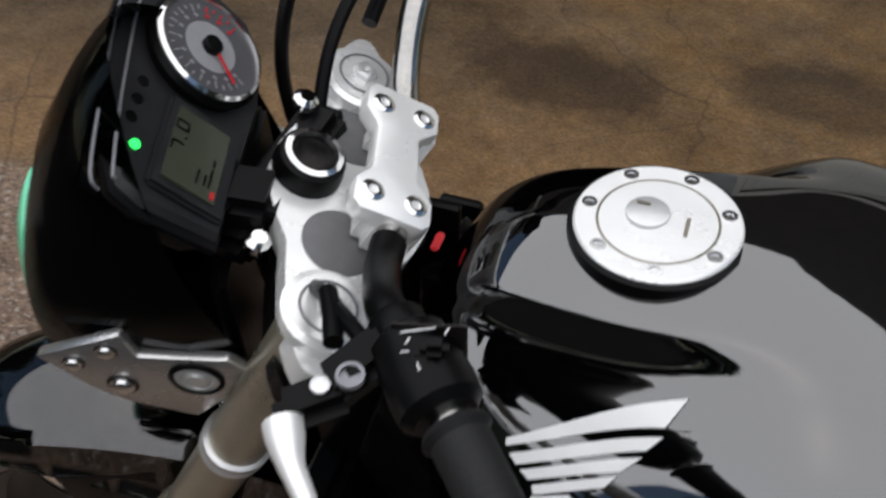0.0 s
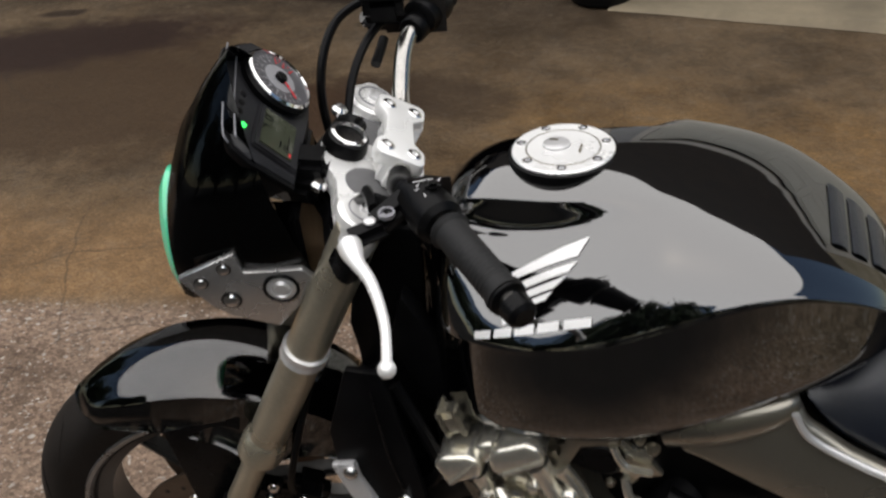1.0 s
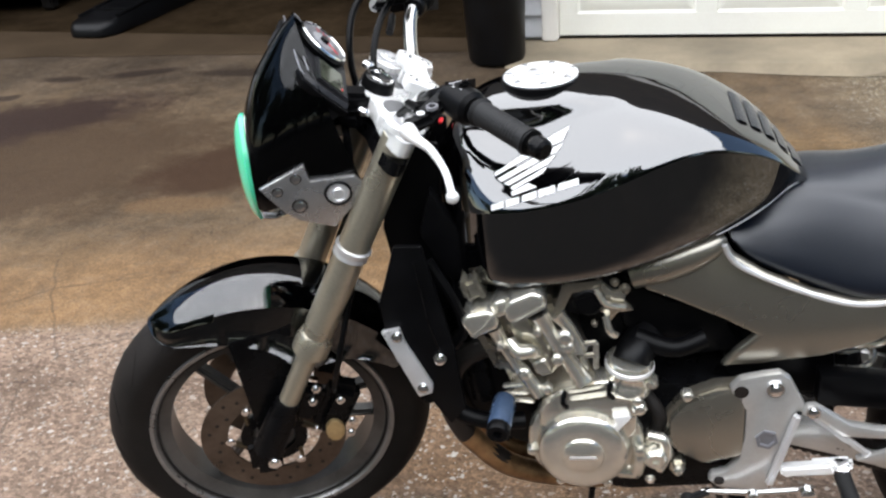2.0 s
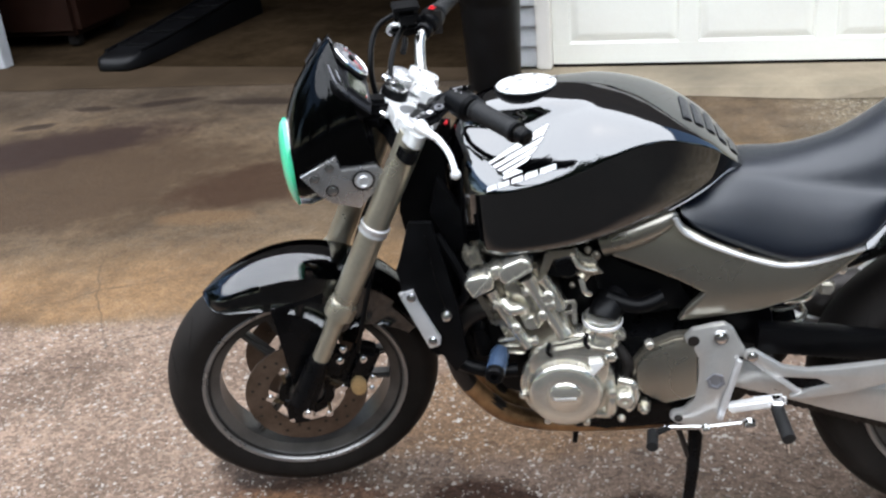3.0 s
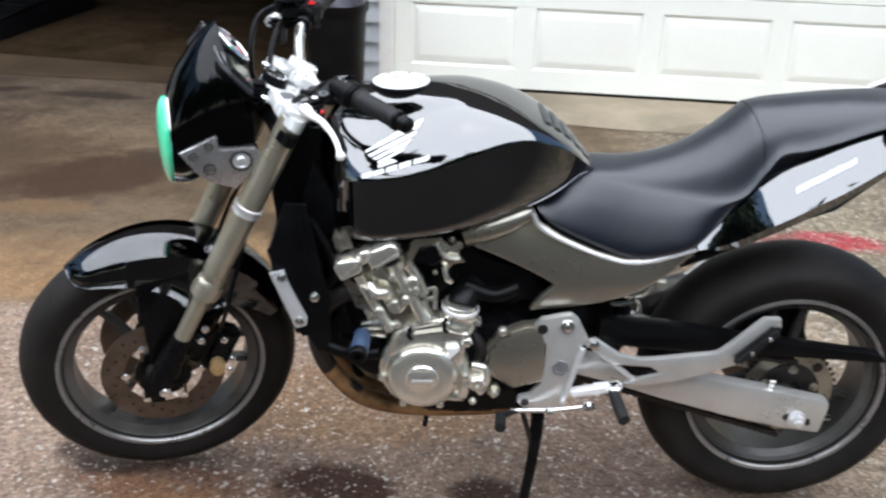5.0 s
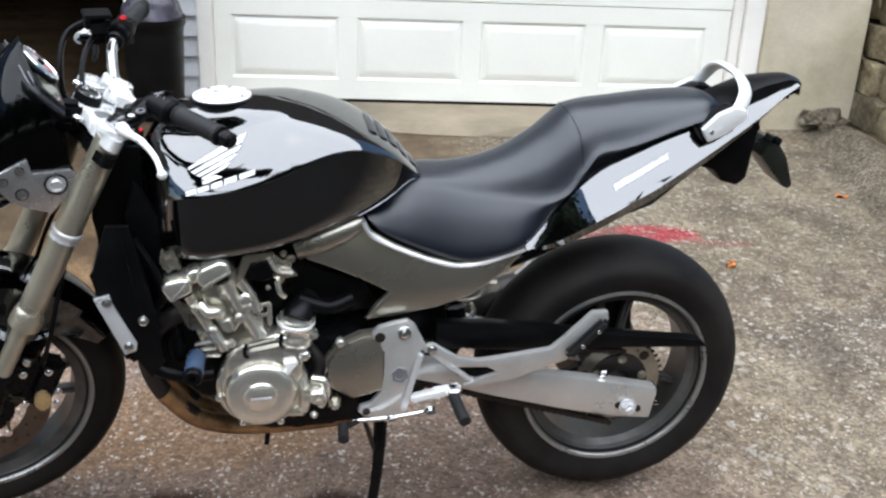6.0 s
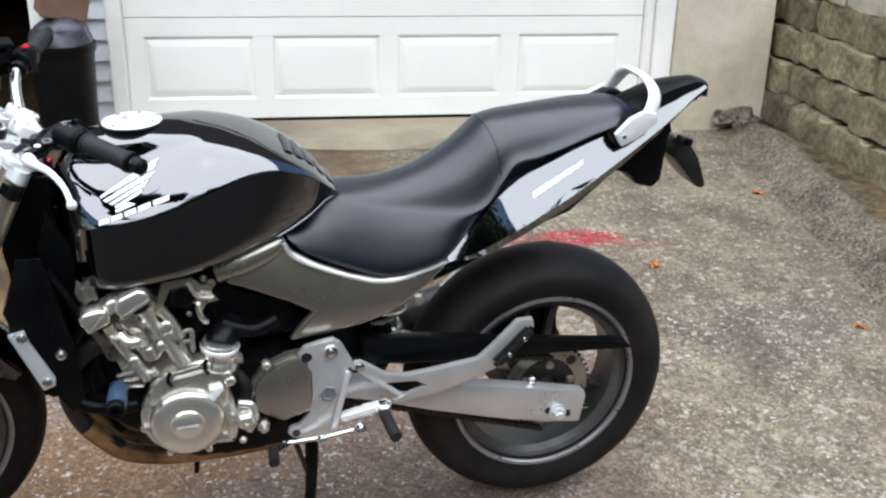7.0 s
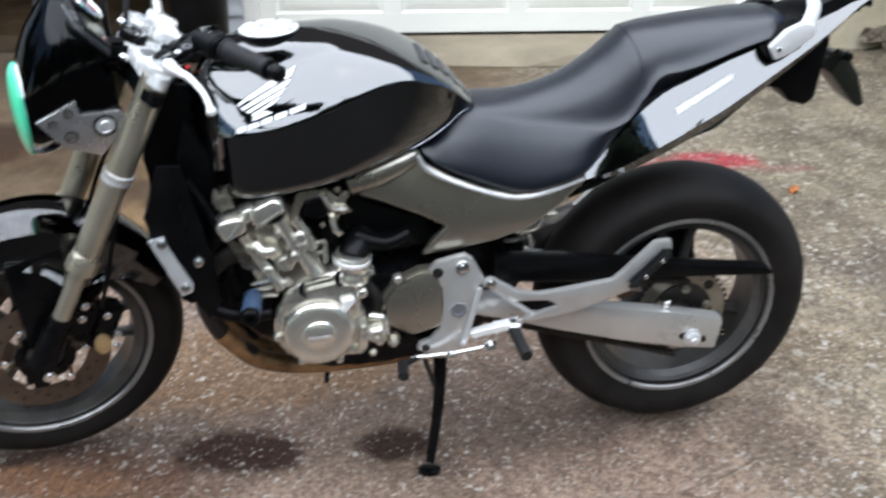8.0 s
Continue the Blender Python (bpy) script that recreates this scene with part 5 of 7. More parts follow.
BRACKET = surface("satin bracket alloy", (0.56, 0.56, 0.56), 0.27, 0.85, 0.08, 12, 250, 0.02)
GREENFILM, _nt, _p = node_tree("green film lens")
_p.inputs["Base Color"].default_value = (0.10, 0.72, 0.42, 1)
_p.inputs["Roughness"].default_value, _p.inputs["Coat Weight"].default_value = 0.2, 1.0
_p.inputs["Subsurface Weight"].default_value, _p.inputs["Subsurface Radius"].default_value = 0.4, (0.02, 0.05, 0.03)


def build_fender():
    c = Vector((-0.018, 0.018, 0.296))
    rings = []
    for k in range(33):
        a = radians(-31 + 88 * k / 32)  # from the front tip back over the wheel
        t = k / 32
        r = 0.342 + 0.024 * math.sin(t * 3.1)
        hw = spline([(0, 0.03), (0.06, 0.055), (0.3, 0.073), (0.6, 0.076), (1, 0.066)], t)
        drop = spline([(0, 0.015), (0.12, 0.04), (0.3, 0.072), (0.45, 0.098), (0.62, 0.132), (0.78, 0.08), (1, 0.03)], t)
        ring = []
        for j in range(13):
            b = -1 + 2 * j / 12
            x = hw * math.copysign(min(1, abs(b) * 1.5), b)
            down = 0.02 * min(1, abs(b) * 1.5) ** 2 + drop * max(0, (abs(b) - 0.667) / 0.333)
            rr = r - down
            ring.append(c + Vector((rr * math.sin(a), x * (1 + 0.02 * abs(b) + 0.16 * max(0, abs(b) - 0.667)), rr * math.cos(a))))
        rings.append(ring)
    bm = skin(rings, closed=False, caps=False)
    bmesh.ops.solidify(bm, geom=bm.faces[:], thickness=0.003)
    f = fpart("front_fender", bm, PAINT, bike, "gloss black front mudguard", 60)
    for s in (-1, 1):
        ol = [(-0.055, 0.575), (0.06, 0.60), (0.055, 0.53), (0.03, 0.44), (0.0, 0.31), (-0.032, 0.31), (-0.044, 0.45)]
        fpart("fender_stay", plate(ol, s * 0.078 + 0.024, s * 0.086 + 0.024, 0.004), BLACKMETAL, f, "black mudguard stay")


def build_front_calipers():
    for s in (-1, 1):
        c = AXLE_F + Vector((0.105, s * 0.082, 0.045))
        cal = fpart("brake_caliper", joined(box((0.06, 0.05, 0.12), c + Vector((0.02, 0, 0.02)), 0.014, Euler((0, 0.45, 0)).to_matrix()), box((0.05, 0.03, 0.08), c + Vector((-0.03, s * 0.01, 0.05)), 0.01, Euler((0, 0.45, 0)).to_matrix())), BLACKMETAL, bike, "black brake caliper with gold cover")
        oval = [(c.x + 0.012 + 0.018 * math.cos(0.524 * k), c.z - 0.015 + 0.026 * math.sin(0.524 * k)) for k in range(12)]
        fpart("caliper_cover", plate(oval, c.y + s * 0.022, c.y + s * 0.034, 0.004), GOLD, cal, "gold caliper cover")
        for du, dw in ((-0.02, 0.06), (0.03, 0.055), (0.045, 0.0), (0.04, -0.03), (-0.01, 0.09)):
            fpart("caliper_bolt", bolt(c + Vector((du, s * 0.026, dw)), (0, s, 0), 0.006, 0.008), CHROME, cal)
        fpart("brake_hose", tube([c + Vector((0.02, s * 0.03, 0.08)), (0.13, s * 0.13, 0.55), (0.17, s * 0.10, 0.68), (0.22, s * 0.05, 0.80)], 0.005, 8, 8), SATIN, cal)


TANK_TOP = [(0.355, 0.905), (0.385, 0.955), (0.42, 0.982), (0.46, 0.993), (0.51, 0.998), (0.57, 1.003), (0.65, 0.997), (0.73, 0.979), (0.79, 0.954), (0.855, 0.912), (0.895, 0.870), (0.93, 0.832)]
TANK_LOW = [(0.355, 0.80), (0.385, 0.715), (0.45, 0.705), (0.51, 0.717), (0.65, 0.75), (0.793, 0.795), (0.85, 0.822), (0.895, 0.846), (0.93, 0.822)]
TANK_WIDE = [(0.355, 0.05), (0.385, 0.118), (0.42, 0.154), (0.47, 0.178), (0.53, 0.193), (0.60, 0.199), (0.66, 0.191), (0.73, 0.169), (0.79, 0.142), (0.855, 0.105), (0.895, 0.072), (0.93, 0.03)]
TANK_BELLY = [(0.355, 0.5), (0.45, 0.50), (0.57, 0.56), (0.65, 0.67), (0.73, 0.80), (0.80, 0.86), (0.87, 0.84), (0.93, 0.6)]
# half sections from the belly crease up: (share of the width, share of the rise); a stepped shoulder in front, a plain one behind
SHOULDER_STEP = [(1, 0), (0.97, 0.07), (0.92, 0.155), (0.84, 0.265), (0.745, 0.385), (0.64, 0.495), (0.555, 0.575), (0.505, 0.63), (0.465, 0.69), (0.435, 0.84), (0.40, 0.895), (0.2, 0.97), (0, 1)]
SHOULDER_PLAIN = [(1, 0), (0.98, 0.12), (0.945, 0.27), (0.90, 0.42), (0.845, 0.555), (0.78, 0.67), (0.70, 0.765), (0.62, 0.835), (0.54, 0.885), (0.45, 0.925), (0.34, 0.96), (0.17, 0.99), (0, 1)]


def tank_section(u):
    top, low, wide = spline(TANK_TOP, u), spline(TANK_LOW, u), spline(TANK_WIDE, u)
    belly = low + (top - low) * spline(TANK_BELLY, u)
    rise = top - belly
    step = spline([(0.37, 0.0), (0.44, 1.0), (0.53, 1.0), (0.635, 0.0)], u)
    half = [(0.74 * wide, low), (0.94 * wide, low + 0.07 * (belly - low)), (0.985 * wide, low + 0.35 * (belly - low)), (1.0 * wide, low + 0.92 * (belly - low))]
    half += [((a * step + c * (1 - step)) * wide, belly + (b * step + d * (1 - step)) * rise) for (a, b), (c, d) in zip(SHOULDER_STEP, SHOULDER_PLAIN)]
    path = smooth_path([(0, a, b) for a, b in half], 4)
    left = [Vector((u, -p.y, p.z)) for p in path]
    return left + [Vector((u, p.y, p.z)) for p in path[-2::-1]]


def build_tank():
    us = [0.355 + 0.575 * (0.5 - 0.5 * math.cos(math.pi * k / 60)) for k in range(61)]
    t = part("fuel_tank", skin([tank_section(u) for u in us]), PAINT, bike, "gloss black fuel tank", 50)
    c, up = Vector((0.511, 0.0, 0.9950)), Vector((-0.045, 0, 1)).normalized()
    cap = part("fuel_cap", lathe([(-0.012, 0.0580), (0.0066, 0.0580), (0.008, 0.0565), (0.008, 0.0425), (0.0072, 0.0420), (0.0072, 0.0410), (0.008, 0.0405), (0.0085, 0.0)], c, up, 64), ALUWHITE, t, "round bright aluminium fuel cap", 25)
    part("cap_seat", lathe([(-0.012, 0.062), (0.004, 0.062), (0.005, 0.0585)], c, up, 64), SATIN, t)
    part("cap_groove", lathe([(0.0080, 0.0424), (0.0083, 0.0421), (0.0083, 0.0409), (0.0080, 0.0406)], c, up, 64, closed=True), ENGINEDARK, cap)
    x = Vector((1, 0, 0.045)).normalized()
    for k in range(7):
        a = radians(20 + 360 * k / 7)
        p = c + up * 0.0078 + 0.0490 * (math.cos(a) * x + math.sin(a) * Vector((0, 1, 0)))
        part("cap_bolt", lathe([(0, 0.0055), (0.0015, 0.0055), (0.0015, 0.0032), (0.0004, 0.0030)], p, up, 14), CHROME, cap)
    key = part("key_cover", lathe([(0.0, 0.0155), (0.0022, 0.0150), (0.003, 0.012), (0.003, 0.0)], c + up * 0.0085 + Vector((-0.008, 0.004, 0)), up, 28), ALU, cap, "round lock cover")
    part("cover_slot", box((0.003, 0.020, 0.0012), c + up * 0.0092 + Vector((0.020, -0.002, 0)), 0.0005), ENGINEDARK, cap)
    part("cover_slot", box((0.010, 0.003, 0.0012), c + up * 0.0118 + Vector((-0.012, 0.010, 0)), 0.0005), ENGINEDARK, key)

    def side_point(u, w):
        """The left flank of the tank at u and height w, and its outward normal."""
        s = tank_section(u)
        half = s[: len(s) // 2 + 1]
        for a, b in zip(half, half[1:]):
            if a.z <= w <= b.z:
                k = (w - a.z) / max(1e-6, b.z - a.z)
                d = b - a
                return a + k * d, Vector((0, -d.z, d.y)).normalized() * (-1 if Vector((0, -d.z, d.y)).y > 0 else 1)
        return half[-1], Vector((0, 0, 1))
    # ribbed rubber pad over the tail of the tank
    for k in range(5):
        u0 = 0.800 + 0.023 * k
        rows = []
        for i in range(4):
            u = u0 + 0.0185 * i / 3
            sec = tank_section(u)
            mid = len(sec) // 2
            rows.append([p + Vector((0.001, 0, 0.003 if i in (1, 2) else 0.0008)) for p in sec[mid - 12: mid + 13]])
        part("tank_pad", skin(rows, closed=False, caps=False), VINYL, t, "black ribbed tank pad")
    # a silver tube stands in for sky reflected in the black flange
    for s in (-1, 1):
        edge = []
        for u in (0.775, 0.81, 0.845, 0.88, 0.90):
            sec = tank_section(u)
            p = sec[2] if s < 0 else sec[-3]
            edge.append(p + Vector((0, s * 0.001, -0.002)))
        part("tank_glint", tube(edge, 0.0028, 8, 6), ALU, t, "silver strip for the sky's glint on the tank's lower edge")
    # the wing emblem: five straight stripes that fan out to a slanting cut, and plain blocks below it
    def decal(name, corners, label):
        (lu0, lw0), (lu1, lw1), (ru0, rw0), (ru1, rw1) = corners
        rows = []
        for j in range(4):
            row = []
            for i in range(13):
                f, g = i / 12, j / 3
                p, nn = side_point((lu0 + (lu1 - lu0) * g) * (1 - f) + (ru0 + (ru1 - ru0) * g) * f, (lw0 + (lw1 - lw0) * g) * (1 - f) + (rw0 + (rw1 - rw0) * g) * f)
                row.append(p + Vector((0, nn.y, abs(nn.z))) * 0.0012)
            rows.append(row)
        part(name, skin(rows, closed=False, caps=False), WHITEPAINT, t, label)
    for ul0, wl0, ul1, wl1, ur0, wr0, ur1, wr1 in (
        (0.4457, 0.8952, 0.4466, 0.8915, 0.5564, 0.9583, 0.5466, 0.9431),
        (0.4499, 0.8889, 0.4570, 0.8862, 0.5470, 0.9400, 0.5384, 0.9303),
        (0.4600, 0.8850, 0.4675, 0.8835, 0.5372, 0.9272, 0.5257, 0.9156),
        (0.4704, 0.8822, 0.4735, 0.8792, 0.5245, 0.9130, 0.5180, 0.9046),
        (0.4717, 0.8772, 0.4728, 0.8728, 0.4964, 0.8905, 0.5100, 0.8890),
    ):
        decal("emblem_feather", [(ul0, wl0), (ul1, wl1), (ur0, wr0), (ur1, wr1)], "white wing emblem stripe")
    for u0, u1 in ((0.441, 0.460), (0.464, 0.484), (0.488, 0.509), (0.513, 0.536), (0.541, 0.570)):
        w0, w1 = (0.8687 + 0.408 * (u - 0.4889) for u in (u0, u1))
        decal("emblem_bar", [(u0, w0), (u0, w0 + 0.0075), (u1, w1), (u1, w1 + 0.0075)], "plain white emblem block")


SEAT_TOP = [(0.80, 0.80), (0.86, 0.838), (0.93, 0.848), (0.985, 0.851), (1.047, 0.864), (1.108, 0.888), (1.17, 0.930), (1.206, 0.964), (1.226, 0.983), (1.243, 0.990), (1.294, 0.999), (1.397, 1.012), (1.50, 1.020), (1.545, 1.018), (1.575, 1.0)]
SEAT_EDGE = [(0.80, 0.79), (0.86, 0.822), (0.93, 0.834), (1.02, 0.822), (1.147, 0.822), (1.21, 0.842), (1.25, 0.895), (1.275, 0.926), (1.327, 0.938), (1.389, 0.958), (1.451, 0.98), (1.53, 0.998), (1.575, 0.99)]
SEAT_LOW = [(0.80, 0.768), (0.825, 0.74), (0.86, 0.724), (0.924, 0.699), (0.991, 0.682), (1.046, 0.687), (1.131, 0.722), (1.18, 0.768), (1.24, 0.824), (1.30, 0.860), (1.384, 0.907), (1.497, 0.962), (1.575, 0.988)]
SEAT_WIDE = [(0.80, 0.10), (0.86, 0.118), (0.93, 0.124), (1.05, 0.138), (1.147, 0.145), (1.21, 0.138), (1.27, 0.118), (1.4, 0.108), (1.5, 0.094), (1.545, 0.075), (1.575, 0.045)]


def seat_waist(u):
    """How much narrower the seat is at its upper edge than at its foot."""
    return spline([(0.80, 0.70), (0.95, 0.66), (1.08, 0.72), (1.17, 0.86), (1.26, 0.97), (1.575, 0.98)], u)


def seat_section(u):
    top, edge, low, wide = spline(SEAT_TOP, u), spline(SEAT_EDGE, u), spline(SEAT_LOW, u), spline(SEAT_WIDE, u)
    edge = min(edge, top - 0.004)
    low = min(low, edge - 0.008)
    under = spline([(0.8, 1.0), (1.1, 1.02), (1.17, 0.88), (1.24, 0.68), (1.32, 0.62), (1.575, 0.60)], u)
    k = seat_waist(u)
    half = [(wide * under * 0.93, low - 0.002), (wide * under, low + 0.004), (wide * under + 0.003, low + 0.2 * (edge - low)), (wide * (0.45 * under + 0.55 * k) + 0.006, low + 0.62 * (edge - low)), (wide * k + 0.004, edge - 0.013), (wide * k - 0.008, edge), (wide * k * 0.74, edge + 0.6 * (top - edge)), (wide * k * 0.4, edge + 0.92 * (top - edge)), (0, top)]
    path = smooth_path([(0, a, b) for a, b in half], 4)
    left = [Vector((u, -p.y, p.z)) for p in path]
    return left + [Vector((u, p.y, p.z)) for p in path[-2::-1]]


def build_seat():
    s = part("seat", skin([seat_section(0.80 + 0.775 * k / 89) for k in range(90)]), VINYL, bike, "black vinyl dual seat with raised pillion part", 60)
    # the stitched edge of the pillion part bows back, then runs forward down the flank
    crease = [(1.13, 6), (1.165, 8), (1.20, 11), (1.228, 14), (1.243, 17), (1.246, 20), (1.240, 24), (1.230, 28), (1.226, 32)]
    left = [seat_section(u)[i] for u, i in crease]
    right = [Vector((p.x, -p.y, p.z)) for p in left[-2::-1]]
    part("pillion_piping", tube(left + right, 0.0022, 8, 4), VINYL, s, "stitched edge of the raised pillion part")


def band_tube(points, wide, thick, across, sides=14, n=6):
    """A flat oval tube whose broad side follows the direction across."""
    path, rings = smooth_path(points, n), []
    for i, p in enumerate(path):
        d = (path[min(i + 1, len(path) - 1)] - path[max(i - 1, 0)]).normalized()
        x = Vector(across)
        x = (x - d * x.dot(d)).normalized()
        y = d.cross(x)
        rings.append([p + wide * math.cos(a) * x + thick * math.sin(a) * y for a in (2 * math.pi * k / sides for k in range(sides))])
    return skin(rings)


def build_tail():
    low = [(1.13, 0.706), (1.21, 0.712), (1.30, 0.748), (1.378, 0.789), (1.42, 0.812), (1.537, 0.894), (1.626, 0.961), (1.70, 1.020), (1.745, 1.044)]
    high = [(1.13, 0.738), (1.18, 0.776), (1.24, 0.829), (1.30, 0.865), (1.384, 0.911), (1.497, 0.966), (1.60, 1.007), (1.67, 1.030), (1.745, 1.050)]
    wide = [(1.13, 0.150), (1.25, 0.138), (1.4, 0.122), (1.55, 0.10), (1.66, 0.076), (1.745, 0.040)]
    for s in (-1, 1):
        rings = []
        for k in range(44):
            u = 1.13 + 0.615 * k / 43
            a, b, w = spline(low, u), spline(high, u), spline(wide, u)
            b = max(b, a + 0.004)
            h = b - a
            g = 0.35 + 0.65 * min(1.0, max(0.0, (u - 1.20) / 0.10))
            ring = [(u, s * (w * 0.84), a), (u, s * (w * 0.94), a + 0.05 * h), (u, s * (w * 0.99), a + 0.25 * h), (u, s * (w * (1 - 0.14 * g)), a + 0.52 * h), (u, s * (w * (1 - 0.37 * g)), a + 0.92 * h), (u, s * (w * (1 - 0.42 * g)), b), (u, s * (w * 0.46), b - 0.002), (u, s * (w * 0.44), a + 0.3 * h)]
            rings.append(ring)
        p = part("tail_panel", skin(rings), PAINT, bike, "gloss black tail panel", 18)
        rows = [[], []]
        for k in range(11):
            u = 1.325 + 0.115 * k / 10
            a, b, w = spline(low, u), spline(high, u), spline(wide, u)
            for r, z in ((0, 0.836 + 0.58 * (u - 1.332)), (1, 0.854 + 0.56 * (u - 1.343))):
                f = (z - a) / (b - a)
                lean = 0.14 + (f - 0.52) / 0.40 * 0.23
                rows[r].append((u, s * (w * (1 - lean) + 0.0015), z))
        part("tail_stripe", skin(rows, closed=False, caps=False), WHITEPAINT, p, "plain silver white name stripe")
    rings = []
    for k in range(20):
        u = 1.52 + 0.235 * k / 19
        w = spline(wide, u) * 0.66 + 0.002
        t = spline([(1.52, 0.982), (1.58, 1.012), (1.644, 1.042), (1.70, 1.054), (1.73, 1.056), (1.755, 1.048)], u)
        rings.append([(u, -w, t - 0.026), (u, -w * 0.9, t), (u, -w * 0.4, t + 0.006), (u, w * 0.4, t + 0.006), (u, w * 0.9, t), (u, w, t - 0.026), (u, 0, t - 0.032)])
    part("tail_top", skin(rings), SATIN, bike, "matt black tail top cover", 50)
    bm = skin([[(1.10, -0.10, 0.67), (1.10, 0.10, 0.67), (1.10, 0.09, 0.70), (1.10, -0.09, 0.70)], [(1.42, -0.09, 0.79), (1.42, 0.09, 0.79), (1.42, 0.06, 0.83), (1.42, -0.06, 0.83)], [(1.74, -0.030, 1.032), (1.74, 0.030, 1.032), (1.74, 0.02, 1.045), (1.74, -0.02, 1.045)]])
    under = part("undertray", bm, SATIN, bike, "black plastic undertray")
    part("tail_lamp", box((0.03, 0.07, 0.026), (1.728, 0, 1.026), 0.01), DARKGLASS, bike, "dark red tail lamp")
    part("plate_holder", plate([(1.683, 0.885), (1.700, 0.922), (1.722, 0.918), (1.749, 0.881), (1.776, 0.815), (1.766, 0.806), (1.750, 0.813)], -0.045, 0.045, 0.006), HOLDER, bike, "dark smoked number plate bracket")
    part("rear_mudguard", plate([(1.50, 0.868), (1.64, 0.965), (1.672, 0.972), (1.664, 0.90), (1.662, 0.832), (1.640, 0.812), (1.597, 0.824), (1.578, 0.850)], -0.045, 0.045, 0.015), SATIN, bike, "black rear mudguard stub")
    for s in (-1, 1):
        part("signal_stub", lathe([(0, 0.007), (0.03, 0.007), (0.034, 0.010), (0.044, 0.009), (0.047, 0.004)], (1.70, s * 0.025, 0.928), (0.1, s, 0), 14), SATIN, bike, "black stub of a turn signal")
    # grab rail: a flat arch over the tail with two bolted feet
    pts = [(1.512, -0.116, 0.962), (1.545, -0.114, 0.983), (1.572, -0.109, 1.010), (1.588, -0.096, 1.038), (1.592, -0.076, 1.057), (1.592, -0.048, 1.068), (1.591, -0.02, 1.072), (1.591, 0, 1.072)]
    pts = pts + [(u, -v, w) for u, v, w in pts[-2::-1]]
    rail = part("grab_rail", band_tube(pts, 0.0155, 0.0075, (1, 0, -0.35)), GRABWHITE, bike, "pale silver pillion grab rail")
    for s in (-1, 1):
        part("rail_foot", plate([(1.495, 0.970), (1.511, 0.943), (1.545, 0.958), (1.589, 0.993), (1.588, 1.014), (1.560, 1.020), (1.526, 1.004)], s * 0.106, s * 0.122, 0.005), GRABWHITE, rail, "flat foot of the grab rail")
        part("foot_gasket", plate([(1.491, 0.969), (1.510, 0.938), (1.547, 0.953), (1.594, 0.991), (1.592, 1.012), (1.560, 1.016), (1.526, 1.000)], s * 0.070, s * 0.107, 0.003), SATIN, rail, "black rubber under the rail foot")
        part("rail_bolt", bolt((1.515, s * 0.122, 0.966), (0, s, 0), 0.004, 0.003), CHROME, rail)
    return under


HOLDER = surface("smoked plastic", (0.012, 0.013, 0.010), 0.3, 0, 0.2, 12, 100, 0.02)
GRABWHITE = surface("pale silver paint", (0.78, 0.78, 0.76), 0.35, 0.25, 0.06)


def build_side_covers():
    for s in (-1, 1):
        ol = [(0.655, 0.742), (0.72, 0.764), (0.785, 0.785), (0.803, 0.755), (0.85, 0.729), (0.92, 0.701), (0.985, 0.684), (1.045, 0.689), (1.135, 0.718), (1.128, 0.700), (1.08, 0.655), (1.02, 0.608), (0.95, 0.580), (0.86, 0.560), (0.796, 0.549), (0.818, 0.590), (0.845, 0.622), (0.79, 0.652), (0.70, 0.690), (0.672, 0.698)]
        c = part("side_cover", plate(ol, s * 0.118, s * 0.140, 0.008, bend=lambda u, w: s * (0.010 - 1.7 * (w - 0.655) ** 2 - 0.12 * (u - 0.88) ** 2), segments=3), TITAN, bike, "titanium grey frame side cover")
        edge = [(u, s * (0.146 - 0.12 * (u - 0.88) ** 2), w - 0.004) for u, w in ol[2:9]]
        part("cover_edge", tube(edge, 0.0045, 8, 6), ALU, c, "bright upper edge of the side cover")
        pod = [(0.652, s * 0.118, 0.722), (0.70, s * 0.122, 0.738), (0.765, s * 0.118, 0.764), (0.79, s * 0.112, 0.776)]
        part("frame_pod", tube(pod, [(0, 0.030), (0.5, 0.028), (0.8, 0.018), (1, 0.008)], 18, 6), TITAN, c, "rounded front end of the side cover")


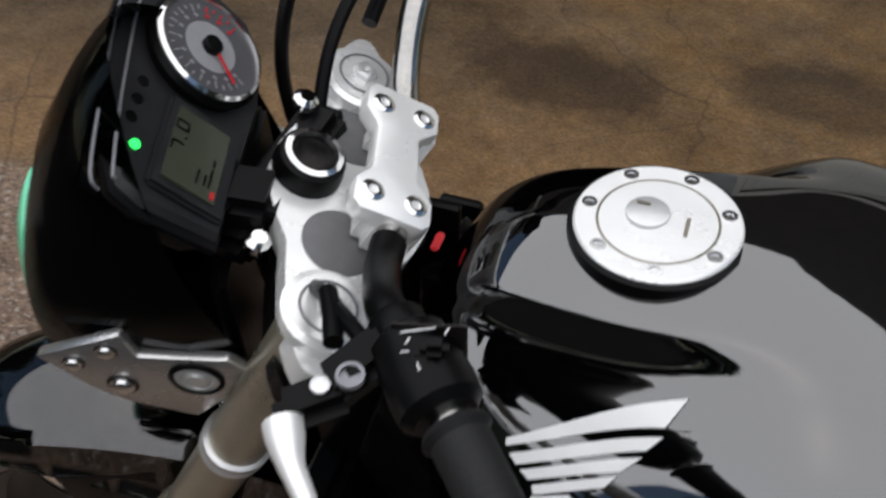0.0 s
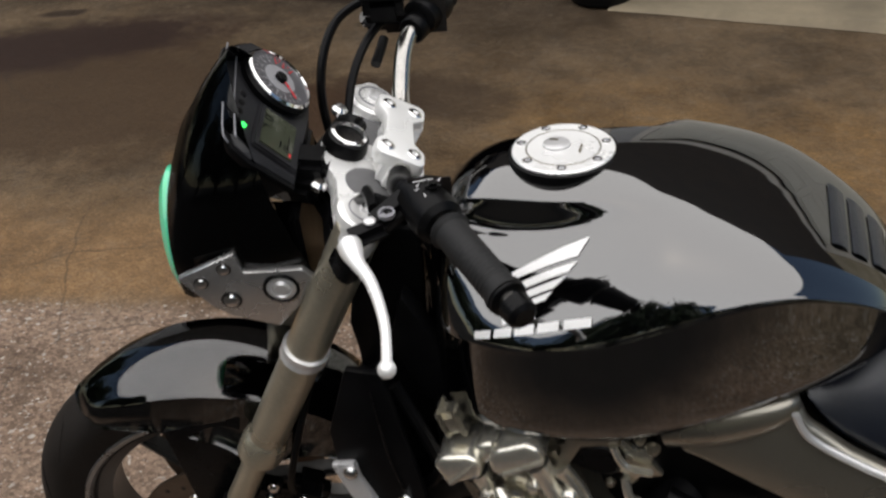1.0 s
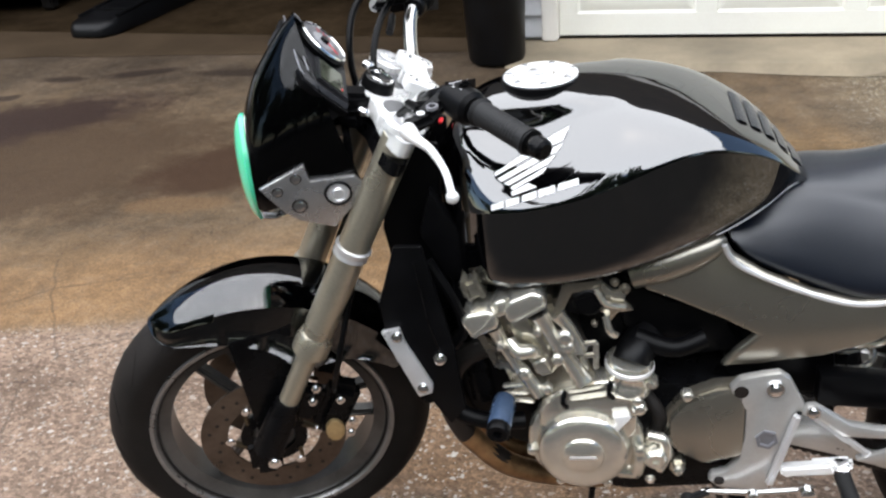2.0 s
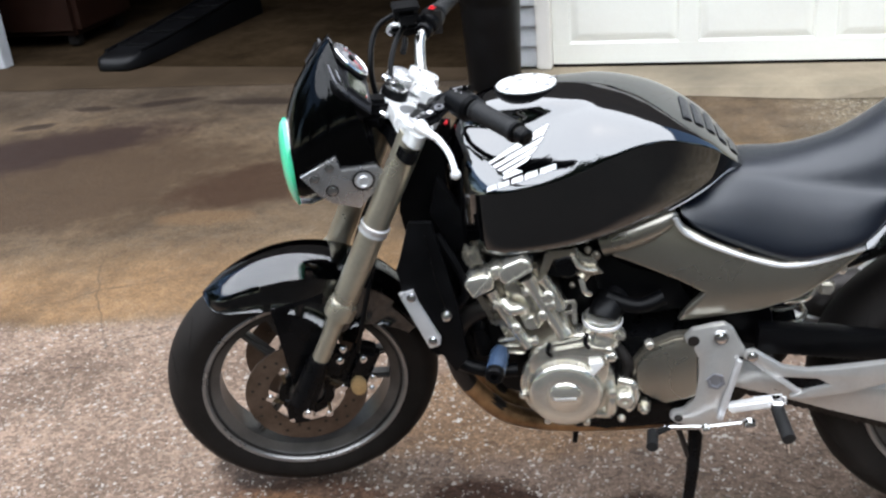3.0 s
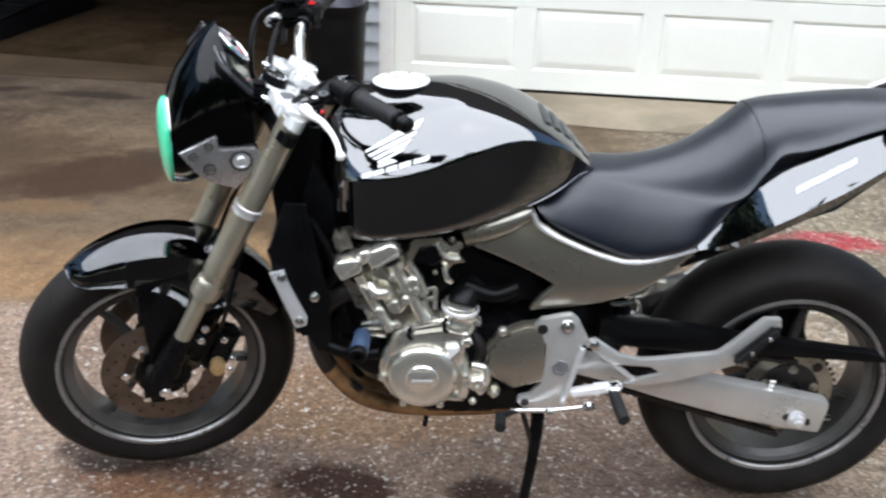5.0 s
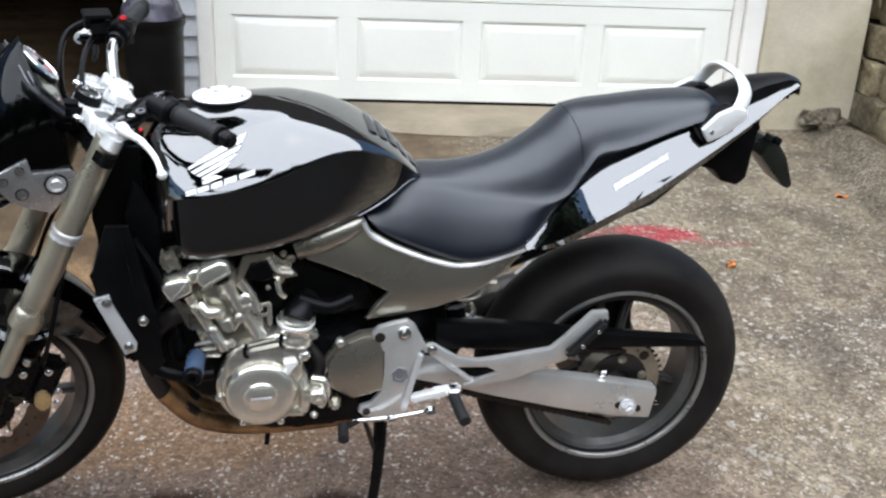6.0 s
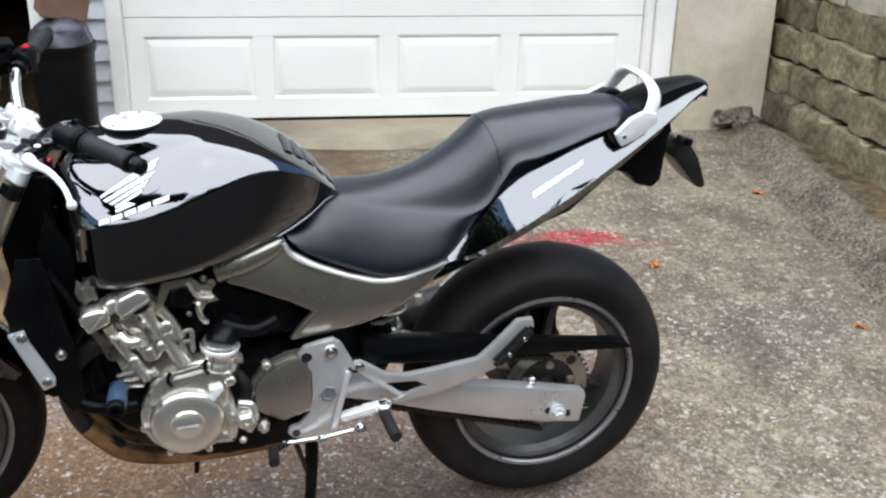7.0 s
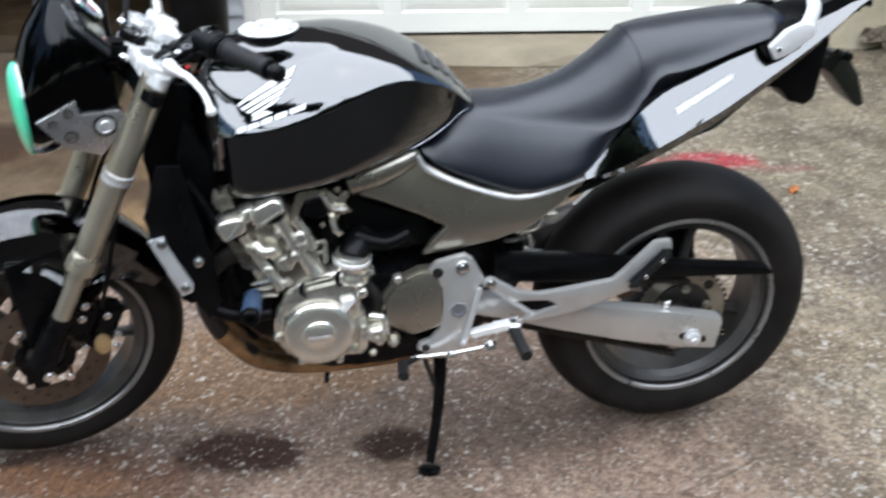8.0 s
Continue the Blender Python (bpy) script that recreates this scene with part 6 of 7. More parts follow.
def build_engine():
    case = [(0.50, 0.46), (0.49, 0.36), (0.53, 0.30), (0.66, 0.285), (0.80, 0.30), (0.86, 0.36), (0.86, 0.50), (0.78, 0.52), (0.70, 0.52), (0.60, 0.51)]
    eng = part("engine", plate(case, -0.135, 0.135, 0.02), BLACKMETAL, bike, "silver inline four engine with cast covers")
    up, ax = Vector((-0.36, 0, 0.933)), Vector((0.933, 0, 0.36))
    R = Matrix((ax, (0, 1, 0), up)).transposed()
    base = Vector((0.53, 0, 0.52))

    def at(a, h, v=0.0):
        return base + ax * a + up * h + Vector((0, v, 0))

    def block(name, a, h, sa, sh, v0, v1, mat, bevel=0.006, label=""):
        return part(name, box((sa, abs(v1 - v0), sh), at(a, h, (v0 + v1) / 2), bevel, R), mat, eng, label)
    block("cylinder_block", 0.0, 0.055, 0.135, 0.15, -0.145, 0.145, ENGINEDARK, 0.01, "cast cylinder block")
    block("cylinder_head", -0.008, 0.135, 0.15, 0.05, -0.150, 0.150, ENGINEDARK, 0.01, "cast cylinder head")
    for s in (-1, 1):
        f = 0.150 * s

        def side_plate(name, ol, v0, v1, mat, bevel=0.006, parent=eng, label="", segments=3):
            return part(name, plate(ol, s * v0, s * v1, bevel, segments=segments), mat, parent, label)
        # cam end covers: two rounded caps with a bridge, each over a black disc for its shaded half round recess
        for ol, d in (([(0.386, 0.662), (0.396, 0.676), (0.431, 0.685), (0.445, 0.676), (0.447, 0.653), (0.404, 0.630)], 0.186), ([(0.455, 0.690), (0.464, 0.704), (0.501, 0.722), (0.516, 0.716), (0.524, 0.697), (0.470, 0.663), (0.458, 0.672)], 0.190), ([(0.430, 0.678), (0.440, 0.692), (0.460, 0.700), (0.468, 0.676), (0.446, 0.660)], 0.172)):
            cap = side_plate("cam_end_cover", ol, 0.12, d, ENGINE, 0.011, label="rounded silver cam end cover")
            (u0, w0), (u1, w1) = ol[-1] if d == 0.186 else ol[-2], ol[3] if d == 0.186 else ol[-3]
            part("cover_lip", bar((u0 + 0.002, s * d, w0 + 0.006), (u1 - 0.002, s * d, w1 + 0.004), 0.006, 0.008, 0.003), ENGINE, cap)
        for u, w in ((0.432, 0.637), (0.502, 0.672)):
            part("cam_dark_disc", disc((u, s * 0.150, w), (0, s, 0), 0.015, 0.018, 20), SATIN, eng)
        # upright castings: two ribs, a rounded jacket with a bent boss between them, a flank behind
        for pts, r in (([(0.437, 0.640), (0.452, 0.606), (0.486, 0.548), (0.508, 0.515)], 0.0125), ([(0.508, 0.668), (0.530, 0.625), (0.563, 0.565), (0.577, 0.540)], 0.0150), ([(0.536, 0.668), (0.556, 0.640), (0.572, 0.600)], 0.0115)):
            part("casting_rib", tube([(u, f + 0.012 * s, w) for u, w in pts], [(0, r * 1.15), (0.3, r * 0.9), (0.7, r), (1, r * 1.2)], 10, 6), ENGINE, eng)
        side_plate("water_jacket", [(0.456, 0.648), (0.488, 0.664), (0.510, 0.634), (0.545, 0.572), (0.528, 0.544), (0.505, 0.545), (0.470, 0.600)], 0.13, 0.158, ENGINEMID, 0.010, label="rounded casting between the ribs")
        part("jacket_boss", tube([(0.462, f + 0.016 * s, 0.622), (0.474, f + 0.026 * s, 0.606), (0.494, f + 0.024 * s, 0.604), (0.506, f + 0.012 * s, 0.590)], [(0, 0.009), (0.4, 0.013), (1, 0.009)], 12, 5), ENGINE, eng)
        part("jacket_pad", box((0.030, 0.016, 0.036), (0.513, f + 0.012 * s, 0.568), 0.007, R, segments=3), ENGINE, eng)
        for u, w, r in ((0.506, 0.641, 0.008), (0.549, 0.630, 0.012), (0.538, 0.588, 0.010), (0.484, 0.559, 0.010), (0.448, 0.613, 0.008), (0.553, 0.612, 0.009), (0.520, 0.530, 0.008)):
            part("engine_bolt", lathe([(0, r * 1.1), (0.010, r * 1.1), (0.012, r * 0.9), (0.016, r * 0.75), (0.017, 0.0)], (u, f + 0.014 * s, w), (0, s, 0), 16), ENGINE, eng)
        part("front_web", joined(bar((0.408, f - 0.01 * s, 0.640), (0.446, f - 0.01 * s, 0.552), 0.02, 0.030, 0.006, up=(0, 1, 0)), bar((0.420, f, 0.600), (0.450, f, 0.590), 0.02, 0.012, 0.004, up=(0, 1, 0)), bar((0.432, f, 0.572), (0.462, f, 0.560), 0.02, 0.010, 0.004, up=(0, 1, 0))), ENGINEDARK, eng)
        part("rear_bracket", joined(bar((0.572, f, 0.600), (0.582, f, 0.552), 0.010, 0.006, 0.002, up=(0, 1, 0)), bar((0.597, f, 0.607), (0.598, f, 0.556), 0.010, 0.006, 0.002, up=(0, 1, 0)), bar((0.570, f, 0.602), (0.600, f, 0.608), 0.010, 0.006, 0.002, up=(0, 1, 0)), bar((0.578, f, 0.580), (0.598, f, 0.584), 0.010, 0.005, 0.002, up=(0, 1, 0))), ENGINE, eng)
        part("plug_cap", joined(box((0.034, 0.03, 0.034), (0.404, f - 0.005 * s, 0.706), 0.006, R), box((0.008, 0.036, 0.042), (0.396, f - 0.005 * s, 0.706), 0.003, R), box((0.008, 0.036, 0.042), (0.416, f - 0.005 * s, 0.712), 0.003, R)), ENGINEMID, eng)
        # three bright pipes that fan out below the ribs
        for a, b in (((0.446, 0.518), (0.484, 0.532)), ((0.448, 0.506), (0.492, 0.515)), ((0.452, 0.494), (0.500, 0.497))):
            part("cooling_rib", bar((a[0], f, a[1]), (b[0], f + 0.012 * s, b[1]), 0.014, 0.0065, 0.003), ENGINE, eng)
    # alternator cover: a stepped round dome on a flange, and a shouldered casting over it
    c = Vector((0.578, -0.146, 0.408))
    cov = part("alternator_cover", lathe([(-0.01, 0.079), (0.016, 0.079), (0.020, 0.0765), (0.034, 0.0740), (0.040, 0.0700), (0.043, 0.0620), (0.044, 0.046), (0.044, 0.0)], c, SIDE, 64), ENGINE, eng, "round silver alternator cover", 50)
    part("cover_boss", lathe([(0.042, 0.0355), (0.047, 0.0345), (0.0500, 0.0310), (0.0505, 0.0)], c + Vector((0.0, 0, 0.001)), SIDE, 40), ENGINE, cov)
    part("cover_mark", box((0.044, 0.0012, 0.005), c + Vector((0.0, -0.0508, 0.001)), 0.0005, Euler((0, -0.05, 0)).to_matrix()), ALU, cov, "plain raised name bar")
    part("cover_flange", lathe([(-0.012, 0.096), (0.008, 0.096), (0.013, 0.092), (0.014, 0.078)], c + Vector((0.004, 0, 0.006)), SIDE, 56), ENGINE, cov, "wider flange behind the cover", 50)
    crown = part("cover_crown", plate([(0.504, 0.450), (0.506, 0.486), (0.516, 0.508), (0.545, 0.524), (0.570, 0.532), (0.612, 0.545), (0.660, 0.526), (0.668, 0.505), (0.666, 0.440), (0.640, 0.40), (0.56, 0.42)], -0.168, -0.120, 0.012, segments=3), ENGINE, cov, "upper casting of the cover")
    # whiter metal than the cover, to put the facet's highlight into its colour
    part("cover_facet", plate([(0.604, 0.432), (0.616, 0.430), (0.655, 0.480), (0.650, 0.487), (0.624, 0.482), (0.632, 0.470)], -0.182, -0.160, 0.004), ALUWHITE, cov, "bevelled lug in whiter metal for its highlight")
    for a, b in (((0.545, 0.520), (0.610, 0.536)), ((0.556, 0.508), (0.625, 0.522)), ((0.612, 0.520), (0.662, 0.512)), ((0.508, 0.478), (0.522, 0.506))):
        part("crown_step", bar((a[0], -0.168, a[1]), (b[0], -0.168, b[1]), 0.014, 0.008, 0.0035), ENGINE, crown)
    for k in (0, 1, 4, 5, 6):
        a = radians(-12 + 51 * k)
        part("cover_bolt", lathe([(0, 0.0085), (0.014, 0.0085), (0.017, 0.0065), (0.018, 0.0)], c + Vector((0.004 + 0.092 * math.cos(a), -0.006, 0.006 + 0.092 * math.sin(a))), SIDE, 14), ENGINE, cov)
    # stepped neck with a hose over it
    st = part("water_neck", lathe([(0, 0.041), (0.018, 0.041), (0.022, 0.0375), (0.040, 0.0370), (0.044, 0.0385), (0.054, 0.0385), (0.060, 0.034)], (0.648, -0.132, 0.512), (0.08, -0.10, 1), 32), ENGINE, eng, "stepped silver water neck", 45)
    part("neck_band", lathe([(0.042, 0.0380), (0.044, 0.0400), (0.051, 0.0400), (0.053, 0.0380)], (0.648, -0.132, 0.512), (0.08, -0.10, 1), 32, closed=True), ALUWHITE, st, "bright hose clip")
    part("neck_lug", box((0.026, 0.03, 0.02), (0.684, -0.150, 0.535), 0.006, Euler((0, 0.6, 0)).to_matrix()), ENGINE, st)
    part("neck_hose", tube([(0.654, -0.139, 0.564), (0.660, -0.128, 0.576), (0.680, -0.095, 0.585)], 0.031, 16, 6), BINPLASTIC, st, "black hose on the neck")
    for u, w in ((0.549, 0.512), (0.622, 0.533)):
        part("cable_guide", tube([(u, -0.176, w + 0.018), (u - 0.004, -0.184, w), (u + 0.003, -0.180, w - 0.012)], 0.0045, 8, 4), BLACKMETAL, eng)
    for u, w, r in ((0.668, 0.492, 0.012), (0.664, 0.508, 0.009), (0.742, 0.520, 0.010)):
        part("case_bolt", lathe([(0, r), (0.012, r), (0.016, r * 0.7), (0.017, 0.0)], (u, -0.160, w), SIDE, 14), ENGINE, eng)
    # output sprocket cover
    ol = [(0.835, 0.528), (0.79, 0.522), (0.742, 0.500), (0.718, 0.466), (0.718, 0.43), (0.732, 0.402), (0.775, 0.377), (0.838, 0.397)]
    sc = part("sprocket_cover", plate(ol, -0.145, -0.166, 0.007), TITAN, eng, "grey sprocket cover")
    part("cover_rim", plate([(0.835, 0.534), (0.788, 0.528), (0.737, 0.505), (0.711, 0.468), (0.711, 0.428), (0.727, 0.397), (0.775, 0.371), (0.838, 0.391)], -0.128, -0.150, 0.004), ENGINEDARK, sc)
    # gear linkage castings below
    for pts, r in (([(0.665, -0.15, 0.425), (0.672, -0.165, 0.39), (0.668, -0.16, 0.355)], 0.012), ([(0.685, -0.16, 0.43), (0.71, -0.165, 0.425), (0.715, -0.165, 0.39)], 0.010), ([(0.64, -0.15, 0.345), (0.67, -0.16, 0.352)], 0.012)):
        part("gear_linkage", tube(pts, r, 10, 5), ENGINE, eng)
    part("gear_box_lug", joined(box((0.04, 0.04, 0.05), (0.692, -0.145, 0.40), 0.010), box((0.025, 0.03, 0.03), (0.735, -0.15, 0.365), 0.006)), ENGINEMID, eng)
    part("clutch_slave", joined(box((0.052, 0.03, 0.046), (0.697, -0.158, 0.392), 0.008, Euler((0, 0.35, 0)).to_matrix()), lathe([(0, 0.021), (0.012, 0.020), (0.018, 0.014), (0.018, 0.006), (0.012, 0.005)], (0.697, -0.165, 0.393), SIDE, 20)), ENGINE, eng, "small cast clutch housing")
    for u, w, r in ((0.672, 0.405, 0.011), (0.705, 0.372, 0.010), (0.735, 0.365, 0.009), (0.69, 0.345, 0.008)):
        part("case_bolt", bolt((u, -0.166, w), SIDE, r * 0.75, 0.010), ENGINE, eng)
    part("sump", plate([(0.50, 0.35), (0.53, 0.295), (0.60, 0.262), (0.74, 0.265), (0.80, 0.305), (0.78, 0.36)], -0.10, 0.10, 0.02), HEADERDARK, eng, "dark oil sump")
    # throttle bodies and hoses
    th = part("throttle_body", joined(box((0.075, 0.3, 0.07), (0.60, 0, 0.685), 0.015, Euler((0, 0.5, 0)).to_matrix()), lathe([(0, 0.026), (0.02, 0.026), (0.025, 0.02)], (0.585, -0.14, 0.69), SIDE, 16)), BLACKMETAL, bike, "dark throttle bodies under the tank")
    for du, dw, r in ((0.01, 0.005, 0.008), (0.035, 0.018, 0.009), (0.03, -0.012, 0.007), (-0.005, 0.03, 0.006), (0.02, 0.03, 0.007), (-0.01, -0.045, 0.006)):
        part("throttle_screw", bolt((0.605 + du, -0.150, 0.69 + dw), SIDE, r * 0.75, 0.008), ENGINEDARK, th)
    part("throttle_bracket", plate([(0.545, 0.722), (0.60, 0.728), (0.605, 0.716), (0.56, 0.706), (0.540, 0.66), (0.530, 0.665)], -0.160, -0.163, 0.001), ENGINEDARK, th)
    part("throttle_quadrant", plate([(0.592, 0.702), (0.606, 0.722), (0.622, 0.706), (0.645, 0.712), (0.640, 0.690), (0.655, 0.672), (0.630, 0.668), (0.618, 0.648), (0.608, 0.668), (0.588, 0.672)], -0.158, -0.146, 0.003), ENGINEMID, th, "cast throttle quadrant")
    part("throttle_link", tube([(0.596, -0.164, 0.715), (0.612, -0.168, 0.690), (0.642, -0.166, 0.684)], 0.005, 8, 4), ENGINE, th)
    part("throttle_spring", tube([(0.612, -0.162, 0.665), (0.618, -0.166, 0.640), (0.628, -0.16, 0.628)], 0.006, 8, 4), ENGINE, th)
    part("throttle_plate", box((0.05, 0.006, 0.045), (0.575, -0.155, 0.685), 0.004, Euler((0, 0.3, 0)).to_matrix()), SATIN, th)
    part("air_box", plate([(0.62, 0.72), (0.70, 0.66), (0.80, 0.63), (0.84, 0.56), (0.72, 0.54), (0.64, 0.60)], -0.10, 0.10, 0.02), SATIN, bike, "black air box behind the cylinders")
    # added black backing for the gap between throttle and air box
    part("intake_filler", plate([(0.56, 0.745), (0.72, 0.69), (0.75, 0.56), (0.67, 0.49), (0.57, 0.56)], -0.09, 0.06, 0.02), SATIN, bike, "black plate added to fill the dark gap behind the throttle")
    part("rubber_hose", tube([(0.66, -0.12, 0.60), (0.72, -0.13, 0.585), (0.77, -0.12, 0.60)], 0.016, 12, 8), SATIN, bike, "thick black rubber hose")
    part("rubber_hose", tube([(0.675, -0.13, 0.50), (0.70, -0.15, 0.47), (0.70, -0.14, 0.43), (0.68, -0.12, 0.39)], 0.012, 12, 8), RUBBER, bike, "black rubber hose")
    # added plate that hides the ground and darkens the gap here
    part("pivot_filler", plate([(0.80, 0.60), (0.98, 0.60), (1.00, 0.46), (0.97, 0.43), (0.82, 0.43)], -0.06, 0.06, 0.01), SATIN, bike, "black plate added to fill the dark gap behind the pivot plates")
    return eng


def build_exhaust():
    for k, v in enumerate((-0.115, -0.04, 0.04, 0.115)):
        pts = [(0.44, v, 0.585), (0.375, v, 0.545), (0.348, v * 0.98, 0.47), (0.375, v * 0.9, 0.38), (0.44, v * 0.75, 0.30), (0.53, v * 0.6, 0.262), (0.66, v * 0.45, 0.25), (0.80, v * 0.3, 0.25)]
        h = part("exhaust_header", tube(pts[3:], 0.021, 14, 10), HEADER, bike, "heat stained bronze exhaust header pipe")
        part("header_clamp", lathe([(-0.012, 0.027), (0.012, 0.027)], pts[0], Vector(pts[1]) - Vector(pts[0]), 16), BLACKMETAL, h)
        part("header_shield", tube(pts[:5], 0.0200, 14, 8), HEADERDARK, h, "darkened upper pipe")
    part("collector", tube([(0.78, -0.02, 0.25), (0.90, 0.03, 0.26), (1.02, 0.10, 0.32)], 0.034, 16, 8), HEADERDARK, bike, "dark exhaust collector")
    part("silencer", tube([(1.02, 0.10, 0.32), (1.10, 0.155, 0.40), (1.20, 0.17, 0.44), (1.50, 0.18, 0.52)], [(0, 0.03), (0.3, 0.04), (0.45, 0.055), (1, 0.055)], 20, 8), HEADERDARK, bike, "dark exhaust silencer on the far side")


def build_radiator():
    c = Vector((0.305, 0, 0.60))
    rad = part("radiator", box((0.045, 0.36, 0.215), c, 0.01, Euler((0, radians(-17), 0)).to_matrix()), BLACKMETAL, bike, "black radiator")
    for i in range(20):
        w = 0.505 + 0.01 * i
        part("cooling_fin", box((0.006, 0.33, 0.0025), (0.284 + (0.62 - w) * 0.3, 0, w), 0), ENGINEDARK, rad)
    for s in (-1, 1):
        part("radiator_shroud", plate([(0.292, 0.80), (0.335, 0.80), (0.375, 0.62), (0.388, 0.50), (0.362, 0.466), (0.336, 0.508), (0.308, 0.575), (0.266, 0.652), (0.262, 0.70)], s * 0.178, s * 0.19, 0.004), SATIN, bike, "black radiator side cover")
        br = part("radiator_bracket", plate([(0.262, 0.652), (0.292, 0.660), (0.298, 0.635), (0.338, 0.552), (0.336, 0.536), (0.314, 0.528)], s * 0.19, s * 0.20, 0.003), ALU, bike, "pale aluminium radiator bracket")
        for u, w in ((0.287, 0.645), (0.322, 0.547)):
            part("bracket_bolt", bolt((u, s * 0.20, w), (0, s, 0), 0.007, 0.006), CHROME, br)
    # added plates, outlined from the camera's view, that darken this gap
    for s in (-1, 1):
        part("steering_filler", plate([(0.272, 0.915), (0.352, 0.915), (0.352, 0.80), (0.372, 0.62), (0.31, 0.60), (0.262, 0.640), (0.260, 0.720), (0.252, 0.765), (0.262, 0.83)], s * 0.052, s * 0.064, 0.005), SATIN, bike, "black plate added to fill the dark gap beside the steering head")
    part("frame_downtube", tube([(0.36, 0, 0.90), (0.375, -0.05, 0.78), (0.39, -0.09, 0.62), (0.41, -0.10, 0.46)], 0.022, 12, 6), BLACKMETAL, bike, "black frame tube")
    for s in (-1, 1):
        sl = part("frame_slider", lathe([(0, 0.0175), (0.004, 0.0195), (0.066, 0.0195), (0.068, 0.0185)], (0.450, s * 0.165, 0.500), (-0.08, s, -0.06), 24), SLIDER, bike, "black round frame slider, tinted for the blue sky it reflects")
        part("slider_cap", lathe([(0.066, 0.0190), (0.080, 0.0190), (0.084, 0.016), (0.084, 0.008), (0.074, 0.007)], (0.450, s * 0.165, 0.500), (-0.08, s, -0.06), 24), SATIN, sl, "black slider end")
    part("radiator_hose", tube([(0.338, -0.150, 0.545), (0.345, -0.155, 0.505), (0.372, -0.160, 0.470), (0.425, -0.160, 0.452), (0.480, -0.15, 0.448)], 0.015, 12, 8), SATIN, bike, "thick black coolant hose")
    # added backing plate that makes the gap before the engine black
    part("belly_filler", plate([(0.375, 0.60), (0.47, 0.58), (0.52, 0.47), (0.515, 0.345), (0.455, 0.365), (0.392, 0.42), (0.365, 0.50)], -0.105, 0.105, 0.015), SATIN, bike, "black plate added to fill the dark gap before the crankcase")
    part("control_cable", tube([(0.322, -0.194, 0.775), (0.330, -0.197, 0.73), (0.338, -0.195, 0.67), (0.352, -0.19, 0.61)], 0.0013, 6, 6), BLACKMETAL, bike, "thin black cable")
    part("side_bolt", bolt((0.352, -0.19, 0.60), SIDE, 0.008, 0.012), CHROME, bike)
    part("radiator_hose", tube([(0.34, -0.16, 0.76), (0.375, -0.17, 0.70), (0.39, -0.165, 0.64), (0.37, -0.16, 0.60)], 0.008, 8, 8), SATIN, bike)


SWING = surface("satin silver alloy", (0.57, 0.56, 0.54), 0.3, 0.65, 0.1, 9, 250, 0.02, rvary=0.08)


def build_frame():
    spine = [(0.37, 0, 0.90), (0.48, 0, 0.80), (0.62, 0, 0.74), (0.80, 0, 0.72), (0.88, 0, 0.60)]
    part("frame_spine", tube(spine, [(0, 0.05), (0.3, 0.06), (1, 0.05)], 14, 6), BLACKMETAL, bike, "black steel backbone frame")
    part("head_tube", tube([Vector((0.285, 0, 0.885)) - STEER_DIR * 0.10, Vector((0.285, 0, 0.885)) + STEER_DIR * 0.06], 0.034, 18, 4, smooth=False), BLACKMETAL, bike, "black steering head")
    for s in (-1, 1):
        part("under_tank_cover", plate([(0.34, 0.86), (0.40, 0.76), (0.60, 0.755), (0.64, 0.74), (0.62, 0.70), (0.46, 0.675), (0.36, 0.70), (0.32, 0.78)], s * 0.085, s * 0.115, 0.01), SATIN, bike, "black cover below the tank")
        part("subframe_rail", tube([(0.86, s * 0.10, 0.66), (1.02, s * 0.10, 0.64), (1.22, s * 0.09, 0.71), (1.50, s * 0.07, 0.88)], 0.013, 10, 8), BLACKMETAL, bike, "black seat subframe tube")
        ol = [(0.808, 0.532), (0.822, 0.550), (0.858, 0.560), (0.883, 0.565), (0.900, 0.553), (0.928, 0.500), (0.912, 0.440), (0.884, 0.330), (0.87, 0.322), (0.80, 0.330), (0.785, 0.343), (0.79, 0.356), (0.812, 0.362), (0.832, 0.388), (0.838, 0.44), (0.836, 0.49), (0.818, 0.512)]
        pl = part("pivot_plate", plate(ol, s * 0.148, s * 0.166, 0.005), SWING, bike, "cast aluminium swingarm pivot plate")
        part("pivot_bolt", lathe([(0, 0.019), (0.004, 0.019), (0.004, 0.013), (0.001, 0.012)], (0.872, s * 0.166, 0.435), (0, s, 0), 6), ALUDARK, pl)
        part("pivot_bolt", joined(lathe([(0, 0.015), (0.006, 0.014)], (0.877, s * 0.166, 0.537), (0, s, 0), 16), bolt((0.877, s * 0.171, 0.537), (0, s, 0), 0.009, 0.007)), CHROME, pl)
        part("plate_hole", disc((0.826, s * 0.1655, 0.527), (0, s, 0), 0.0115, 0.0012, 20), HEADERDARK, pl)
        part("plate_hole", disc((0.803, s * 0.1655, 0.344), (0, s, 0), 0.009, 0.0012, 20), HEADERDARK, pl)
        part("plate_edge", tube([(0.918, s * 0.168, 0.492), (0.905, s * 0.168, 0.43), (0.884, s * 0.168, 0.345)], 0.004, 8, 6), BLACKMETAL, pl)


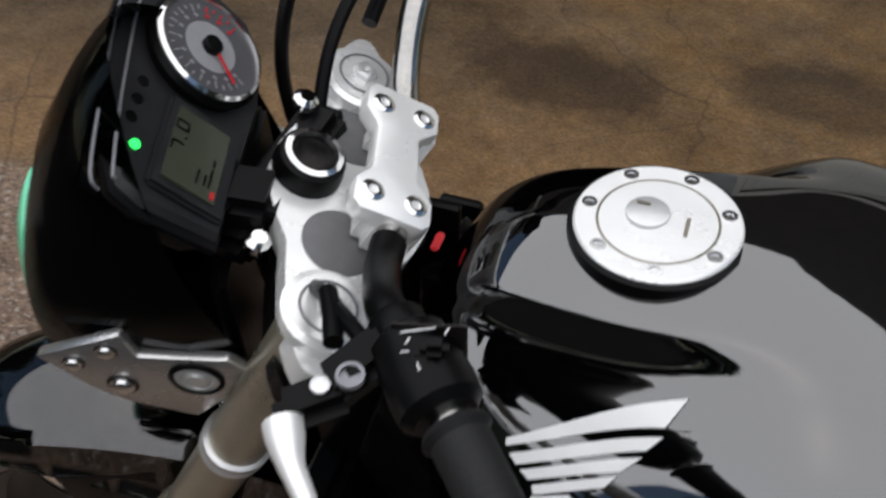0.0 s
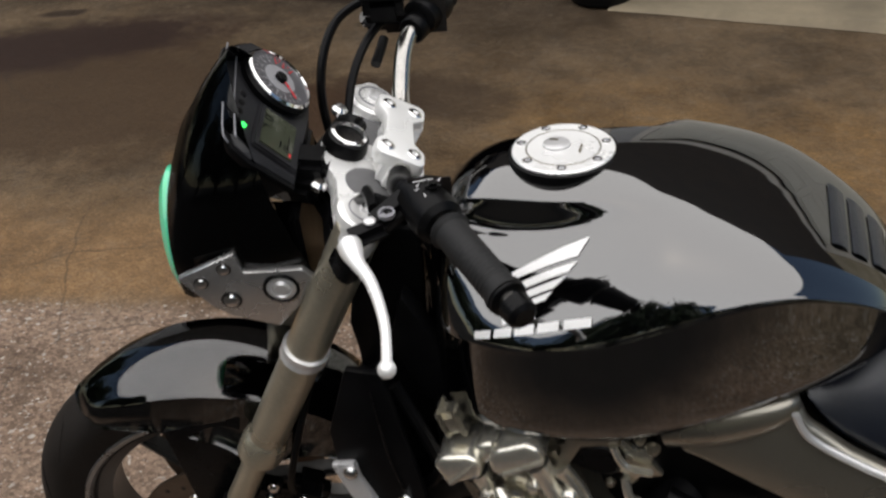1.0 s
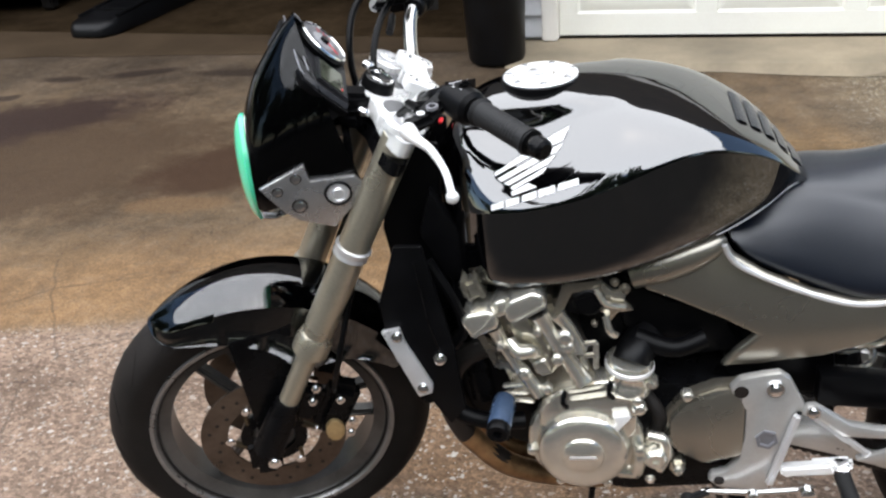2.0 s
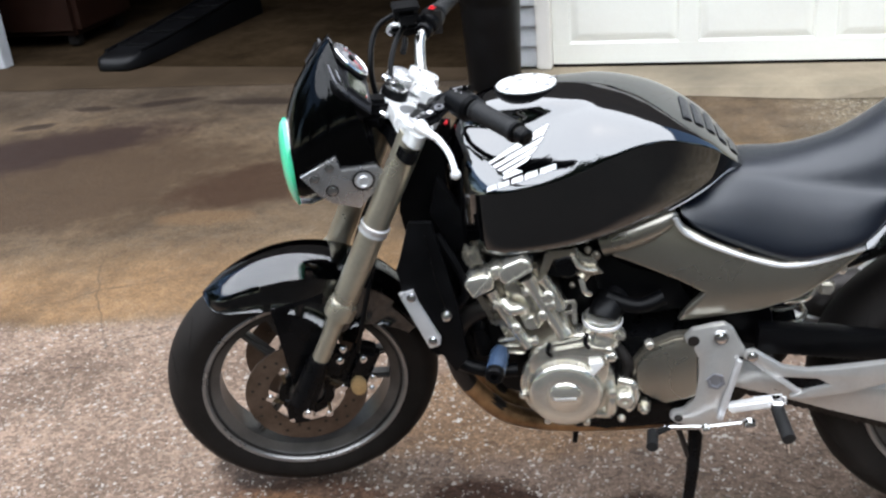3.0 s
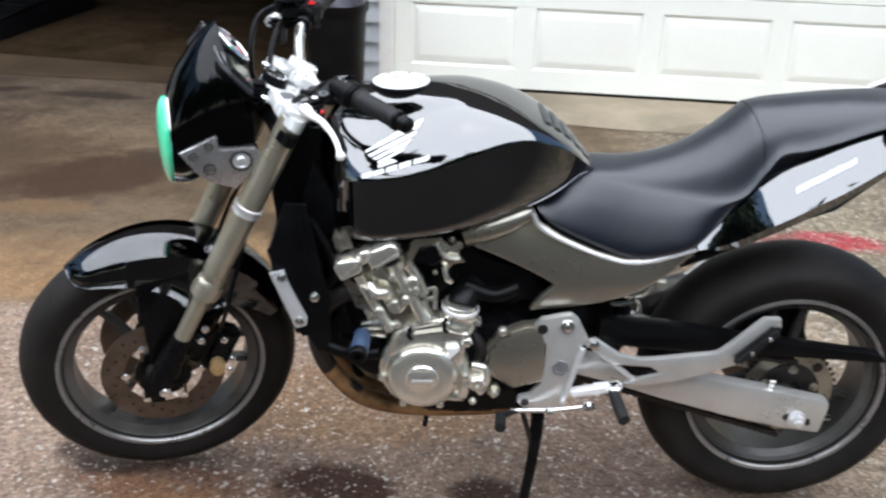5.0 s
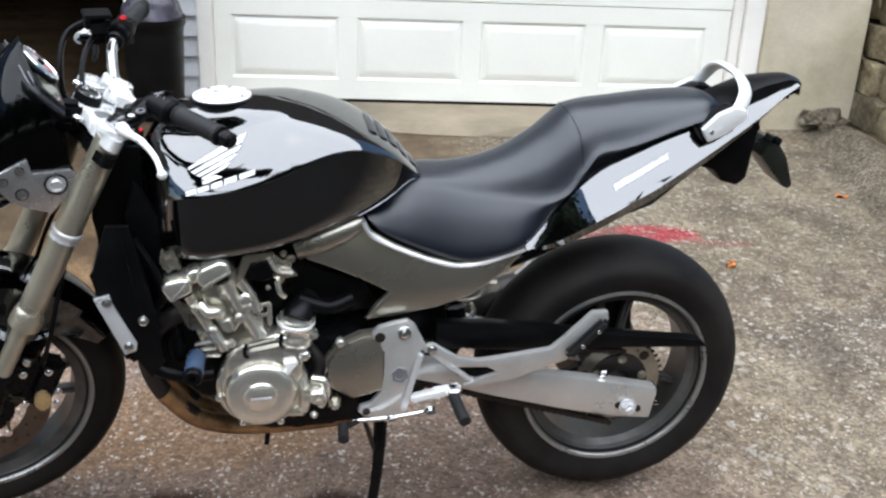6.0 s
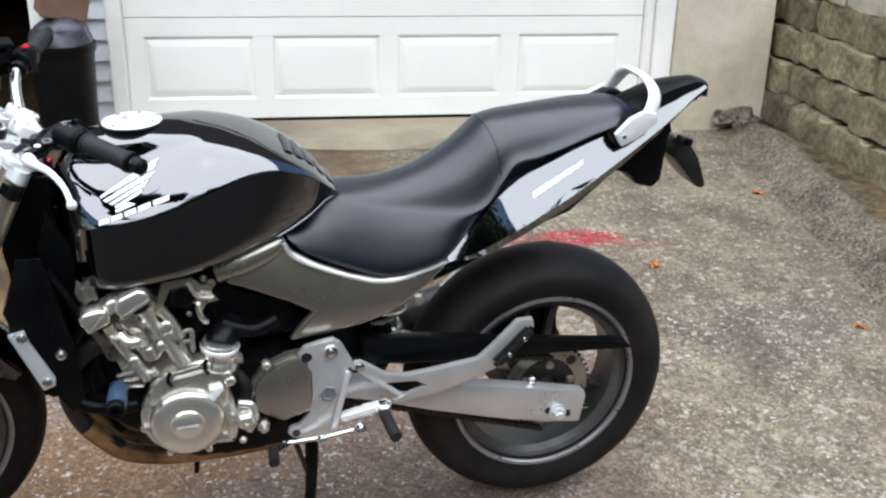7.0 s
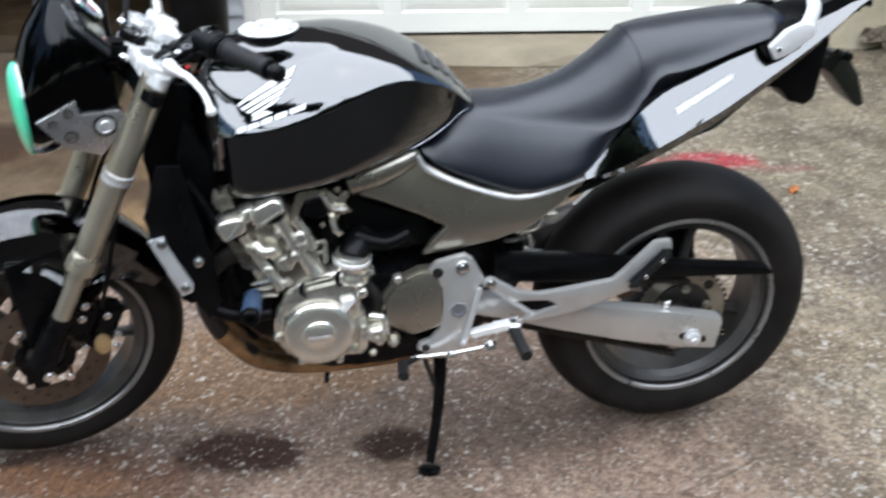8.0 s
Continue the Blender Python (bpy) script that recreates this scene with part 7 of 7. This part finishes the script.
def build_swingarm():
    for s in (-1, 1):
        ol = [(0.90, 0.452), (1.02, 0.432), (1.20, 0.402), (1.36, 0.375), (1.485, 0.350), (1.488, 0.335), (1.478, 0.268), (1.40, 0.276), (1.25, 0.308), (1.10, 0.348), (0.98, 0.385), (0.90, 0.405)]
        a = part("swingarm", plate(ol, s * 0.105, s * 0.140, 0.007), SWING, bike, "square section aluminium swingarm")
        part("axle_slot", plate([(1.392, 0.318), (1.45, 0.305), (1.453, 0.293), (1.448, 0.288), (1.39, 0.302), (1.386, 0.31)], s * 0.138, s * 0.1412, 0.0), HEADERDARK, a, "dark axle slot")
        part("axle_nut", joined(lathe([(0, 0.021), (0.004, 0.021)], (1.418, s * 0.141, 0.305), (0, s, 0), 20), lathe([(0.004, 0.015), (0.016, 0.015), (0.017, 0.009), (0.024, 0.008)], (1.418, s * 0.141, 0.305), (0, s, 0), 6)), ALU, a)
        part("adjuster_bolt", lathe([(0, 0.006), (0.025, 0.006)], (1.478, s * 0.122, 0.30), (1, 0, -0.05), 8), CHROME, a)
        part("spool_bolt", bolt((1.355, s * 0.122, 0.378), (0, 0, 1), 0.008, 0.018), CHROME, a)
        # pillion peg hanger
        ol = [(0.925, 0.512), (0.94, 0.514), (0.995, 0.478), (1.04, 0.470), (1.08, 0.474), (1.20, 0.492), (1.225, 0.515), (1.285, 0.578), (1.32, 0.580), (1.324, 0.560), (1.262, 0.485), (1.24, 0.462), (1.20, 0.448), (1.12, 0.418), (1.03, 0.402), (1.01, 0.408), (1.05, 0.428), (1.085, 0.438), (1.06, 0.452), (0.985, 0.455), (0.945, 0.488), (0.92, 0.495)]
        h = part("peg_hanger", plate(ol, s * 0.165, s * 0.182, 0.005), SWING, bike, "cast aluminium pillion footrest hanger")
        part("hanger_strut", bar((0.935, s * 0.172, 0.492), (1.035, s * 0.172, 0.412), 0.012, 0.012, 0.003), ALU, h)
        part("hanger_strut", bar((0.915, s * 0.172, 0.49), (0.882, s * 0.172, 0.345), 0.012, 0.012, 0.003), ALU, h)
        part("hanger_web", plate([(0.945, 0.486), (0.99, 0.460), (1.06, 0.455), (1.088, 0.442), (1.05, 0.424), (1.0, 0.43)], s * 0.166, s * 0.174, 0.0), BLACKMETAL, h, "black web in the hanger")
        part("hanger_bolt", bolt((0.936, s * 0.182, 0.502), (0, s, 0), 0.008, 0.006), CHROME, h)
        peg = part("pillion_peg", bar((1.235, s * 0.192, 0.478), (1.315, s * 0.192, 0.565), 0.026, 0.022, 0.008, up=(0, 1, 0)), GRIPRUBBER, h, "folded black pillion footrest")
        for t in (0.35, 0.75):
            part("peg_stud", bolt(Vector((1.235, s * 0.205, 0.478)).lerp(Vector((1.315, s * 0.205, 0.565)), t), (0, s, 0), 0.004, 0.003), CHROME, peg)
        # rider footrest
        f = part("footrest_arm", joined(bar((0.90, s * 0.17, 0.375), (0.975, s * 0.205, 0.415), 0.022, 0.02, 0.005), bar((0.94, s * 0.18, 0.395), (1.005, s * 0.185, 0.408), 0.02, 0.02, 0.006)), ALUWHITE, bike, "aluminium rider footrest bracket")
        part("rider_peg", tube([(0.985, s * 0.20, 0.40), (0.99, s * 0.25, 0.392), (0.995, s * 0.285, 0.386)], 0.013, 12, 4), GRIPRUBBER, f, "black rubber footrest")
        part("peg_clevis", box((0.03, 0.03, 0.035), (0.985, s * 0.20, 0.402), 0.006), CHROME, f)
        part("peg_feeler", tube([(0.995, s * 0.272, 0.38), (1.0, s * 0.274, 0.345)], 0.004, 8, 2, smooth=False), CHROME, f)
    # shift lever with linkage
    sh = part("shift_rod", tube([(0.775, -0.175, 0.328), (0.86, -0.19, 0.342), (0.94, -0.20, 0.362)], 0.0055, 10, 4), CHROME, bike, "bright gear shift rod")
    part("shift_toe_peg", joined(bar((0.79, -0.175, 0.331), (0.752, -0.185, 0.318), 0.012, 0.012, 0.003), tube([(0.752, -0.18, 0.318), (0.748, -0.225, 0.316)], 0.012, 12, 2, smooth=False)), GRIPRUBBER, sh)
    part("shift_joint", bolt((0.935, -0.21, 0.365), SIDE, 0.012, 0.014), CHROME, sh)
    part("shift_joint", bolt((0.855, -0.19, 0.338), SIDE, 0.009, 0.012), CHROME, sh)


def build_rear():
    w = wheel("rear_wheel", AXLE_R, 0.328, 0.180, False, "rear wheel with wide black tyre", 90)
    brake_disc(w, AXLE_R, 0.095, 0.11, False, part)
    sp = part("rear_sprocket", lathe([(-0.088, 0.105), (-0.082, 0.105), (-0.082, 0.07), (-0.088, 0.07)], AXLE_R, (0, 1, 0), 60, closed=True), ENGINEDARK, w, "dull silver chain sprocket with round holes")
    for k in range(6):
        a = radians(60 * k + 48)
        part("sprocket_hole", lathe([(0, 0.0125), (0.0012, 0.0125), (0.0014, 0.0)], AXLE_R + Vector((0.0875 * math.cos(a), -0.0875, 0.0875 * math.sin(a))), SIDE, 16), HEADERDARK, sp)
    for k in range(42):
        a = 2 * math.pi * k / 42
        part("sprocket_tooth", box((0.007, 0.006, 0.012), AXLE_R + Vector((0.108 * math.cos(a), -0.085, 0.108 * math.sin(a))), 0.002, Euler((0, math.pi / 2 - a, 0)).to_matrix()), HEADERDARK, sp)
    part("sprocket_carrier", lathe([(-0.092, 0.072), (-0.078, 0.075), (-0.05, 0.06), (-0.05, 0.03), (-0.092, 0.03)], AXLE_R, (0, 1, 0), 36, closed=True), HEADERDARK, w, "dark sprocket carrier")
    for k in range(5):
        a = radians(72 * k + 15)
        part("sprocket_bolt", bolt(AXLE_R + Vector((0.06 * math.cos(a), -0.092, 0.06 * math.sin(a))), SIDE, 0.008, 0.008), ENGINEDARK, w)
    part("rear_caliper", plate([(1.47, 0.345), (1.50, 0.372), (1.545, 0.352), (1.568, 0.30), (1.572, 0.24), (1.545, 0.20), (1.515, 0.24), (1.50, 0.285)], 0.045, 0.075, 0.008), ENGINEDARK, w, "pale cast brake anchor behind the wheel")
    part("caliper_hole", lathe([(0, 0.024), (0.002, 0.024), (0.002, 0.012), (0, 0.012)], (1.520, 0.0445, 0.302), SIDE, 24, closed=True), ALU, w, "bright oval rim of the anchor")
    part("caliper_hole", disc((1.520, 0.0448, 0.302), SIDE, 0.014, 0.001, 20), HEADERDARK, w)
    # added plate that stands in for the darkness behind the spokes
    part("wheel_filler", plate([(1.25, 0.40), (1.30, 0.47), (1.40, 0.50), (1.475, 0.505), (1.468, 0.47), (1.475, 0.40), (1.40, 0.37)], 0.03, 0.05, 0.004), SATIN, bike, "black plate added for the dark area behind the wheel")
    # chain: two runs
    ch = part("drive_chain", joined(bar((0.80, -0.085, 0.475), (1.41, -0.085, 0.423), 0.014, 0.014, 0.003), bar((0.80, -0.085, 0.40), (1.40, -0.085, 0.228), 0.014, 0.014, 0.003)), HEADERDARK, bike, "dark oily drive chain")
    for run in (((0.80, 0.475), (1.41, 0.423)), ((0.80, 0.40), (1.40, 0.228))):
        for k in range(40):
            t = k / 39
            part("chain_link", disc((run[0][0] + t * (run[1][0] - run[0][0]), -0.090, run[0][1] + t * (run[1][1] - run[0][1])), SIDE, 0.007, 0.004, 8), HEADERDARK, ch)
    part("chain_guard", plate([(0.955, 0.528), (1.10, 0.520), (1.30, 0.494), (1.585, 0.462), (1.605, 0.442), (1.44, 0.448), (1.27, 0.453), (0.955, 0.468)], -0.118, -0.085, 0.005), SATIN, bike, "long black plastic chain guard")
    part("shock_absorber", tube([(0.96, -0.02, 0.68), (0.99, -0.02, 0.58), (1.02, -0.02, 0.46)], 0.032, 16, 4), BLACKMETAL, bike, "black rear shock absorber")
    sp = [(0.965 + 0.0016 * k + 0.042 * math.sin(0.8 * k), -0.02 + 0.042 * math.cos(0.8 * k), 0.665 - 0.0046 * k) for k in range(40)]
    part("shock_spring", tube(sp, 0.006, 8, 2), ENGINE, bike, "pale coil spring")
    part("helmet_lock", joined(tube([(1.0, -0.11, 0.585), (1.04, -0.125, 0.60), (1.05, -0.12, 0.625)], 0.006, 8, 5), box((0.03, 0.02, 0.03), (1.075, -0.11, 0.615), 0.006), bolt((1.10, -0.11, 0.655), SIDE, 0.008, 0.01)), ENGINE, bike, "small bright fittings below the side cover")
    st = part("side_stand", tube([(0.845, -0.11, 0.30), (0.838, -0.135, 0.17), (0.820, -0.15, 0.022)], [(0, 0.017), (0.5, 0.013), (1, 0.011)], 12, 6), BLACKMETAL, bike, "black side stand")
    bm = plate([(0.818 + 0.027 * math.cos(0.393 * k), -0.152 + 0.019 * math.sin(0.393 * k)) for k in range(16)], -0.010, 0.002, 0.003)
    bm.transform(Matrix(((1, 0, 0, 0), (0, 0, 1, 0), (0, 1, 0, 0), (0, 0, 0, 1))))
    part("stand_foot", bm, BLACKMETAL, st, "rounded foot of the stand")
    part("stand_spring", tube([(0.80, -0.12, 0.31), (0.83, -0.13, 0.22)], 0.006, 8, 2, smooth=False), HEADERDARK, st)
    part("drain_spike", tube([(0.60, -0.05, 0.27), (0.593, -0.06, 0.20)], 0.006, 8, 2, smooth=False), BLACKMETAL, bike, "small black hose end under the engine")


def build_ignition():
    lock = part("ignition_switch", joined(lathe([(-0.06, 0.026), (-0.012, 0.027), (0.0, 0.025)], (0.262, -0.016, 1.006), STEER.to_3x3() @ STEER_DIR, 24)), SATIN, bike, "black ignition lock with chrome ring")
    d = STEER.to_3x3() @ STEER_DIR
    part("lock_ring", lathe([(0.0, 0.022), (0.004, 0.022), (0.005, 0.018), (0.001, 0.017)], (0.262, -0.016, 1.006), d, 30, closed=True), CHROME, lock)
    part("lock_barrel", disc(Vector((0.262, -0.016, 1.006)) - d * 0.004, d, 0.0165, 0.004, 24), HEADERDARK, lock)
    stay = part("cluster_stay", joined(bar((0.222, -0.09, 0.962), (0.246, 0.05, 0.992), 0.04, 0.03, 0.008), bar((0.20, -0.06, 0.99), (0.25, -0.05, 0.985), 0.05, 0.03, 0.008)), SATIN, bike, "black instrument stay")
    for p in ((0.245, -0.085, 0.975), (0.232, 0.035, 1.008)):
        part("stay_nut", lathe([(0, 0.010), (0.006, 0.010), (0.010, 0.006)], p, d, 12), CHROME, stay)


part("wire_connector", box((0.007, 0.020, 0.004), (0.350, 0.004, 0.926), 0.0015), RED, bike, "red wiring connector at the steering head")
build_front_wheel()
build_fork()
build_front_calipers()
build_fender()
build_handlebar()
build_dash()
build_ignition()
build_headlight()
build_tank()
build_seat()
build_tail()
build_side_covers()
build_engine()
build_exhaust()
build_radiator()
build_frame()
build_swingarm()
build_rear()
